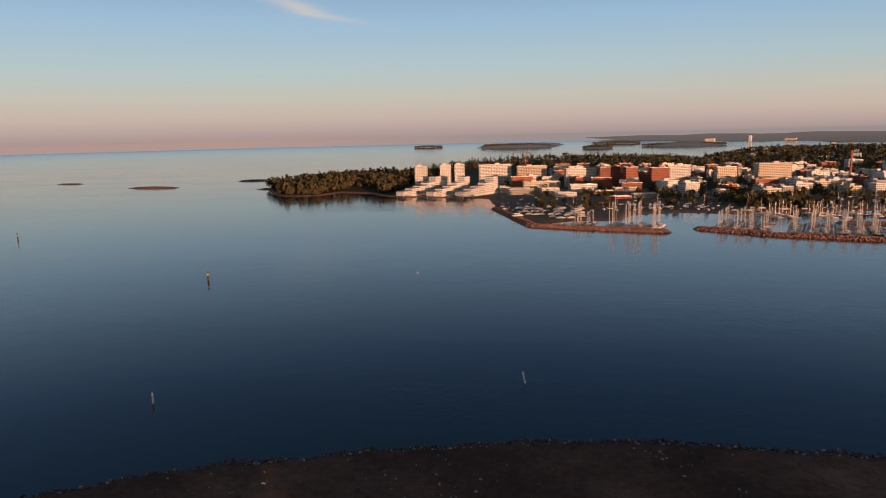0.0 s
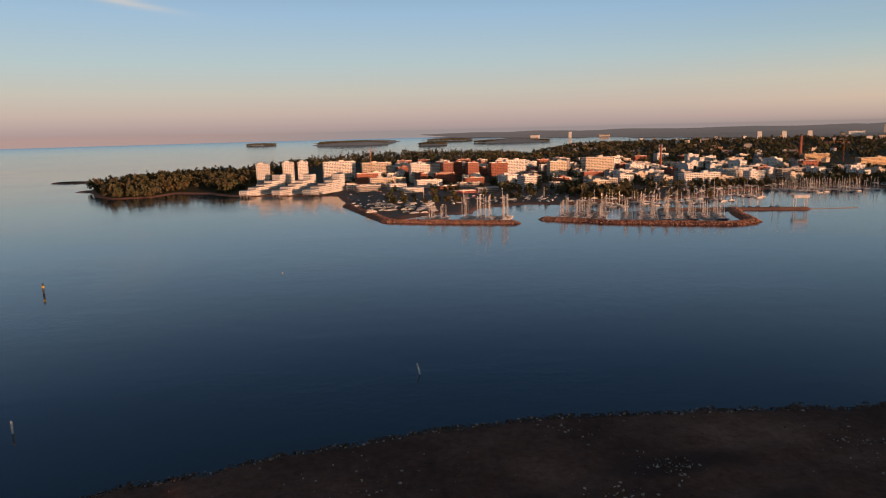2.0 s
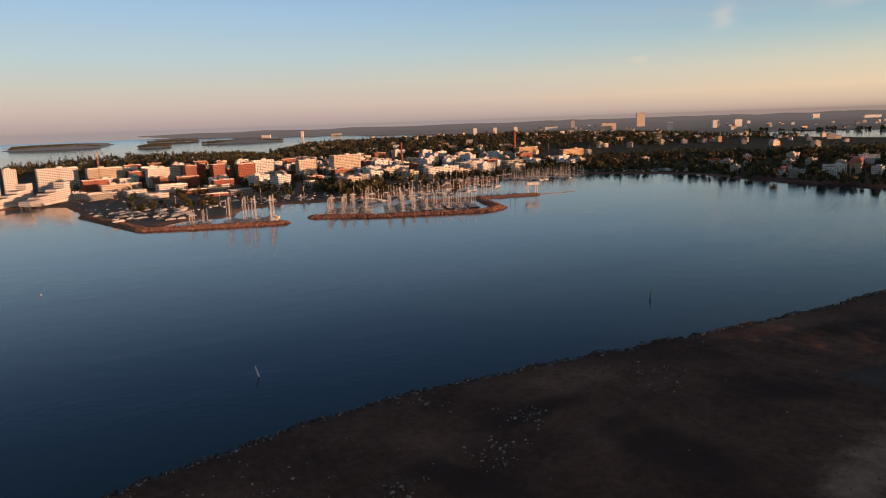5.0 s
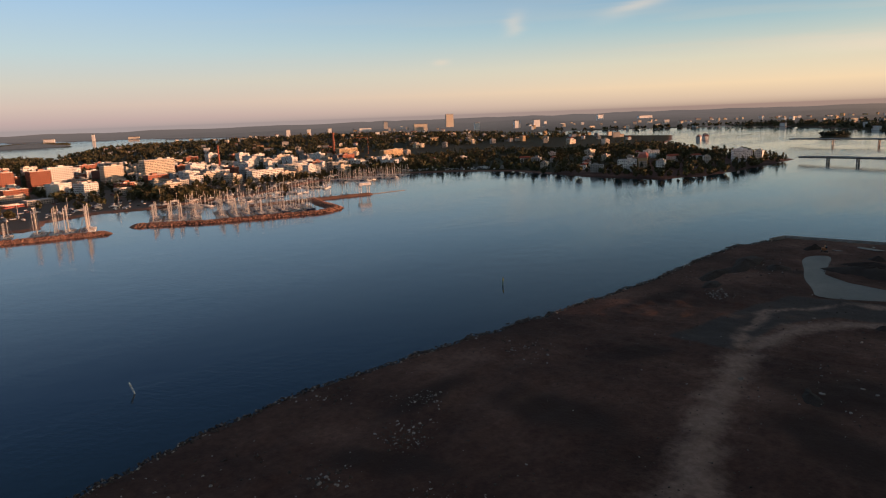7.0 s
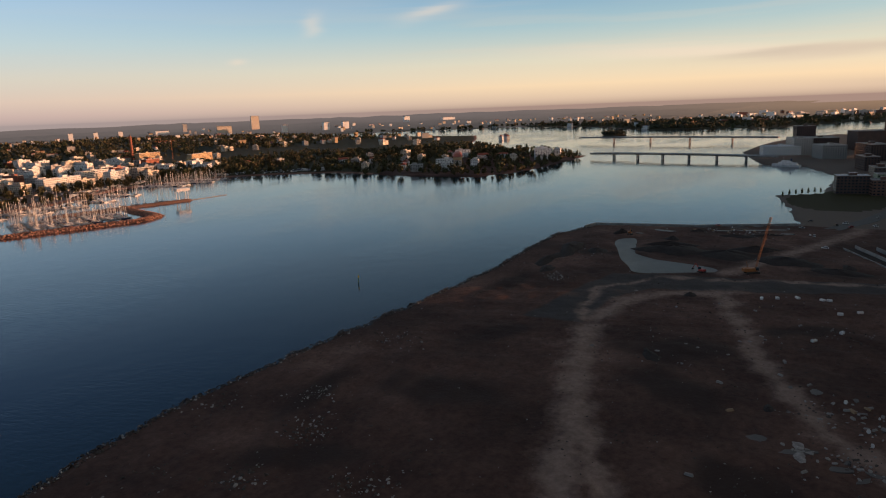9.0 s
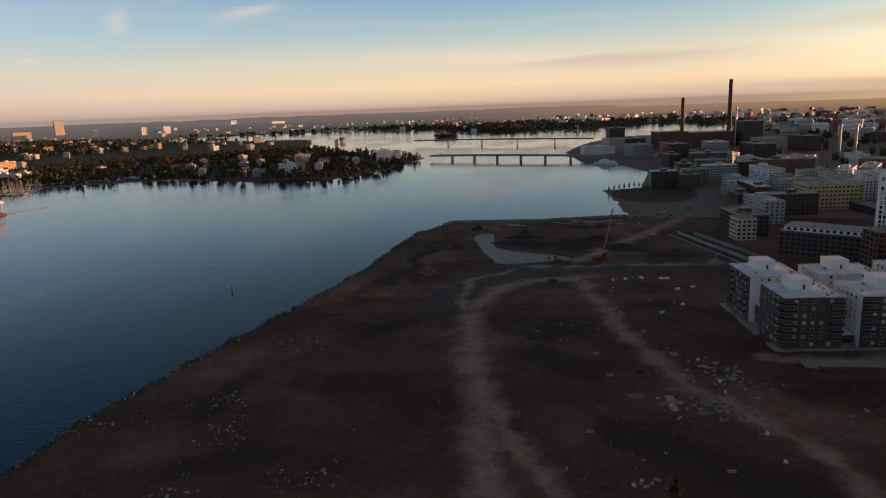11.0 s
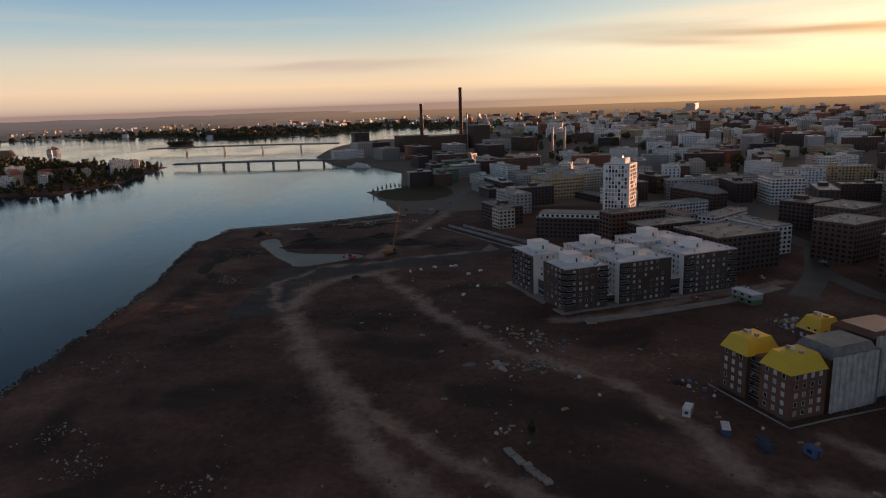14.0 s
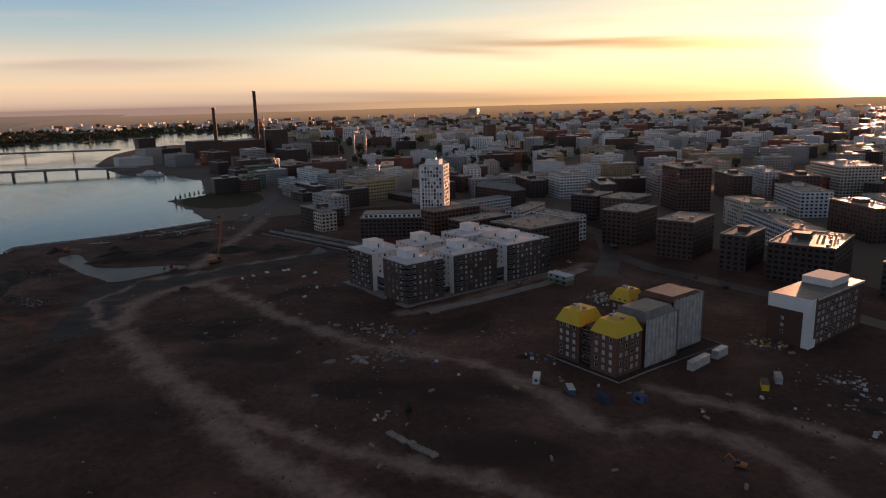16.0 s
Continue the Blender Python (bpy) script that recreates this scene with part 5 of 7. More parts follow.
tower_house(-268, 1318, 25, 14)
tower_house(-226, 1358, 22, 14)
tower_house(-200, 1378, 20, 14)
ISLAND_ROT = 14
for x, y, w, d, n, wl, rf, lb in ((-129, 1400, 66, 16, 13, WHITE, ROOFDARK, "long white apartment slab with balconies"), (-53, 1380, 60, 16, 12, CREAM, ROOFRED, "long pale apartment slab with reddish top"),
                                  (42, 1320, 58, 16, 11, WHITE, ROOFDARK, "white apartment slab with dark bays"), (84, 1290, 20, 16, 12, REDBRICK, ROOFDARK, "red brick tower-like flats"),
                                  (106, 1330, 18, 16, 12, REDBRICK, ROOFDARK, "red brick tower-like flats"), (131, 1280, 22, 16, 12, REDBRICK, ROOFDARK, "red brick tower-like flats"), (185, 1306, 34, 16, 11, REDBRICK, ROOFDARK, "red brick flats with pale balconies")) + ((222, 1330, 44, 15, 12, WHITE, ROOFDARK, "white apartment slab with a dark roof"), (331, 1400, 40, 16, 11, GREYWALL, ROOFDARK, "grey apartment slab in the sunlight"), (300, 1300, 36, 15, 11, CREAM, ROOFDARK, "cream apartment slab in the sunlight"),
                                  (378, 1290, 62, 18, 13, CREAM, ROOFWHITE, "large pale apartment slab"), (199, 1092, 22, 30, 7, WHITE, ROOFRED, "white flats with sunlit yellow end wall"), (297, 1036, 28, 30, 5, CREAM, ROOFDARK, "low pale corner flats by the marina"),
                                  (262, 1120, 24, 18, 5, REDBRICK, ROOFDARK, "small brick flats among trees"), (240, 1060, 20, 14, 4, GREYWALL, ROOFDARK, "grey low house by trees")) + ((360, 1090, 26, 20, 6, WHITE, ROOFDARK, "white flats above the marina"),
                                  (400, 1130, 24, 20, 6, CREAM, ROOFDARK, "cream flats above the marina"), (330, 1075, 16, 30, 5, GREYWALL, ROOFDARK, "grey-sided flats above the marina"), (420, 1070, 18, 26, 5, CREAM, ROOFDARK, "cream corner flats"), (440, 1170, 40, 16, 6, WHITE, ROOFWHITE, "white flats with pale roof"),
                                  (488, 1085, 72, 16, 6, WHITE, ROOFWHITE, "long white office with window bands"), (572, 1130, 62, 16, 7, WHITE, ROOFDARK, "white office with dark window bands"), (630, 1150, 30, 18, 7, REDBRICK, ROOFDARK, "brick office beside the white one")) + ((690, 1130, 96, 18, 6, GREYWALL, ROOFDARK, "long grey office with bright window bands"), (1015, 1590, 78, 14, 6, OCHRE, ROOFDARK, "long yellow slab among trees"), (1006, 1377, 80, 14, 6, OCHRE, ROOFDARK, "long yellow slab among trees"),
                                  (-64, 1150, 42, 26, 3, GREYWALL, ROOFDARK, "grey boat hall by the quay"), (-14, 1160, 30, 18, 3, WHITE, ROOFWHITE, "white gabled boat hall"), (42, 1190, 46, 20, 4, WHITE, ROOFDARK, "white clubhouse with long windows"),
                                  (10, 1105, 36, 18, 2, WHITE, ROOFWHITE, "low white yard hall"), (72, 1130, 34, 16, 2, REDBRICK, ROOFDARK, "low brick yard hall"), (110, 1150, 40, 18, 3, GREYWALL, ROOFDARK, "grey workshop with roof lights"), (130, 1070, 36, 14, 2, GREYWALL, ROOFWHITE, "low pale shed by the quay"),
                                  (-95, 1190, 18, 34, 3, WHITE, ROOFRED, "white house with red roof by the quay"), (-40, 1230, 46, 14, 5, CREAM, ROOFWHITE, "cream long flats behind the yard"), (90, 1060, 40, 12, 1, REDPAINT, ROOFDARK, "long low red boathouse")):
    house(far_pose(x, y, hills(np.array([float(x)]), np.array([float(y)]))[0], ISLAND_ROT), w, d, n, wl, rf, lb + (" on the island" if len(lb.split()) < 4 else ""), fine=1, rng=random.Random(int(x + y)), cap=n > 4, group="island houses", name="island_house")


def island_town():
    """The rest of the island's houses, street by street."""
    rng = random.Random(21)
    kinds = [(36, 14, 6, WHITE, ROOFDARK), (30, 14, 5, CREAM, ROOFDARK), (40, 14, 6, REDBRICK, ROOFDARK), (26, 16, 5, GREYWALL, ROOFDARK), (44, 14, 4, CREAM, ROOFRED), (24, 12, 3, WHITE, ROOFRED), (34, 16, 7, WHITE, ROOFWHITE)]
    words = ["white", "cream", "red brick", "grey", "cream, red-roofed", "small white red-roofed", "tall white"]
    first = {}

    def put(x, y, k, rz, s=1.0):
        m = far_pose(x, y, float(hills(np.array([float(x)]), np.array([float(y)]))[0]), rz, s)
        if k not in first:
            w, d, n, wl, rf = kinds[k]
            first[k] = house(m, w, d, n, wl, rf, words[k] + " island flats among trees", fine=0, rng=random.Random(k), name="island_flats", group="island town", pitched=k == 5)
        else:
            clone(first[k], m)

    for r in range(13):
        for c in range(18):
            x, y = -90 + c * 52 + r * 9 + rng.uniform(-9, 9), 1200 + r * 56 - c * 9 + rng.uniform(-8, 8)
            if abs(x - 250) < 30 and y < 1250 or rng.random() < 0.22 or (x < 80 and y < 1270) or (x > 600 and y > 1500 and rng.random() < 0.6):
                continue
            put(x, y, rng.choice([0, 1, 1, 2, 3, 3, 4, 6] if c > 3 else [0, 2, 2, 3, 4]), ISLAND_ROT + rng.choice([0, 0, 90]) + rng.uniform(-3, 3), rng.uniform(0.8, 1.05))
    for x, y, k in ((845, 640, 3), (870, 600, 6), (905, 560, 0), (950, 620, 4), (980, 660, 4), (1010, 600, 4), (1060, 560, 1), (1110, 520, 6), (1135, 535, 6), (1160, 510, 0), (880, 690, 5), (930, 720, 5), (990, 760, 3), (1040, 700, 1), (1090, 640, 5), (1140, 620, 5), (860, 760, 1), (910, 820, 3), (1000, 850, 5), (1080, 780, 4), (1150, 720, 0), (970, 900, 5), (1060, 900, 3), (1140, 860, 1), (1200, 780, 5)):
        put(x, y, k, rng.choice([35, 125, 20]) + rng.uniform(-8, 8), rng.uniform(0.75, 1.0))
    for _ in range(46):
        put(rng.uniform(820, 2100), rng.uniform(950, 2300), rng.choice([1, 3, 5, 5, 4]), rng.uniform(0, 90), rng.uniform(0.7, 1.0))


island_town()
e = thing("office_house", pose(985, 640, 0, 0, 0, 30), "long house with a red roof and sunlit wall", "building")
part("wall", Geo().box(-50, 50, -8, 8, -1, 17), [OCHRE], e)
part("roof", Geo().prism([(-51, -9), (51, -9), (51, 9), (-51, 9)], 17, 22, shrink=0.55), [ROOFRED], e)
tagged(part("glazing", Geo().box(-48, 48, -8.06, -7.9, 3, 4.5).box(-48, 48, -8.06, -7.9, 7, 8.5).box(-48, 48, -8.06, -7.9, 11, 12.5), [GLASS], e), kind="stuff")
# far towers and slabs over the woods
for x, y, w, d, h, wl, lb in ((3704, 3983, 60, 30, 100, CREAM, "tall far tower over the woods"), (2870, 3391, 90, 30, 44, CREAM, "broad far slab over the woods"), (3164, 2657, 40, 30, 46, WHITE, "far white house glinting in the sun"), (3089, 2746, 36, 30, 46, WHITE, "far white house glinting in the sun"),
                              (3000, 3000, 30, 20, 40, WHITE, "far white tower house"), (2500, 3900, 26, 20, 36, WHITE, "far white tower house"), (2400, 4000, 26, 20, 36, WHITE, "far white tower house"), (2300, 4100, 26, 20, 36, WHITE, "far white tower house"), (2650, 3700, 80, 24, 30, WHITE, "far pale slab"), (3300, 4300, 30, 24, 60, GREYWALL, "far grey tower house"),
                              (1700, 6300, 22, 20, 44, WHITE, "far white tower by the bay"), (1500, 6900, 90, 30, 14, WHITE, "far pale blocks by the bay"), (2000, 6200, 90, 30, 12, CREAM, "far pale blocks by the bay"), (4800, 3300, 50, 30, 50, WHITE, "far white tower beyond the bay"), (5000, 3000, 120, 40, 30, WHITE, "far pale blocks beyond the bay"),
                              (4351, -2127, 330, 60, 34, GREYWALL, "far long building on the skyline")):
    m = far_pose(x, y, 6, -30)
    e = tagged(new("distant_building", Geo().box(-w / 2, w / 2, -d / 2, d / 2, -14, h, 0).box(-w / 2 + 1, w / 2 - 1, -d / 2 + 1, d / 2 - 1, h, h + 2, 1).mesh("distant_building", [wl, ROOFDARK])), lb + (" on the skyline" if len(lb.split()) < 5 else ""), "building", "distant buildings")
    e.matrix_basis = m


def far_town():
    """Small pale houses scattered in the far woods and along the bays."""
    rng = random.Random(61)
    mats = [WHITE, CREAM, OCHRE, REDBRICK, GREYWALL, ROOFDARK, ROOFRED]
    g = Geo()
    for _ in range(420):
        a, D = radians(rng.uniform(8, 92)), rng.uniform(2300, 4900)
        x, y = EYE_MID.x + D * math.cos(a), EYE_MID.y + D * math.sin(a)
        if ground_at(x, y, "sd") < 15:
            continue
        m = far_pose(x, y, float(hills(np.array([x]), np.array([y]))[0]), rng.choice([-30, 60]) + rng.uniform(-10, 10), 1.0)
        w, d, h = rng.uniform(12, 34), rng.uniform(9, 14), rng.choice([6, 7, 9, 9, 12, 15, 18])
        g.box(-w / 2, w / 2, -d / 2, d / 2, -3, h, rng.choice([0, 0, 1, 1, 2, 4, 4]), m)
        g.box(-w / 2 - 0.5, w / 2 + 0.5, -d / 2 - 0.5, d / 2 + 0.5, h, h + 1.2, rng.choice([5, 5, 6]), m)
    tagged(new("distant_houses", g.mesh("distant_houses", mats)), "small pale houses scattered in far woods", "houses", kind="stuff")


far_town()


def lattice(parent, a, b, r, bays, mat, name="boom"):
    """A four-chord lattice member from a to b."""
    a, b = Vector(a), Vector(b)
    q = (b - a).to_track_quat("Z", "Y")
    g = Geo()
    cs = [q @ Vector((sx * r, sy * r, 0)) for sx, sy in ((-1, -1), (1, -1), (1, 1), (-1, 1))]
    for c in cs:
        g.tube(a + c, b + c, 0.09 * r / 0.6 + 0.04, n=4)
    for i in range(bays):
        p, n_ = a + (b - a) * i / bays, a + (b - a) * (i + 1) / bays
        for k in range(4):
            g.tube(p + cs[k], n_ + cs[(k + 1) % 4], 0.05, n=3)
    return part(name, g, [mat], parent)


def tower_crane(x, y, h, jib, rz, mat, label):
    e = thing("tower_crane", far_pose(x, y, 0, rz), label, "crane", "tower cranes")
    lattice(e, (0, 0, 0), (0, 0, h), 0.9, 24, mat, "mast")
    lattice(e, (-12, 0, h), (jib, 0, h), 0.7, 22, mat, "jib")
    part("counterweight", Geo().box(-12, -8, -1, 1, h - 2.6, h - 0.7), [CONCRETE], e)
    part("apex", Geo().tube((0, 0, h), (0, 0, h + 7), 0.6, 0.2, n=4), [mat], e)
    part("cab", Geo().box(1, 2.6, -1, 1, h - 2.8, h - 0.7), [FRAME], e)


tower_crane(-61, 1297, 66, 34, 150, ORANGE, "orange tower crane behind island houses")
tower_crane(1065, 1556, 48, 46, 170, ORANGE, "orange tower crane above the woods")
tower_crane(560, -330, 48, 40, 60, ORANGE, "tower crane over the city flats")
e = thing("brick_chimney", pose(544, 1387, 0), "tall red brick chimney among the houses", "chimney")
part("shaft", Geo().tube((0, 0, 0), (0, 0, 56), 2.4, 1.6, 12), [REDBRICK], e)
part("rim", Geo().tube((0, 0, 56), (0, 0, 57), 1.8, 1.8, 12), [DARKMETAL], e)
e = thing("water_tower", far_pose(1041, 1692, 0), "slim brick tower above the woods", "tower")
part("shaft", Geo().tube((0, 0, 0), (0, 0, 62), 4, 3.4, 10), [REDBRICK], e)
part("cap", Geo().tube((0, 0, 62), (0, 0, 67), 4.2, 0.6, 10), [ROOFDARK], e)


# ---- trees ----
def leaf_cloud(spots, quads, rng):
    """Leaf clumps as small tilted quads round each spot: x, y, z, radius, height, kind (0 broad crown, 1 cone)."""
    P = np.asarray(spots, float)
    n = len(P) * quads
    S = np.repeat(P, quads, 0)
    u = rng.normal(size=(n, 3))
    u /= np.linalg.norm(u, axis=1)[:, None]
    rad = rng.uniform(0.45, 1.0, n) ** 0.6
    lump = 1 + 0.28 * np.sin(u[:, 0] * 5 + S[:, 0]) * np.sin(u[:, 2] * 4 + S[:, 1])
    up = 0.5 + 0.5 * u[:, 2] * rad
    wide = np.where(S[:, 5] > 0.5, (1 - up) * 1.1 + 0.08, 1.0)
    c = np.stack([S[:, 0] + u[:, 0] * rad * lump * S[:, 3] * wide, S[:, 1] + u[:, 1] * rad * lump * S[:, 3] * wide, S[:, 2] + S[:, 4] * (0.14 + 0.86 * np.clip(up * lump, 0, 1.15))], -1)
    a = rng.normal(size=(n, 3))
    b = rng.normal(size=(n, 3))
    b -= a * (np.sum(a * b, 1) / np.sum(a * a, 1))[:, None]
    size = (S[:, 3] * 0.34 * rng.uniform(0.6, 1.3, n))[:, None]
    a *= size / np.linalg.norm(a, axis=1)[:, None]
    b *= size / np.linalg.norm(b, axis=1)[:, None]
    return np.stack([c - a - b * 0.7, c + a * 0.8 - b, c + a + b * 0.8, c - a * 0.7 + b], 1).reshape(-1, 3)


def quads_mesh(name, V, mat):
    me = bpy.data.meshes.new(name)
    n = len(V) // 4
    me.vertices.add(len(V))
    me.vertices.foreach_set("co", V.ravel())
    me.loops.add(n * 4)
    me.loops.foreach_set("vertex_index", np.arange(n * 4, dtype=np.int32))
    me.polygons.add(n)
    me.polygons.foreach_set("loop_start", np.arange(0, n * 4, 4, dtype=np.int32))
    me.materials.append(mat)
    me.update()
    me.validate()
    return me


def draw_in(V):
    D = np.hypot(V[:, 0] - EYE_MID.x, V[:, 1] - EYE_MID.y)
    k = (squeeze(D) / np.maximum(D, 1))[:, None]
    return np.array(EYE_MID) + (V - np.array(EYE_MID)) * k


def woods():
    rng = np.random.RandomState(3)
    near_broad, near_pine, far_broad, far_pine = [], [], [], []
    zones = [(-650, -290, 1150, 1740, 1500, 5.5, 17, 0.3, 9), (-420, 380, 1880, 2330, 1300, 6, 16, 0.7, 4), (-100, 720, 1215, 1900, 620, 4, 12, 0.25, 4), (150, 420, 960, 1230, 120, 4.5, 13, 0.05, 4), (720, 1330, 440, 1300, 1050, 4.5, 10.5, 0.3, 3),
             (-30, 160, 930, 1130, 60, 4.0, 9, 0.1, 4), (235, 330, 900, 1010, 90, 4.5, 12, 0.05, 4)] + [(440, 720, 1000, 1180, 90, 4, 10, 0.1, 4), (640, 900, 990, 1250, 240, 5, 13, 0.3, 4), (300, 2350, 1600, 3900, 4200, 8, 13, 0.6, 5), (-640, -280, 1150, 1260, 260, 4.5, 13, 0.3, 9),
             (2300, 3600, -300, 1600, 1500, 10, 16, 0.5, 4), (2400, 5200, 1500, 6000, 3600, 14, 13, 0.55, 4), (1200, 3000, 4300, 7500, 1500, 14, 13, 0.6, 4), (500, 1400, -1500, -120, 260, 4.5, 12, 0.05, 10), (1000, 4500, -3800, -300, 900, 9, 14, 0.1, 10), (1200, 1600, 440, 1000, 500, 6, 14, 0.3, 3)]
    for x0, x1, y0, y1, n, r, h, pines, edge in zones:
        x, y = rng.uniform(x0, x1, n), rng.uniform(y0, y1, n)
        z, sd = land_height(x, y)
        clear = ((x > -130) & (x < 140) & (y > 920) & (y < 1215) & (rng.rand(n) > 0.4)) | ((x > -300) & (x < -110) & (y < 1230) & (y > 1000)) | ((x + 370) ** 2 / 60 ** 2 + (y - 1225) ** 2 / 40 ** 2 < 1)
        for i in np.nonzero((sd > edge) & ~clear)[0]:
            s = rng.uniform(0.65, 1.3)
            if math.hypot(x[i] + 90, y[i] - 40) > 3600:
                continue
            k = 1.0 if rng.rand() < pines else 0.0
            D = math.hypot(x[i] + 90, y[i] - 40)
            spot = (x[i], y[i], max(z[i], -1) - 0.5, r * s * (0.75 if k else 1), h * s * (1.1 if k else 1), k)
            ((near_pine if k else near_broad) if D < 1750 else (far_pine if k else far_broad)).append(spot)
    for cx, cy, rx, ry, h in SKERRIES:
        if h >= 6 or (cx, cy) == (2110, 683):
            for _ in range(140 if rx < 200 else 320):
                a, q = rng.uniform(0, 6.283), math.sqrt(rng.rand()) * 0.85
                x, y = cx + q * rx * math.cos(a), cy + q * ry * math.sin(a)
                far_pine.append((x, y, h * (1 - q * q) - 1, min(14, rx / 9), 9 if h > 6 else 10, 0.0))
    for name, spots, q, mat in (("deciduous_woods", near_broad, 44, LEAF), ("pine_woods", near_pine, 44, PINE), ("distant_deciduous_woods", far_broad, 18, LEAF), ("distant_pine_woods", far_pine, 18, PINE)):
        tagged(new(name, quads_mesh(name, draw_in(leaf_cloud(spots, q, rng)), mat)), "mixed woodland crowns in low morning sun", "woods", kind="stuff")


woods()


def tree(variant, r, h):
    rng = np.random.RandomState(40 + variant)
    e = thing("tree", pose(0, 0, 0), "young leafing broadleaf tree with a slender trunk", "tree", "shore trees")
    g = Geo().tube((0, 0, -0.5), (0.1, 0, h * 0.55), 0.28, 0.12, 7)
    for k in range(6):
        a = k * 1.05 + variant
        z = h * (0.28 + 0.05 * k)
        g.tube((0.05, 0, z), (r * 0.6 * math.cos(a), r * 0.6 * math.sin(a), z + h * 0.22), 0.10, 0.03, 5)
    part("trunk", g, [BARK], e)
    part("crown", quads_mesh("crown", leaf_cloud([(0, 0, h * 0.18, r, h * 0.85, 0)], 260, rng) * np.array([1, 1, 1]), LEAF), None, e)
    return e


TREES = [tree(0, 3.2, 9), tree(1, 4.0, 11), tree(2, 2.4, 8)]
_r = random.Random(8)
_spots = [(-20 + i * 14, 905 + 8 * (i % 3)) for i in range(7)] + [(250 + 14 * i, 905 + 6 * (i % 4)) for i in range(14)] + [(455 + 17 * i, 985 + 6 * i + 5 * (i % 2)) for i in range(10)] + [(800 + 12 * (i % 3), 500 + 24 * i) for i in range(11)] + [(40, 915), (52, 905), (70, 912)]
for i, (x, y) in enumerate(_spots):
    m = pose(x, y, ground_z(x, y), 0, 0, _r.uniform(0, 360)) @ Matrix.Scale(_r.uniform(0.8, 1.25), 4)
    if i < 3:
        TREES[i].matrix_basis = m
    else:
        clone(TREES[i % 3], m)


def sapling(x, y, h, label):
    rng = np.random.RandomState(int(abs(x * 7 + y)))
    e = thing("sapling", pose(x, y, ground_z(x, y)), label, "tree", "saplings")
    part("trunk", Geo().tube((0, 0, -0.3), (0, 0, h * 0.8), 0.08, 0.03, 6), [BARK], e)
    part("crown", quads_mesh("crown", leaf_cloud([(0, 0, h * 0.1, h * 0.2, h * 0.9, 1)], 90, rng), LEAF), None, e)


sapling(27, 21, 7.5, "lone yellow-green birch on bare ground")
for i in range(7):
    sapling(655 + i * 6.5, 68 - i * 5.5, 6.5, "newly planted slim tree in the park")


# ---- boats and the marina ----
def loft(sections, m=0):
    """A hull skin through cross-sections, each a list of points from keel to gunwale to keel."""
    g = Geo()
    n = len(sections[0])
    v = [p for s in sections for p in s]
    f = [(i * n + j, (i + 1) * n + j, (i + 1) * n + (j + 1) % n, i * n + (j + 1) % n) for i in range(len(sections) - 1) for j in range(n)]
    f += [tuple(range(n - 1, -1, -1)), tuple(range((len(sections) - 1) * n, len(sections) * n))]
    return g.add(v, f, m)


def hull_sections(L, B, free):
    out = []
    for s, k in ((-0.5, 0.62), (-0.3, 0.9), (0.0, 1.0), (0.25, 0.78), (0.42, 0.35), (0.5, 0.04)):
        w, x = B / 2 * k, s * L
        z = free * (1 + 0.25 * max(0, s))
        out.append([(x, -w, z), (x, -w * 0.85, 0.0), (x, -w * 0.3, -0.35), (x, w * 0.3, -0.35), (x, w * 0.85, 0.0), (x, w, z)])
    return out


def sailboat(L, mast, hull, label):
    e = thing("sailboat", pose(0, 0, -1.5), label, "sailboat", "moored sailboats")
    B, free = L * 0.3, 1.1
    part("hull", loft(hull_sections(L, B, free)), [hull], e, smooth=False)
    part("cabin", Geo().prism([(-L * 0.1, -B * 0.26), (L * 0.22, -B * 0.2), (L * 0.26, 0), (L * 0.22, B * 0.2), (-L * 0.1, B * 0.26)], free + 0.02, free + 0.6, shrink=0.85), [HULL], e)
    part("cockpit", Geo().box(-L * 0.4, -L * 0.12, -B * 0.22, B * 0.22, free + 0.02, free + 0.15), [TEAK], e)
    part("mast", Geo().tube((L * 0.08, 0, free + 0.1), (L * 0.08, 0, mast), 0.25, 0.16, 6), [MAST], e)
    part("boom", Geo().tube((L * 0.07, 0, free + 1.6), (-L * 0.34, 0, free + 1.7), 0.22, 0.2, 6), [CANVAS], e, "rolled sail under a cover")
    part("rigging", Geo().tube((L * 0.49, 0, free + 0.3), (L * 0.08, 0, mast * 0.96), 0.05, n=3).tube((-L * 0.48, 0, free), (L * 0.08, 0, mast * 0.98), 0.05, n=3)
         .tube((L * 0.05, B * 0.45, free), (L * 0.08, 0, mast * 0.8), 0.04, n=3).tube((L * 0.05, -B * 0.45, free), (L * 0.08, 0, mast * 0.8), 0.04, n=3), [GALV], e)
    part("spreader", Geo().box(L * 0.08 - 0.06, L * 0.08 + 0.06, -1.1, 1.1, mast * 0.58, mast * 0.58 + 0.08), [MAST], e)
    return e


def motorboat(L, label, cover):
    e = thing("motorboat", pose(0, 0, 0), label, "boat", "boats laid up ashore")
    B = L * 0.34
    part("hull", loft([[(x, y, z + 1.0) for x, y, z in s] for s in hull_sections(L, B, 0.9)]), [HULL], e)
    part("cover", Geo().prism([(-L * 0.46, -B * 0.34), (L * 0.1, -B * 0.42), (L * 0.38, 0), (L * 0.1, B * 0.42), (-L * 0.46, B * 0.34)], 1.95, 3.0, shrink=0.55), [cover], e)
    for x in (-L * 0.25, L * 0.2):
        part("cradle", Geo().box(x - 0.15, x + 0.15, -B * 0.4, B * 0.4, -0.2, 0.72), [DARKMETAL], e)
    return e


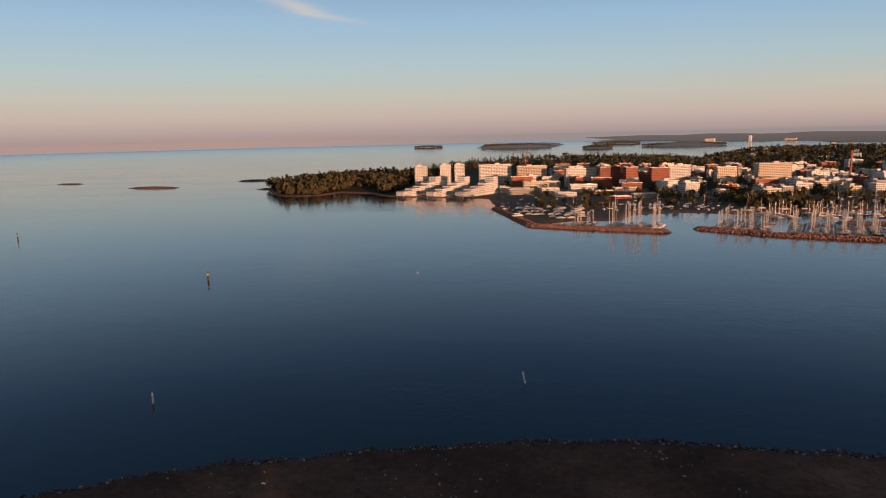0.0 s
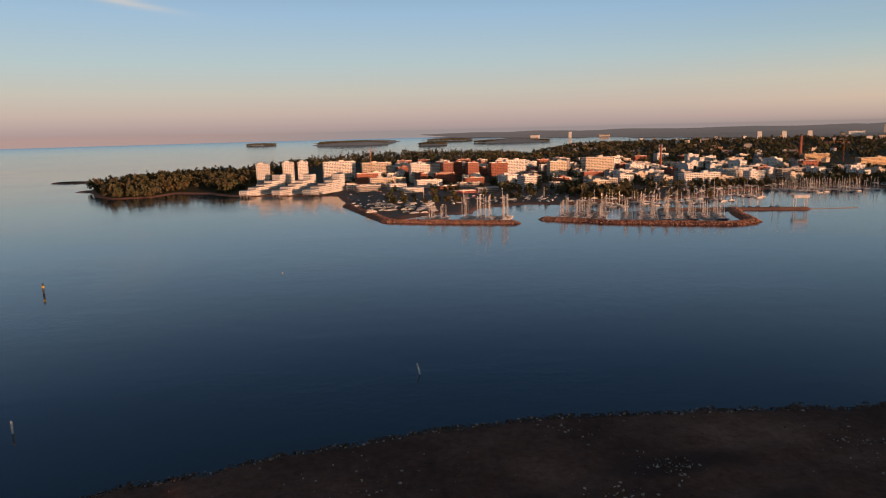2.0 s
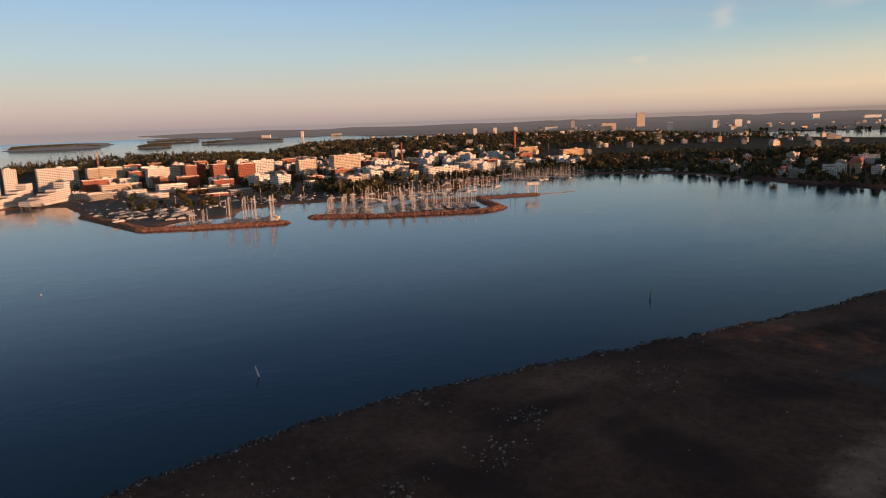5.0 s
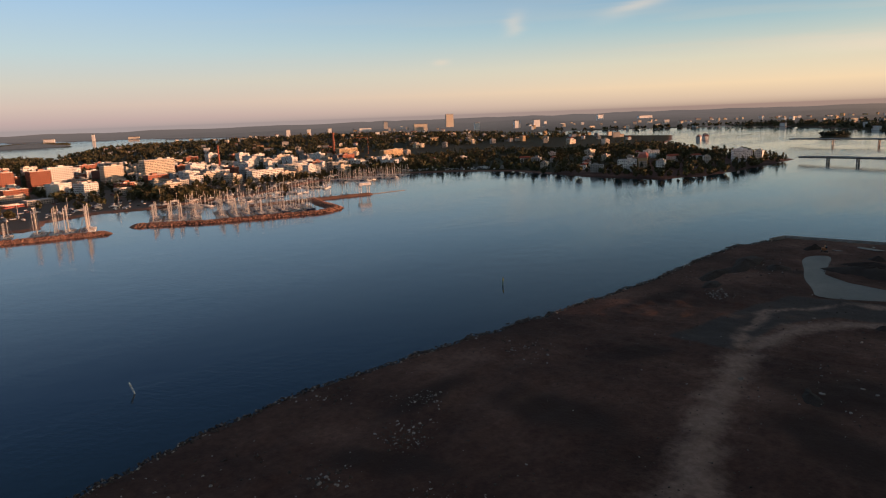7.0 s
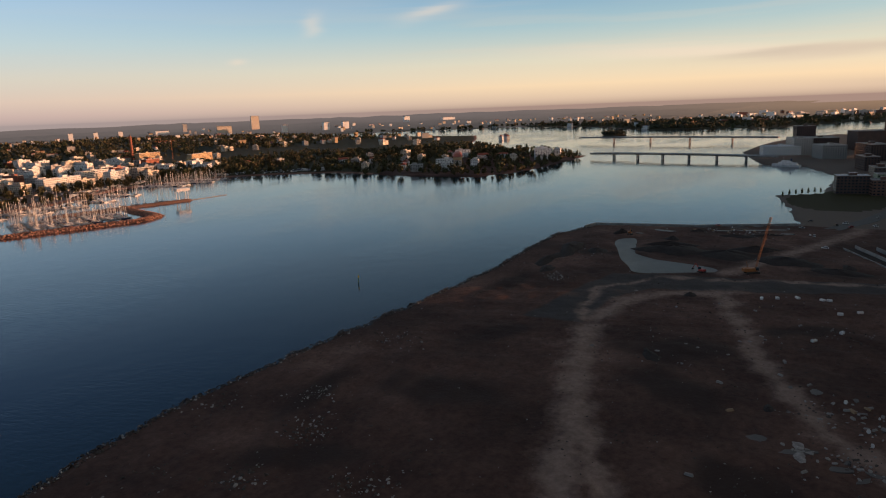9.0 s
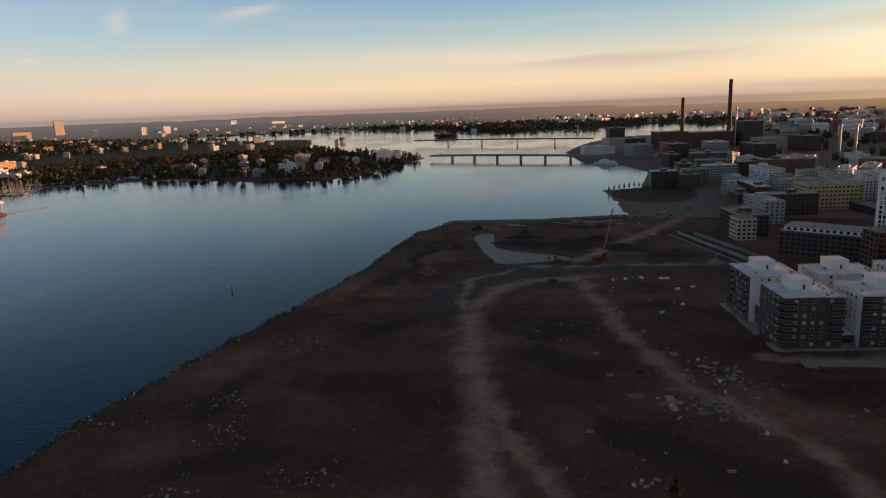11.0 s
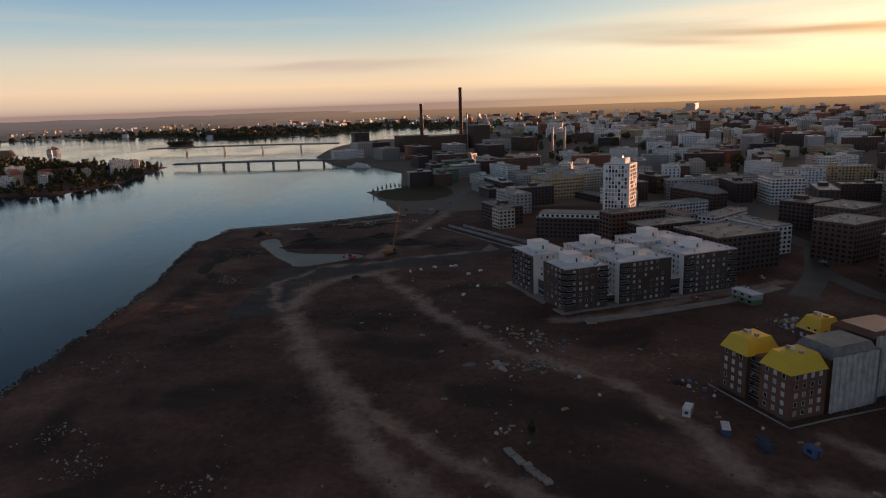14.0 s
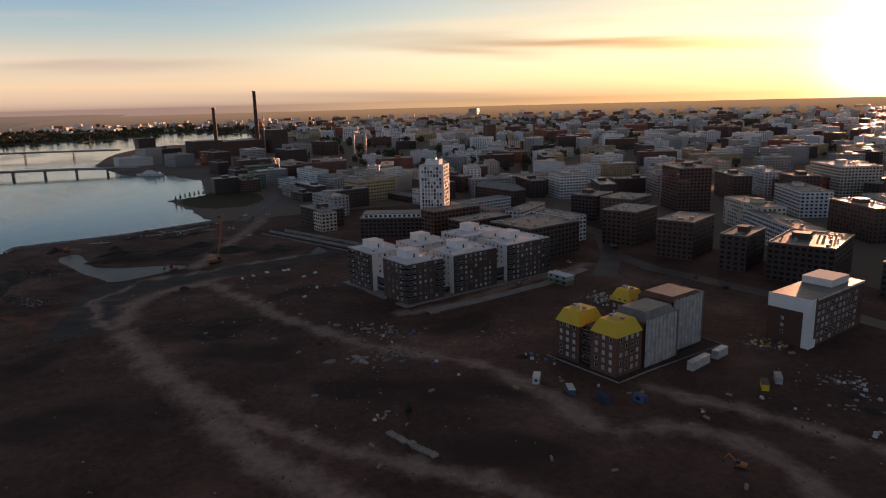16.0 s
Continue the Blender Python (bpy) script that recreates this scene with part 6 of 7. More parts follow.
SAILS = [sailboat(10.5, 15.5, HULL, "white sailing yacht moored at a pontoon"), sailboat(12.5, 18.5, HULL, "large white sailing yacht moored at a pontoon"), sailboat(9.5, 14, HULLBLUE, "navy-hulled sailing yacht moored at a pontoon"), sailboat(14, 27, HULL, "tall-masted white yacht by the breakwater")]
MOTORS = [motorboat(8.5, "white motorboat on a cradle under pale cover", SHEET), motorboat(7.5, "white motorboat on a cradle under blue cover", CANVAS), motorboat(9.5, "large motorboat laid up on the quay", HULL)]
_first = {}


def moor(kind, ob, m):
    if (kind) not in _first:
        _first[kind] = True
        ob.matrix_basis = m
    else:
        clone(ob, m)


def pontoon(a, b, boats=True, tall=None, gap=4.6, both=True, skip=0.12):
    """A floating walkway with yachts bow-in on its sides."""
    a, b = Vector(a), Vector(b)
    L = (b - a).length
    ang = math.degrees(math.atan2(b.y - a.y, b.x - a.x))
    e = thing("pontoon", pose(a.x, a.y, -1.5, 0, 0, ang), "narrow floating walkway with timber decking", "pontoon", "marina pontoons")
    part("float", Geo().box(0, L, -0.9, 0.9, -0.4, 0.35), [CONCRETE], e)
    part("decking", Geo().box(0, L, -1.0, 1.0, 0.36, 0.48), [TEAK], e)
    s = 3.0
    while boats and s < L - 1:
        for side in ((1, -1) if both else (1,)):
            if _r.random() < skip:
                continue
            k = tall if tall is not None else _r.choice([0, 0, 0, 1, 1, 2])
            off = side * (1.6 + (10.5, 12.5, 9.5, 14)[k] / 2)
            p = a + (b - a) * (s / L) + Matrix.Rotation(radians(ang + 90), 3, "Z") @ Vector((off, 0, 0))
            moor(("s", k), SAILS[k], pose(p.x, p.y, -1.5, _r.uniform(-1.2, 1.2), 0, ang + (90 if side > 0 else -90) + _r.uniform(-2, 2) + (180 if _r.random() < 0.5 else 0)))
        s += gap * _r.uniform(0.9, 1.2)


for a, b, tall in (((62, 733, 0), (76, 775, 0), 3), ((88, 726, 0), (102, 768, 0), 3), ((24, 752, 0), (34, 786, 0), 0), ((172, 728, 0), (196, 786, 0), 1), ((196, 718, 0), (222, 780, 0), None), ((236, 700, 0), (262, 770, 0), 1), ((262, 690, 0), (288, 762, 0), None), ((290, 684, 0), (312, 750, 0), None), ((318, 678, 0), (334, 735, 0), None)):
    pontoon(a, b, tall=tall)
for a, b in (((250, 872, 0), (262, 815, 0)), ((300, 878, 0), (316, 812, 0)), ((345, 886, 0), (366, 822, 0)), ((395, 896, 0), (420, 836, 0)), ((450, 930, 0), (478, 868, 0))):
    pontoon(a, b, skip=0.3, gap=5.5)
for a, b in (((560, 985, 0), (590, 905, 0)), ((610, 985, 0), (636, 905, 0)), ((660, 985, 0), (684, 915, 0))):
    pontoon(a, b, gap=5.0)
for i in range(5):
    pontoon((370 + 16 * i, 772 - 3 * i, 0), (384 + 16 * i, 769 - 3 * i, 0), tall=1 if i % 2 else 3, both=False, gap=9)
pontoon((455, 742, 0), (517, 738, 0), boats=False)
rngb = random.Random(31)
for i in range(64):
    x, y = rngb.uniform(-52, 30), rngb.uniform(805, 930)
    if ground_z(x, y) < -0.4 or abs(x + 12 - (y - 860) * 0.1) < 5:
        continue
    moor(("m", i % 3), MOTORS[i % 3], pose(x, y, ground_z(x, y), 0, 0, rngb.choice([15, 195]) + rngb.uniform(-8, 8)))
for i in range(70):
    s = rngb.random()
    x, y = 735 + 105 * s + rngb.uniform(-20, 45), 985 - 165 * s + rngb.uniform(-8, 30)
    if ground_z(x, y) > -0.4:
        moor(("m", i % 3), MOTORS[i % 3], pose(x, y, ground_z(x, y), 0, 0, rngb.choice([35, 125]) + rngb.uniform(-8, 8)))
for i in range(34):
    x, y = rngb.uniform(460, 600), 0
    y = 985 + (x - 460) * 0.28 + rngb.uniform(-8, 26)
    if ground_z(x, y) > -0.4:
        moor(("m", i % 3), MOTORS[i % 3], pose(x, y, ground_z(x, y), 0, 0, rngb.uniform(0, 180)))
for i in range(150):
    x = rngb.uniform(-80, 520)
    y = 885 + max(0, x - 300) * 0.35 + rngb.uniform(-10, 95)
    if ground_z(x, y) > -0.4 and not (235 < x < 330 and y > 1000):
        moor(("m", i % 3), MOTORS[i % 3], pose(x, y, ground_z(x, y), 0, 0, rngb.choice([10, 100, 55]) + rngb.uniform(-8, 8)))


def quay_cars():
    """Rows of parked cars on the island's quays and streets."""
    g = Geo()
    rng = random.Random(12)
    for _ in range(260):
        x = rng.uniform(-110, 640)
        y = 900 + max(0, x - 300) * 0.36 + rng.uniform(0, 230)
        if ground_z(x, y) < -0.3:
            continue
        m = pose(x, y, ground_z(x, y) + 0.1, 0, 0, rng.choice([14, 104]))
        k = rng.randrange(4)
        g.box(-2.1, 2.1, -0.85, 0.85, 0.2, 0.85, k, m).box(-1.5, 0.8, -0.75, 0.75, 0.85, 1.45, 4, m)
    tagged(new("quay_cars", g.mesh("quay_cars", [HULL, DARKMETAL, GALV, REDPAINT, GLASS])), "cars parked along the island quays", "cars", kind="stuff")
    for i in range(9):
        x, y = 20 + 55 * i, 905 + 8 * (i % 3) + max(0, i - 5) * 18
        e = thing("lamp_post", pose(x, y, ground_z(x, y)), "tall lighting mast on the marina quay", "lamp post", "quay masts")
        part("pole", Geo().tube((0, 0, -0.5), (0, 0, 18), 0.3, 0.2, 8), [MAST], e)
        part("head", Geo().box(-1.2, 1.2, -0.25, 0.25, 18, 18.4), [GALV], e)


quay_cars()
e = thing("boat_hoist", pose(452, 746, ground_z(452, 746), 0, 0, -15), "white travelling boat hoist on the jetty head", "boat hoist")
for sx in (-6, 6):
    for sy in (-4, 4):
        part("leg", Geo().box(sx - 0.4, sx + 0.4, sy - 0.4, sy + 0.4, -0.5, 11), [FRAME], e)
part("roof", Geo().box(-8.5, 8.5, -5, 5, 11, 14.5), [HULL], e, "white canopy")
# a white ship moored by the bridge
e = thing("ship", pose(1014, 92, -1.5, 0, 0, 60), "white passenger ship moored at the quay", "ship")
part("hull", loft(hull_sections(46, 9, 3.2)), [HULL], e)
part("deckhouse", Geo().prism([(-18, -3.4), (10, -3.4), (13, 0), (10, 3.4), (-18, 3.4)], 3.2, 6.2, shrink=0.94), [HULL], e)
part("bridge_deck", Geo().box(-8, 6, -2.6, 2.6, 6.2, 8.8), [HULL], e)
part("funnel", Geo().tube((-8, 0, 8.8), (-9, 0, 12), 1.3, 1.1, 10), [CANVAS], e)
part("mast", Geo().tube((4, 0, 8.8), (4, 0, 16), 0.25, 0.12, 6), [MAST], e)


def spar(x, y, h, lean, mat, label):
    e = thing("spar_buoy", pose(x, y, -1.5, lean, lean * 0.6, 0), label, "buoy", "spar buoys")
    part("spar", Geo().tube((0, 0, -1), (0, 0, h), 0.36, 0.3, 8), [mat], e)
    part("band", Geo().tube((0, 0, h * 0.62), (0, 0, h * 0.8), 0.39, 0.37, 8), [FRAME if mat == HULL else YELLOW], e)


spar(-157, 229, 4.6, 2, HULL, "white spar buoy standing in the water")
spar(-13, 267, 4.8, -22, HULL, "white spar buoy leaning in the water")
spar(202, 268, 5.0, 3, GREENY, "green spar buoy standing in the water")
spar(-104, 487, 1.2, 5, FRAME, "small white float on the water")
for x, y in ((-255, 452), (-583, 641)):
    e = thing("beacon", pose(x, y, -1.5), "slim dark beacon with a yellow band in the water", "beacon", "sea beacons")
    part("column", Geo().tube((0, 0, -2), (0, 0, 6.5), 0.7, 0.6, 10), [DARKMETAL], e)
    part("band", Geo().tube((0, 0, 4.0), (0, 0, 5.2), 0.74, 0.72, 10), [YELLOW], e)
    part("lantern", Geo().tube((0, 0, 6.5), (0, 0, 7.6), 0.4, 0.3, 8), [DARKMETAL], e)

# ---- the building ground below the camera ----


def heap(x, y, rx, ry, h, rz, mat, label, name="earth_mound", seed=0):
    """A tipped heap with an uneven outline."""
    rng = np.random.RandomState(seed + int(abs(x * 3 + y)))
    n, m = 22, 7
    v, f = [], []
    ph = rng.rand(4) * 6.28
    for i in range(m + 1):
        q = i / m
        for j in range(n):
            a = 6.28318 * j / n
            w = 1 + 0.18 * math.sin(2 * a + ph[0]) + 0.12 * math.sin(3 * a + ph[1]) + 0.06 * math.sin(7 * a + ph[2])
            z = h * (1 - q ** 1.5) * (1 + 0.15 * math.sin(3 * a + ph[3]) * (1 - q)) - 0.5 * q + rng.uniform(-0.08, 0.08) * h
            v.append((rx * q * w * math.cos(a), ry * q * w * math.sin(a), z))
    for i in range(m):
        f += [(i * n + j, (i + 1) * n + j, (i + 1) * n + (j + 1) % n, i * n + (j + 1) % n) for j in range(n)]
    ob = new(name, Geo().add(v, f).mesh(name, [mat], True))
    ob.matrix_basis = pose(x, y, ground_z(x, y) - 0.1, 0, 0, rz)
    return tagged(ob, label, "heap", "heaps on the building ground")


DK = "heap of dark spoil earth on bare ground"
for x, y, rx, ry, h, rz in ((336, 180, 26, 9, 2.6, 10), (409, 164, 8, 6, 3, 0), (245, 80, 7, 3.5, 1.6, 0), (334, 160, 14, 6, 2.0, 20), (396, 122, 8, 6, 2.2, 0)) + ((372, 118, 20, 8, 2.6, -75), (354, 112, 26, 15, 3.2, -72), (350, 78, 26, 16, 3.6, -84), (344, 42, 26, 15, 3.0, -88), (326, 14, 20, 12, 2.2, 70), (372, 62, 20, 9, 3.2, -80),
                            (420, 82, 22, 6, 1.2, -75), (434, 110, 10, 5, 1.4, -75)) + ((300, 182, 24, 6, 1.8, 5), (270, 172, 14, 6, 1.4, 5), (150, 78, 10, 5, 1.0, 30), (338, 8, 9, 5, 1.4, 0), (430, 60, 14, 5, 1.2, -75), (115, 30, 5, 3, 0.9, 0), (100, -45, 8, 2.5, 1.1, -40), (60, -42, 5, 3, 1.0, 0), (-25, -125, 7, 3, 1.2, 0), (-36, -120, 6, 3, 1.0, 20)):
    heap(x, y, rx, ry, h, rz, SPOIL, DK)
for x, y, rx, ry, h in ((302, -14, 7, 5, 3.4), (86, 19, 9, 4, 0.4)):
    heap(x, y, rx, ry, h, 15, RUBBLE, "low heap of pale gravel on bare ground", "gravel_heap")

POOL = material("still_puddle_water", (0.125, 0.110, 0.100), 0.38, vary=0.25, scale=0.05, fine=0.4, spec=0.22)


def pool(ring, z, label, name="puddle"):
    """A sheet of standing water with a smoothed outline."""
    pts = [Vector((*p, 0)) for p in ring]
    for _ in range(2):
        pts = [q for a, b in zip(pts, pts[1:] + pts[:1]) for q in (a * 0.75 + b * 0.25, a * 0.25 + b * 0.75)]
    v = [(p.x, p.y, z) for p in pts]
    ob = new(name, Geo().add(v, [tuple(range(len(v) - 1, -1, -1))]).mesh(name, [POOL]))
    return tagged(ob, label, "puddle", kind="structure")


pool(POND, -0.28, "shallow grey pond on the building ground", "pond")


def puddle(x, y, rx, ry, rz, label="small puddle reflecting the sky on bare ground"):
    rng = random.Random(int(x * 5 + y))
    g = Geo()
    ring = [(rx * math.cos(k * 0.628) * rng.uniform(0.7, 1.2), ry * math.sin(k * 0.628) * rng.uniform(0.7, 1.2)) for k in range(10)]
    g.prism(ring, -0.5, 0.0)
    ob = new("puddle", g.mesh("puddle", [POOL]))
    ob.matrix_basis = pose(x, y, max(ground_z(x + dx, y + dy) for dx in (-rx / 2, 0, rx / 2) for dy in (-ry / 2, 0, ry / 2)) + 0.04, 0, 0, rz)
    tagged(ob, label, "puddle", kind="structure")


for x, y, rx, ry, rz in ((424, 134, 3, 9, -15), (134, 17, 2.0, 1.0, 10), (448, 70, 2, 12, -72 + 90), (455, 85, 1.5, 8, 18), (438, 48, 2, 5, 18), (137, 25, 1.4, 0.8, 0), (116, 24, 1.3, 0.7, 0), (186, 38, 1.2, 0.8, 0), (80, 3, 3.0, 0.9, -40), (89, 7, 1.8, 0.8, -30), (150, 102, 1.6, 1.0, 0), (243, 108, 1.2, 0.9, 0)):
    puddle(x, y, rx, ry, rz)

for x, y, rx, ry, rz in ((426, 135, 2.6, 10, -12), (440, 92, 2.2, 9, 12), (446, 74, 2.4, 12, 14), (456, 56, 2.0, 8, 20), (436, 110, 1.4, 6, 5), (412, 150, 2.0, 3.5, 0), (93, 31, 2.2, 3.4, 20), (88, 20, 1.6, 5.5, 25), (83, 9, 1.5, 4.0, 10), (84, 0, 1.2, 3.6, -20), (135, 17, 2.6, 2.0, 0), (133, 5, 1.6, 1.0, 0)):
    puddle(x, y, rx, ry, rz)


def broken_slab(x, y, r, rz):
    """A thin cast-off concrete sheet with broken corners, lying tilted."""
    rng = random.Random(int(x * 9 + y))
    ring = [(r * rng.uniform(0.6, 1.1) * math.cos(a), 0.6 * r * rng.uniform(0.6, 1.1) * math.sin(a)) for a in (0.3, 1.2, 2.2, 3.0, 3.9, 5.2)]
    ob = new("broken_slab", Geo().prism(ring, -0.25, 0.16, shrink=0.96).mesh("broken_slab", [CONCRETE]))
    ob.matrix_basis = pose(x, y, ground_z(x, y) + 0.1, rng.uniform(-5, 5), rng.uniform(-5, 5), rz)
    tagged(ob, "broken pale concrete slab lying on bare earth", "slab", "broken slabs")


_s = random.Random(31)
for cx, cy, spread, count in ((88, 16, 6, 12), (84, 2, 4, 8), (124, 3, 7, 10), (113, 12, 4, 5), (440, 90, 12, 16), (258, 161, 5, 8), (35, 27, 2.5, 5), (112, -122, 9, 16), (-13, -131, 7, 12), (-32, -124, 6, 10), (160, 60, 10, 5), (185, 42, 8, 6)):
    for _ in range(count):
        broken_slab(_s.gauss(cx, spread * 0.6), _s.gauss(cy, spread), _s.uniform(0.5, 1.5), _s.uniform(0, 180))
# quay wall, ramp and road beyond
g = Geo()
for (ax, ay), (bx, by) in (((425, 200), (442, 196)), ((442, 196), (456, 117)), ((456, 117), (486, 44))):
    a, b = Vector((ax, ay, 0)), Vector((bx, by, 0))
    ang = math.atan2(by - ay, bx - ax)
    g.box(0, (b - a).length, -0.6, 0.6, -5, 0.9, 0, Matrix.Translation(a) @ Matrix.Rotation(ang, 4, "Z"))
tagged(new("quay_wall", g.mesh("quay_wall", [CONCRETE])), "concrete quay wall along the water", "quay wall", kind="structure")
ang = math.degrees(math.atan2(-34 - 10, 299 - 399))
m = pose(399, 8, 0, 0, 0, ang)
for name, bx, mat, lb in (("ramp_floor", (0, 112, -3.4, 3.4, -0.4, 0.12), SPOIL, "dark sunken roadway floor"), ("ramp_wall", (0, 112, 3.4, 4.0, -0.6, 2.2), CONCRETE, "pale concrete ramp wall"), ("ramp_curb", (0, 112, -4.0, -3.4, -0.6, 0.7), CONCRETE, "pale concrete ramp curb"), ("retaining_wall", (8, 118, 13, 13.8, -0.6, 2.4), CONCRETE, "long pale concrete retaining wall")):
    ob = new(name, Geo().box(*bx).mesh(name, [mat]))
    ob.matrix_basis = m
    tagged(ob, lb, "wall", kind="structure")


def strip(line, w, z, name, mat, label):
    """A road surface laid along a line."""
    pts = [Vector((*p, 0)) for p in line]
    v = []
    for i, p in enumerate(pts):
        d = (pts[min(i + 1, len(pts) - 1)] - pts[max(i - 1, 0)]).normalized()
        s = Vector((-d.y, d.x, 0)) * w / 2
        v += [tuple(p + s + Vector((0, 0, z))), tuple(p - s + Vector((0, 0, z))), tuple(p + s + Vector((0, 0, -1))), tuple(p - s + Vector((0, 0, -1)))]
    f = []
    for i in range(len(pts) - 1):
        k = 4 * i
        f += [(k, k + 1, k + 5, k + 4), (k + 2, k, k + 4, k + 6), (k + 1, k + 3, k + 7, k + 5)]
    tagged(new(name, Geo().add(v, f).mesh(name, [mat])), label, "road", kind="structure")


strip([(470, 20), (520, -5), (600, -30), (700, -70)], 12, 0.14, "road", ASPHALT, "asphalt quay road by the park")
strip([(150, -150), (190, -186), (250, -225), (330, -235), (420, -275)], 14, 0.16, "road", ASPHALT, "asphalt street between brick flats")
strip([(-40, -205), (60, -205), (150, -186), (192, -190)], 12, 0.15, "road", ASPHALT, "asphalt street past the building ground")
strip([(136, -30), (140, -60), (152, -110), (170, -150)], 7, 0.13, "road", CONCRETE, "pale gravel road along the new flats")


def box_thing(name, x, y, w, d, h, rz, mat, label, category, group="", lid=None, doors=False, z=None):
    e = thing(name, pose(x, y, ground_z(x, y) if z is None else z, 0, 0, rz), label, category, group)
    part("body", Geo().box(-w / 2, w / 2, -d / 2, d / 2, 0.0, h), [mat], e)
    part("roof", Geo().box(-w / 2 - 0.08, w / 2 + 0.08, -d / 2 - 0.08, d / 2 + 0.08, h, h + 0.14), [lid or mat], e)
    part("skid", Geo().box(-w / 2 + 0.3, w / 2 - 0.3, -d / 2 + 0.3, d / 2 - 0.3, -0.6, 0.0), [DARKMETAL], e)
    if doors:
        part("door", Geo().box(-w / 2 - 0.05, -w / 2, -0.45, 0.45, 0.1, 2.1), [DARKMETAL], e)
        part("window", Geo().box(-w * 0.2, w * 0.2, d / 2, d / 2 + 0.05, 1.0, 2.0), [GLASS], e)
    return e


TN = TURN_NEAR
box_thing("site_cabin", 36, -34, 2.6, 5.0, 2.9, TN + 40, HULL, "small white site cabin on skids", "site cabin", doors=True)
box_thing("container", 21, -39, 6.0, 2.4, 2.6, TN - 35, CANVAS, "blue container with a white roof", "container", lid=HULL)
box_thing("container", 11, -46, 6.0, 2.4, 2.5, TN - 20, CANVAS, "dark blue container beside the track", "container")
box_thing("trailer", 20, -98, 2.6, 13, 3.4, TN + 4, SHEET, "long white-roofed trailer by the scaffolding", "trailer", "site trailers", lid=HULL)
box_thing("trailer", 24, -113, 2.6, 8.5, 3.4, TN + 4, SHEET, "white-roofed trailer by the scaffolding", "trailer", "site trailers", lid=HULL)
box_thing("skip", -6, -104, 2.4, 6.0, 2.4, TN + 35, YELLOW, "dull yellow waste skip", "skip", lid=DARKMETAL)
box_thing("container", -4, -113, 2.4, 6.0, 2.5, TN + 35, SHEET, "pale grey steel container beside a skip", "container")
box_thing("site_cabin", 5, -57, 4.2, 2.6, 2.6, TN, BLUE, "bluish site cabin with a coiled hose", "site cabin", doors=True)
e = thing("site_office", pose(149, -119, 0, 0, 0, TN), "two-storey grey site office of stacked cabins", "site office")
for k in range(3):
    for j in range(2):
        c = part("cabin", Geo().box(-7.4 + 5 * k, -2.6 + 5 * k, -3, 3, 2.7 * j, 2.7 * j + 2.6), [GREENY if j == 0 else SHEET], e)
        part("window", Geo().box(-6 + 5 * k, -4 + 5 * k, 3, 3.06, 2.7 * j + 0.9, 2.7 * j + 2.0), [GLASS], c)
part("roof", Geo().box(-7.7, 7.7, -3.3, 3.3, 5.4, 5.6), [ROOFWHITE], e)
for i, (x, y) in enumerate(((251, 46), (254, 39), (257, 30), (260, 19), (260.5, 16), (237, 11), (241, 3), (193, 20), (206, 10))):
    ob = new("concrete_block", Geo().box(-1.2, 1.2, -0.7, 0.7, -0.4, 0.9).box(-1.0, 1.0, -0.15, 0.15, 0.9, 1.15).mesh("concrete_block", [HULL]))
    ob.matrix_basis = pose(x, y, ground_z(x, y), 0, 0, 20 * i)
    tagged(ob, "pale concrete barrier block on the ground", "concrete block", "barrier blocks")


def car(x, y, rz, mat, label):
    e = thing("car", pose(x, y, max(ground_z(x, y), 0.0) + 0.15, 0, 0, rz), label, "car", "parked cars")
    part("body", Geo().prism([(-2.1, -0.85), (2.0, -0.85), (2.2, -0.5), (2.2, 0.5), (2.0, 0.85), (-2.1, 0.85)], 0.35, 0.9), [mat], e)
    part("cabin", Geo().prism([(-1.7, -0.78), (0.9, -0.78), (0.9, 0.78), (-1.7, 0.78)], 0.9, 1.48, shrink=0.78), [GLASS], e)
    part("roof", Geo().prism([(-1.35, -0.6), (0.6, -0.6), (0.6, 0.6), (-1.35, 0.6)], 1.49, 1.54), [mat], e)
    for sx in (-1.3, 1.35):
        for sy in (-0.8, 0.8):
            part("wheel", Geo().tube((sx, sy - 0.1, 0.32), (sx, sy + 0.1, 0.32), 0.32, n=10), [DARKMETAL], e)


for i, (x, y) in enumerate(((434, 30), (489, 17), (492, -9), (461, 100), (468, 40), (393, 22), (503, 36), (499, 11), (483, 7), (535, -12), (187, -150), (205, -201), (213, -205), (158, -96), (162, -104), (170, -130), (96, -190), (60, -200), (120, -192), (240, -222), (360, -243))):
    car(x, y, 17 * i, (HULL, DARKMETAL, HULL, REDPAINT, GALV)[i % 5], ("white" if i % 5 in (0, 2) else "dark grey" if i % 5 == 1 else "red" if i % 5 == 3 else "silver") + " parked car on the site road")


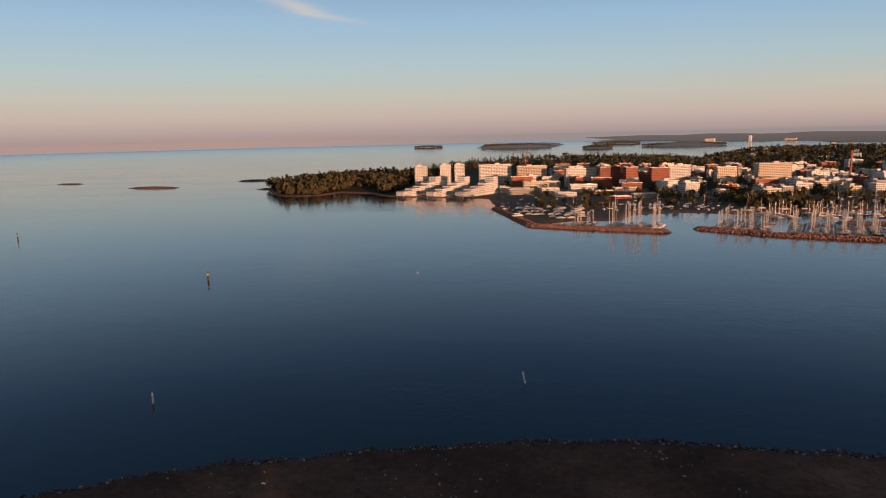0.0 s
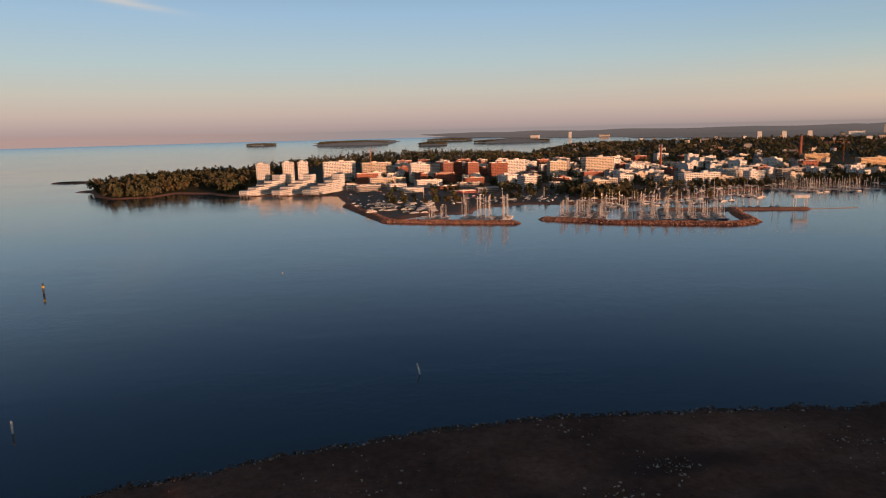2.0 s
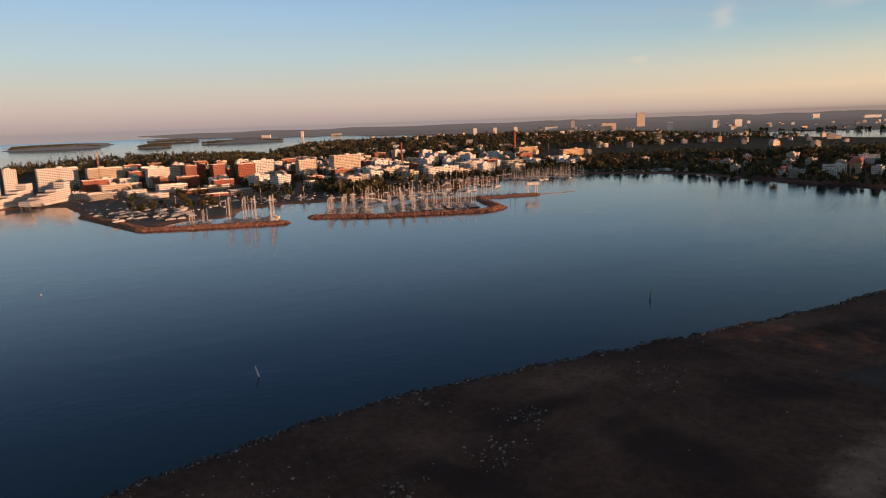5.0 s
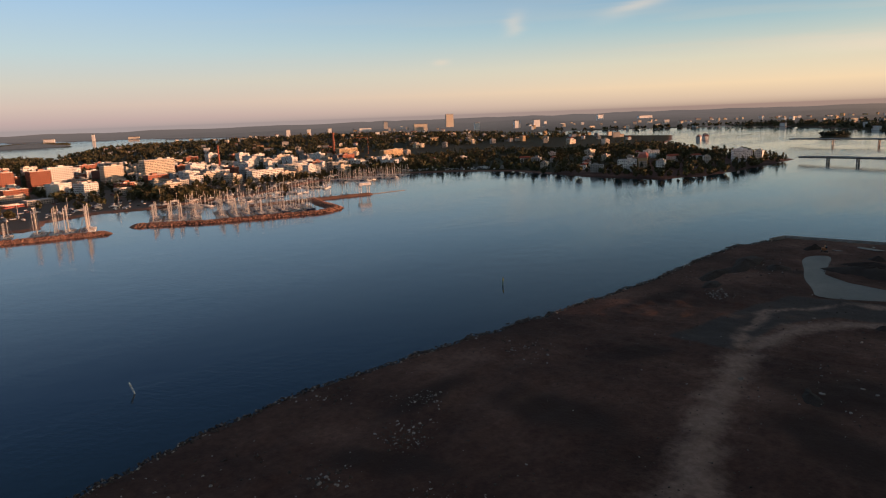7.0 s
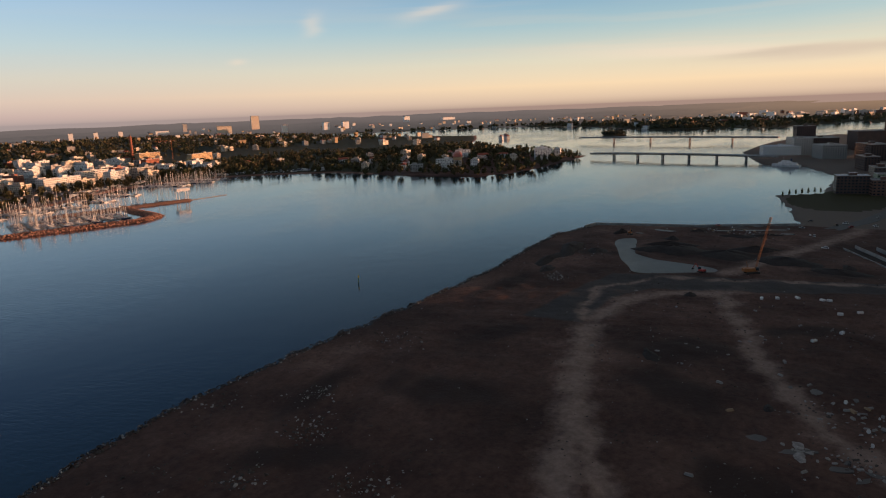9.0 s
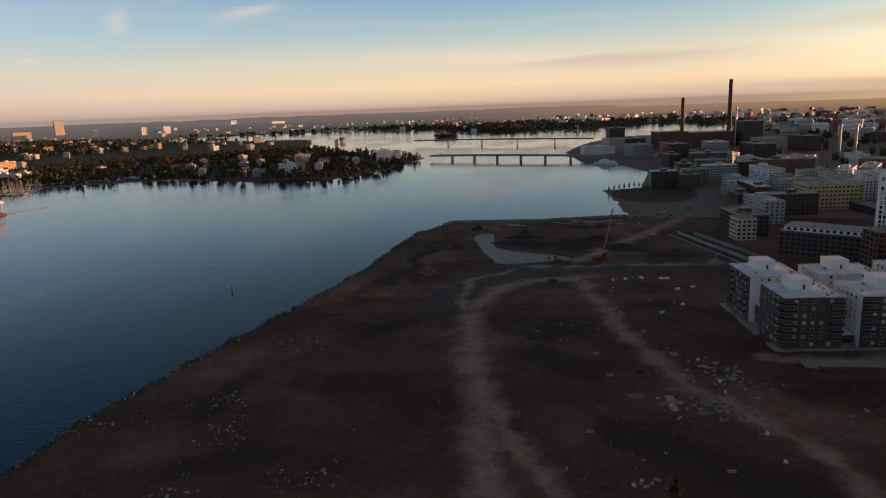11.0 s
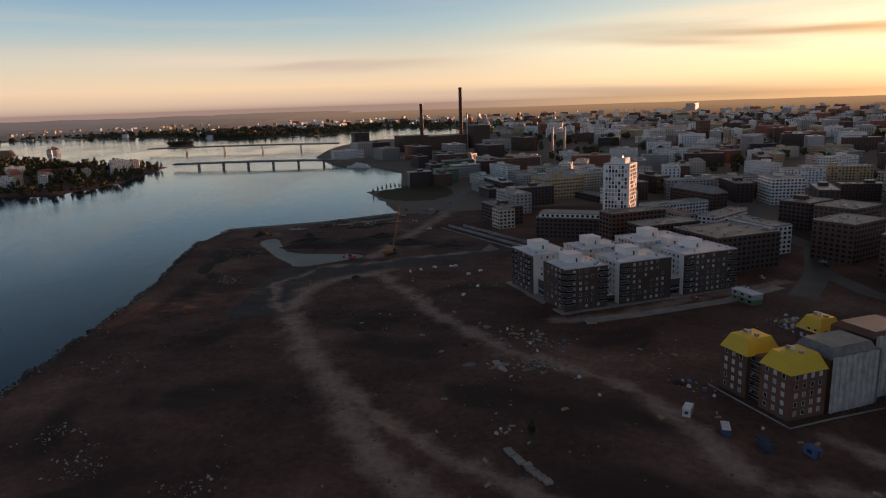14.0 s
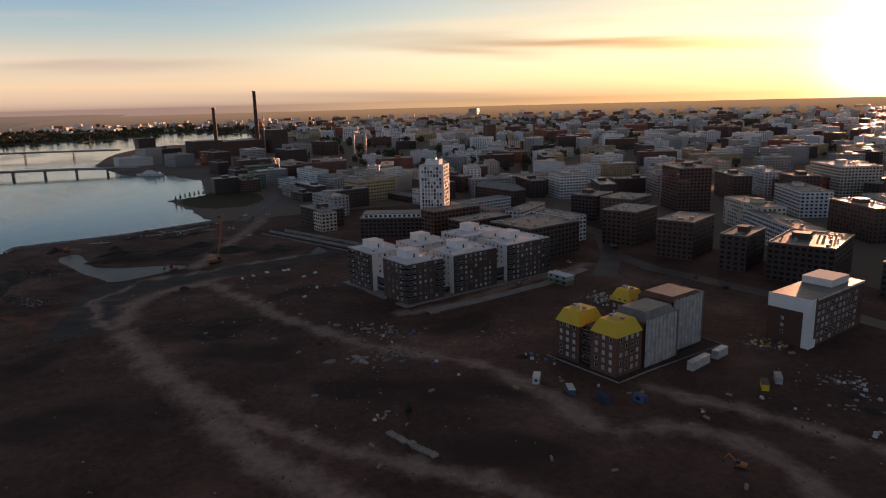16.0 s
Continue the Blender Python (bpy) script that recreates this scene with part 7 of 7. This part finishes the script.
def digger(x, y, rz, s, mat, label):
    e = thing("excavator", pose(x, y, ground_z(x, y), 0, 0, rz) @ Matrix.Scale(s, 4), label, "excavator", "excavators")
    for sy in (-1.3, 1.3):
        part("track", Geo().box(-1.9, 1.9, sy - 0.35, sy + 0.35, -0.2, 0.8), [DARKMETAL], e)
    part("house", Geo().box(-2.0, 1.2, -1.3, 1.3, 0.95, 2.0), [mat], e)
    part("cab", Geo().box(0.1, 1.5, 0.2, 1.3, 2.0, 3.1), [GLASS], e)
    part("boom", Geo().tube((1.2, 0, 1.7), (4.2, 0, 4.4), 0.3, 0.25, 6).tube((4.2, 0, 4.4), (6.0, 0, 1.6), 0.24, 0.18, 6), [mat], e)
    part("bucket", Geo().prism([(5.4, -0.6), (6.4, -0.6), (6.4, 0.6), (5.4, 0.6)], 0.7, 1.6, shrink=0.7), [DARKMETAL], e)


digger(300, 84, 60, 1.1, REDPAINT, "red excavator at the pond's edge")
digger(404, 156, 200, 1.2, ORANGE, "orange excavator by the quay")
digger(-42, -54, 30, 0.8, ORANGE, "small orange digger on bare ground")


def crawler_crane():
    e = thing("crawler_crane", pose(306, 57, ground_z(306, 57), 0, 0, -58), "orange crawler crane with a raised lattice boom", "crane")
    for sy in (-2.2, 2.2):
        part("track", Geo().box(-3.6, 3.6, sy - 0.5, sy + 0.5, -0.2, 1.1), [DARKMETAL], e)
    part("house", Geo().box(-4.2, 2.4, -1.8, 1.8, 1.2, 3.2), [ORANGE], e)
    part("cab", Geo().box(1.4, 3.2, -1.9, -0.5, 1.8, 3.6), [GLASS], e)
    part("counterweight", Geo().box(-5.2, -4.2, -1.8, 1.8, 1.3, 3.0), [ORANGE], e)
    lattice(e, (2.0, 0, 2.2), (9.5, 0, 33), 0.42, 18, ORANGE, "boom")
    part("cable", Geo().tube((-3.6, 0, 3.2), (9.3, 0, 32.8), 0.05, n=4).tube((9.6, 0, 33), (9.8, 0, 6), 0.04, n=4), [DARKMETAL], e)
    part("gantry", Geo().tube((-2.4, 0, 3.2), (-3.6, 0, 7), 0.16, n=5), [ORANGE], e)


crawler_crane()


def slab_pile(x, y, rz):
    e = thing("slab_stack", pose(x, y, ground_z(x, y), 0, 0, rz), "row of pale concrete slabs lying on the ground", "concrete slabs")
    rng = random.Random(2)
    for i in range(9):
        part("slab", Geo().box(-1.2, 1.2, -1.1, 1.1, -0.3, 0.5, 0, pose(rng.uniform(-0.5, 0.5), -10 + i * 2.5, 0.2, rng.uniform(-5, 5), rng.uniform(-6, 6), rng.uniform(-10, 10))), [CONCRETE], e)


slab_pile(12, 26, -70)


def debris():
    """Stones, rubble and broken bits over the bare ground, thick where heaps were tipped."""
    rng = random.Random(77)
    spots = [(35, 159, 9, 240), (2, 155, 8, 120), (57, 175, 8, 110), (16, 123, 10, 130), (255, 159, 7, 200), (121, 184, 12, 130), (37, 205, 10, 60), (112, -8, 9, 150), (88, 4, 8, 90), (60, 28, 16, 60), (54, -47, 9, 40), (150, 80, 25, 70), (-20, -130, 16, 100), (-38, -100, 14, 60), (113, -120, 9, 240), (28, -138, 9, 120), (430, 70, 18, 200), (330, 170, 30, 70), (-100, 150, 25, 130), (-30, 170, 22, 140), (205, 10, 14, 60), (120, 15, 14, 70), (230, 60, 40, 80), (90, -45, 20, 60)]
    pale, dull = Geo(), Geo()

    def stone(g, x, y, s):
        q = Matrix.Translation((x, y, ground_z_fast(x, y) + s * 0.25)) @ Euler((rng.uniform(-0.6, 0.6), rng.uniform(-0.6, 0.6), rng.uniform(0, 6.3))).to_matrix().to_4x4()
        a, b, c = s * rng.uniform(0.7, 1.6), s * rng.uniform(0.5, 1.1), s * rng.uniform(0.3, 0.8)
        v = [(-a, -b, -c), (a * 0.9, -b * 0.7, -c), (a, b, -c * 0.8), (-a * 0.8, b, -c), (-a * 0.6, -b * 0.6, c), (a * 0.5, -b * 0.5, c * 0.8), (a * 0.6, b * 0.5, c), (-a * 0.5, b * 0.7, c * 0.9)]
        g.add([tuple(q @ Vector(p)) for p in v], [(3, 2, 1, 0), (4, 5, 6, 7), (0, 1, 5, 4), (1, 2, 6, 5), (2, 3, 7, 6), (3, 0, 4, 7)])

    def ground_z_fast(x, y):
        i, j = int((x + 270) / 2.5), int((y + 260) / 2.5)
        return HG[max(0, min(j, HG.shape[0] - 1)), max(0, min(i, HG.shape[1] - 1))]

    gx, gy = np.meshgrid(np.arange(-270, 500, 2.5), np.arange(-260, 232, 2.5))
    HG = land_height(gx, gy)[0]
    for x, y, r, n in spots:
        for _ in range(n):
            px, py = rng.gauss(x, r * 0.55), rng.gauss(y, r * 0.55)
            if ground_z_fast(px, py) > -1.3:
                stone(pale if rng.random() < 0.42 else dull, px, py, rng.choice([0.13, 0.16, 0.2, 0.24, 0.32, 0.5]))
    for _ in range(9000):
        px, py = rng.uniform(-170, 440), rng.uniform(-150, 215)
        if ground_z_fast(px, py) > -0.7:
            stone(pale if rng.random() < 0.10 else dull, px, py, rng.choice([0.10, 0.13, 0.16, 0.2, 0.32]))
    line = MAINLAND[1:12]
    for (ax, ay), (bx, by) in zip(line, line[1:]):
        L = math.hypot(bx - ax, by - ay)
        for _ in range(int(L * 7)):
            s, o = rng.random(), rng.uniform(-1, 6)
            px, py = ax + (bx - ax) * s + (by - ay) / L * o, ay + (by - ay) * s - (bx - ax) / L * o
            stone(pale if rng.random() < 0.12 else dull, px, py, rng.uniform(0.14, 0.5))
    tagged(new("pale_rubble", pale.mesh("pale_rubble", [RUBBLE])), "pale broken stones and rubble on bare earth", "rubble", kind="stuff")
    tagged(new("dark_stones", dull.mesh("dark_stones", [DULLSTONE])), "dull dark stones over bare earth and shore", "stones", kind="stuff")


DULLSTONE = material("dull_stone", (0.085, 0.070, 0.062), 0.9, vary=0.4, scale=0.4, fine=2.0, bump=0.4, coords="World")
debris()


def breakwater_rocks():
    """Armour stones along both breakwaters."""
    rng = random.Random(5)
    g = Geo()
    for (ax, ay), (bx, by) in BREAKWATERS[:-1]:
        L = math.hypot(bx - ax, by - ay)
        for _ in range(int(L * 6)):
            s, o = rng.random(), rng.uniform(-7.5, 7.5)
            x, y = ax + (bx - ax) * s - (by - ay) / L * o, ay + (by - ay) * s + (bx - ax) / L * o
            z = min(1.25, 1.3 - (abs(o) - 3.0) * 0.62)
            r = rng.uniform(0.5, 1.15)
            q = pose(x, y, z, rng.uniform(-30, 30), rng.uniform(-30, 30), rng.uniform(0, 360))
            v = [(-r, -r * 0.8, -r * 0.6), (r, -r * 0.6, -r * 0.6), (r * 0.8, r * 0.8, -r * 0.6), (-r * 0.9, r * 0.7, -r * 0.6), (-r * 0.5, -r * 0.5, r * 0.6), (r * 0.6, -r * 0.4, r * 0.5), (r * 0.4, r * 0.6, r * 0.6), (-r * 0.6, r * 0.4, r * 0.5)]
            g.add([tuple(q @ Vector(p)) for p in v], [(3, 2, 1, 0), (4, 5, 6, 7), (0, 1, 5, 4), (1, 2, 6, 5), (2, 3, 7, 6), (3, 0, 4, 7)])
    tagged(new("breakwater_stones", g.mesh("breakwater_stones", [ROCK])), "reddish armour stones of the breakwaters", "stones", kind="stuff")


breakwater_rocks()


def bits():
    """Pallets, bags, timber and sheets lying about the works."""
    rng = random.Random(19)
    kinds = ((FRAME, "pale bundle of wrapped material on the ground", "bundle", 1.3, 0.8, 0.8), (BLUE, "blue tarpaulin bundle on bare ground", "tarpaulin_bundle", 1.8, 1.2, 0.8), (CONCRETE, "grey concrete element on the ground", "concrete_element", 2.2, 0.7, 0.6), (TEAK, "stack of sawn timber on bare ground", "timber_stack", 2.4, 0.9, 0.6), (YELLOW, "yellow wrapped bundle on the ground", "bundle", 1.2, 1.0, 1.0))
    made = {}
    spots = [(70, -6, 1), (71.5, -8, 0), (54, -10, 0), (60, -46, 1), (52, -48, 1), (56, -44, 0), (47, -49, 0), (61, -44, 0), (110, -13, 1), (129, 1, 2), (124, 6, 3), (130, 8, 0), (120, 3, 2), (-11, -70, 0), (-10, -71, 2), (-12, -96, 0), (-5, -88, 2), (-31, -130, 0), (-18, -135, 0)] + [(-46, -106, 0), (-46, -108, 0), (-47, -104, 0), (-23, -99, 0), (26, -139, 4), (30, -137, 4), (24, -136, 0), (20, -142, 0), (18, -140, 2), (36, 29, 0), (33, 31, 0), (26, 22, 2), (34, -24, 3), (22, -52, 0), (10, -62, 3), (12, -58, 2)]
    spots += [(113 + rng.gauss(0, 5), -120 + rng.gauss(0, 6), rng.choice([0, 0, 2, 3, 0])) for _ in range(36)] + [(25 + rng.gauss(0, 6), -140 + rng.gauss(0, 4), rng.choice([0, 2, 3, 4])) for _ in range(14)] + [(-16 + rng.gauss(0, 5), -134 + rng.gauss(0, 4), rng.choice([0, 2, 3])) for _ in range(12)] + [(120 + rng.gauss(0, 8), 0 + rng.gauss(0, 6), rng.choice([2, 3, 2, 0])) for _ in range(14)] + [(440 + rng.gauss(0, 8), 75 + rng.gauss(0, 22), rng.choice([0, 2, 2, 3])) for _ in range(24)] + [(rng.uniform(-60, 240), rng.uniform(-140, 60), rng.choice([2, 3, 2])) for _ in range(40)]
    for x, y, k in spots:
        mat, label, name, w, d, h = kinds[k]
        m = pose(x, y, ground_z(x, y), 0, 0, rng.uniform(0, 180)) @ Matrix.Scale(rng.uniform(0.7, 1.25), 4)
        if k in made:
            clone(made[k], m)
            continue
        e = thing(name, m, label, name.replace("_", " "), name.replace("_", " ") + "s on the works")
        made[k] = e
        for j in range(3):
            part("layer", Geo().box(-w / 2 + 0.1 * j, w / 2 - 0.05 * j, -d / 2, d / 2 - 0.08 * j, -0.3 if j == 0 else h * j / 3 + 0.01, h * (j + 1) / 3), [mat], e)


bits()
e = thing("site_fence", pose(*Q0, 0, 0, 0, TURN_NEAR), "low pale fence round the scaffolded houses", "fence")
for (a0, b0), (a1, b1) in (((33, -3), (-4, -3)), ((-4, -3), (-4, 14)), ((-4, 14), (-6, 62)), ((-6, 62), (12, 64))):
    L = math.hypot(a1 - a0, b1 - b0)
    part("rail", Geo().box(0, L, -0.05, 0.05, -0.3, 0.6, 0, Matrix.Translation((a0, -b0, 0)) @ Matrix.Rotation(math.atan2(-(b1 - b0), a1 - a0), 4, "Z")), [CONCRETE], e)
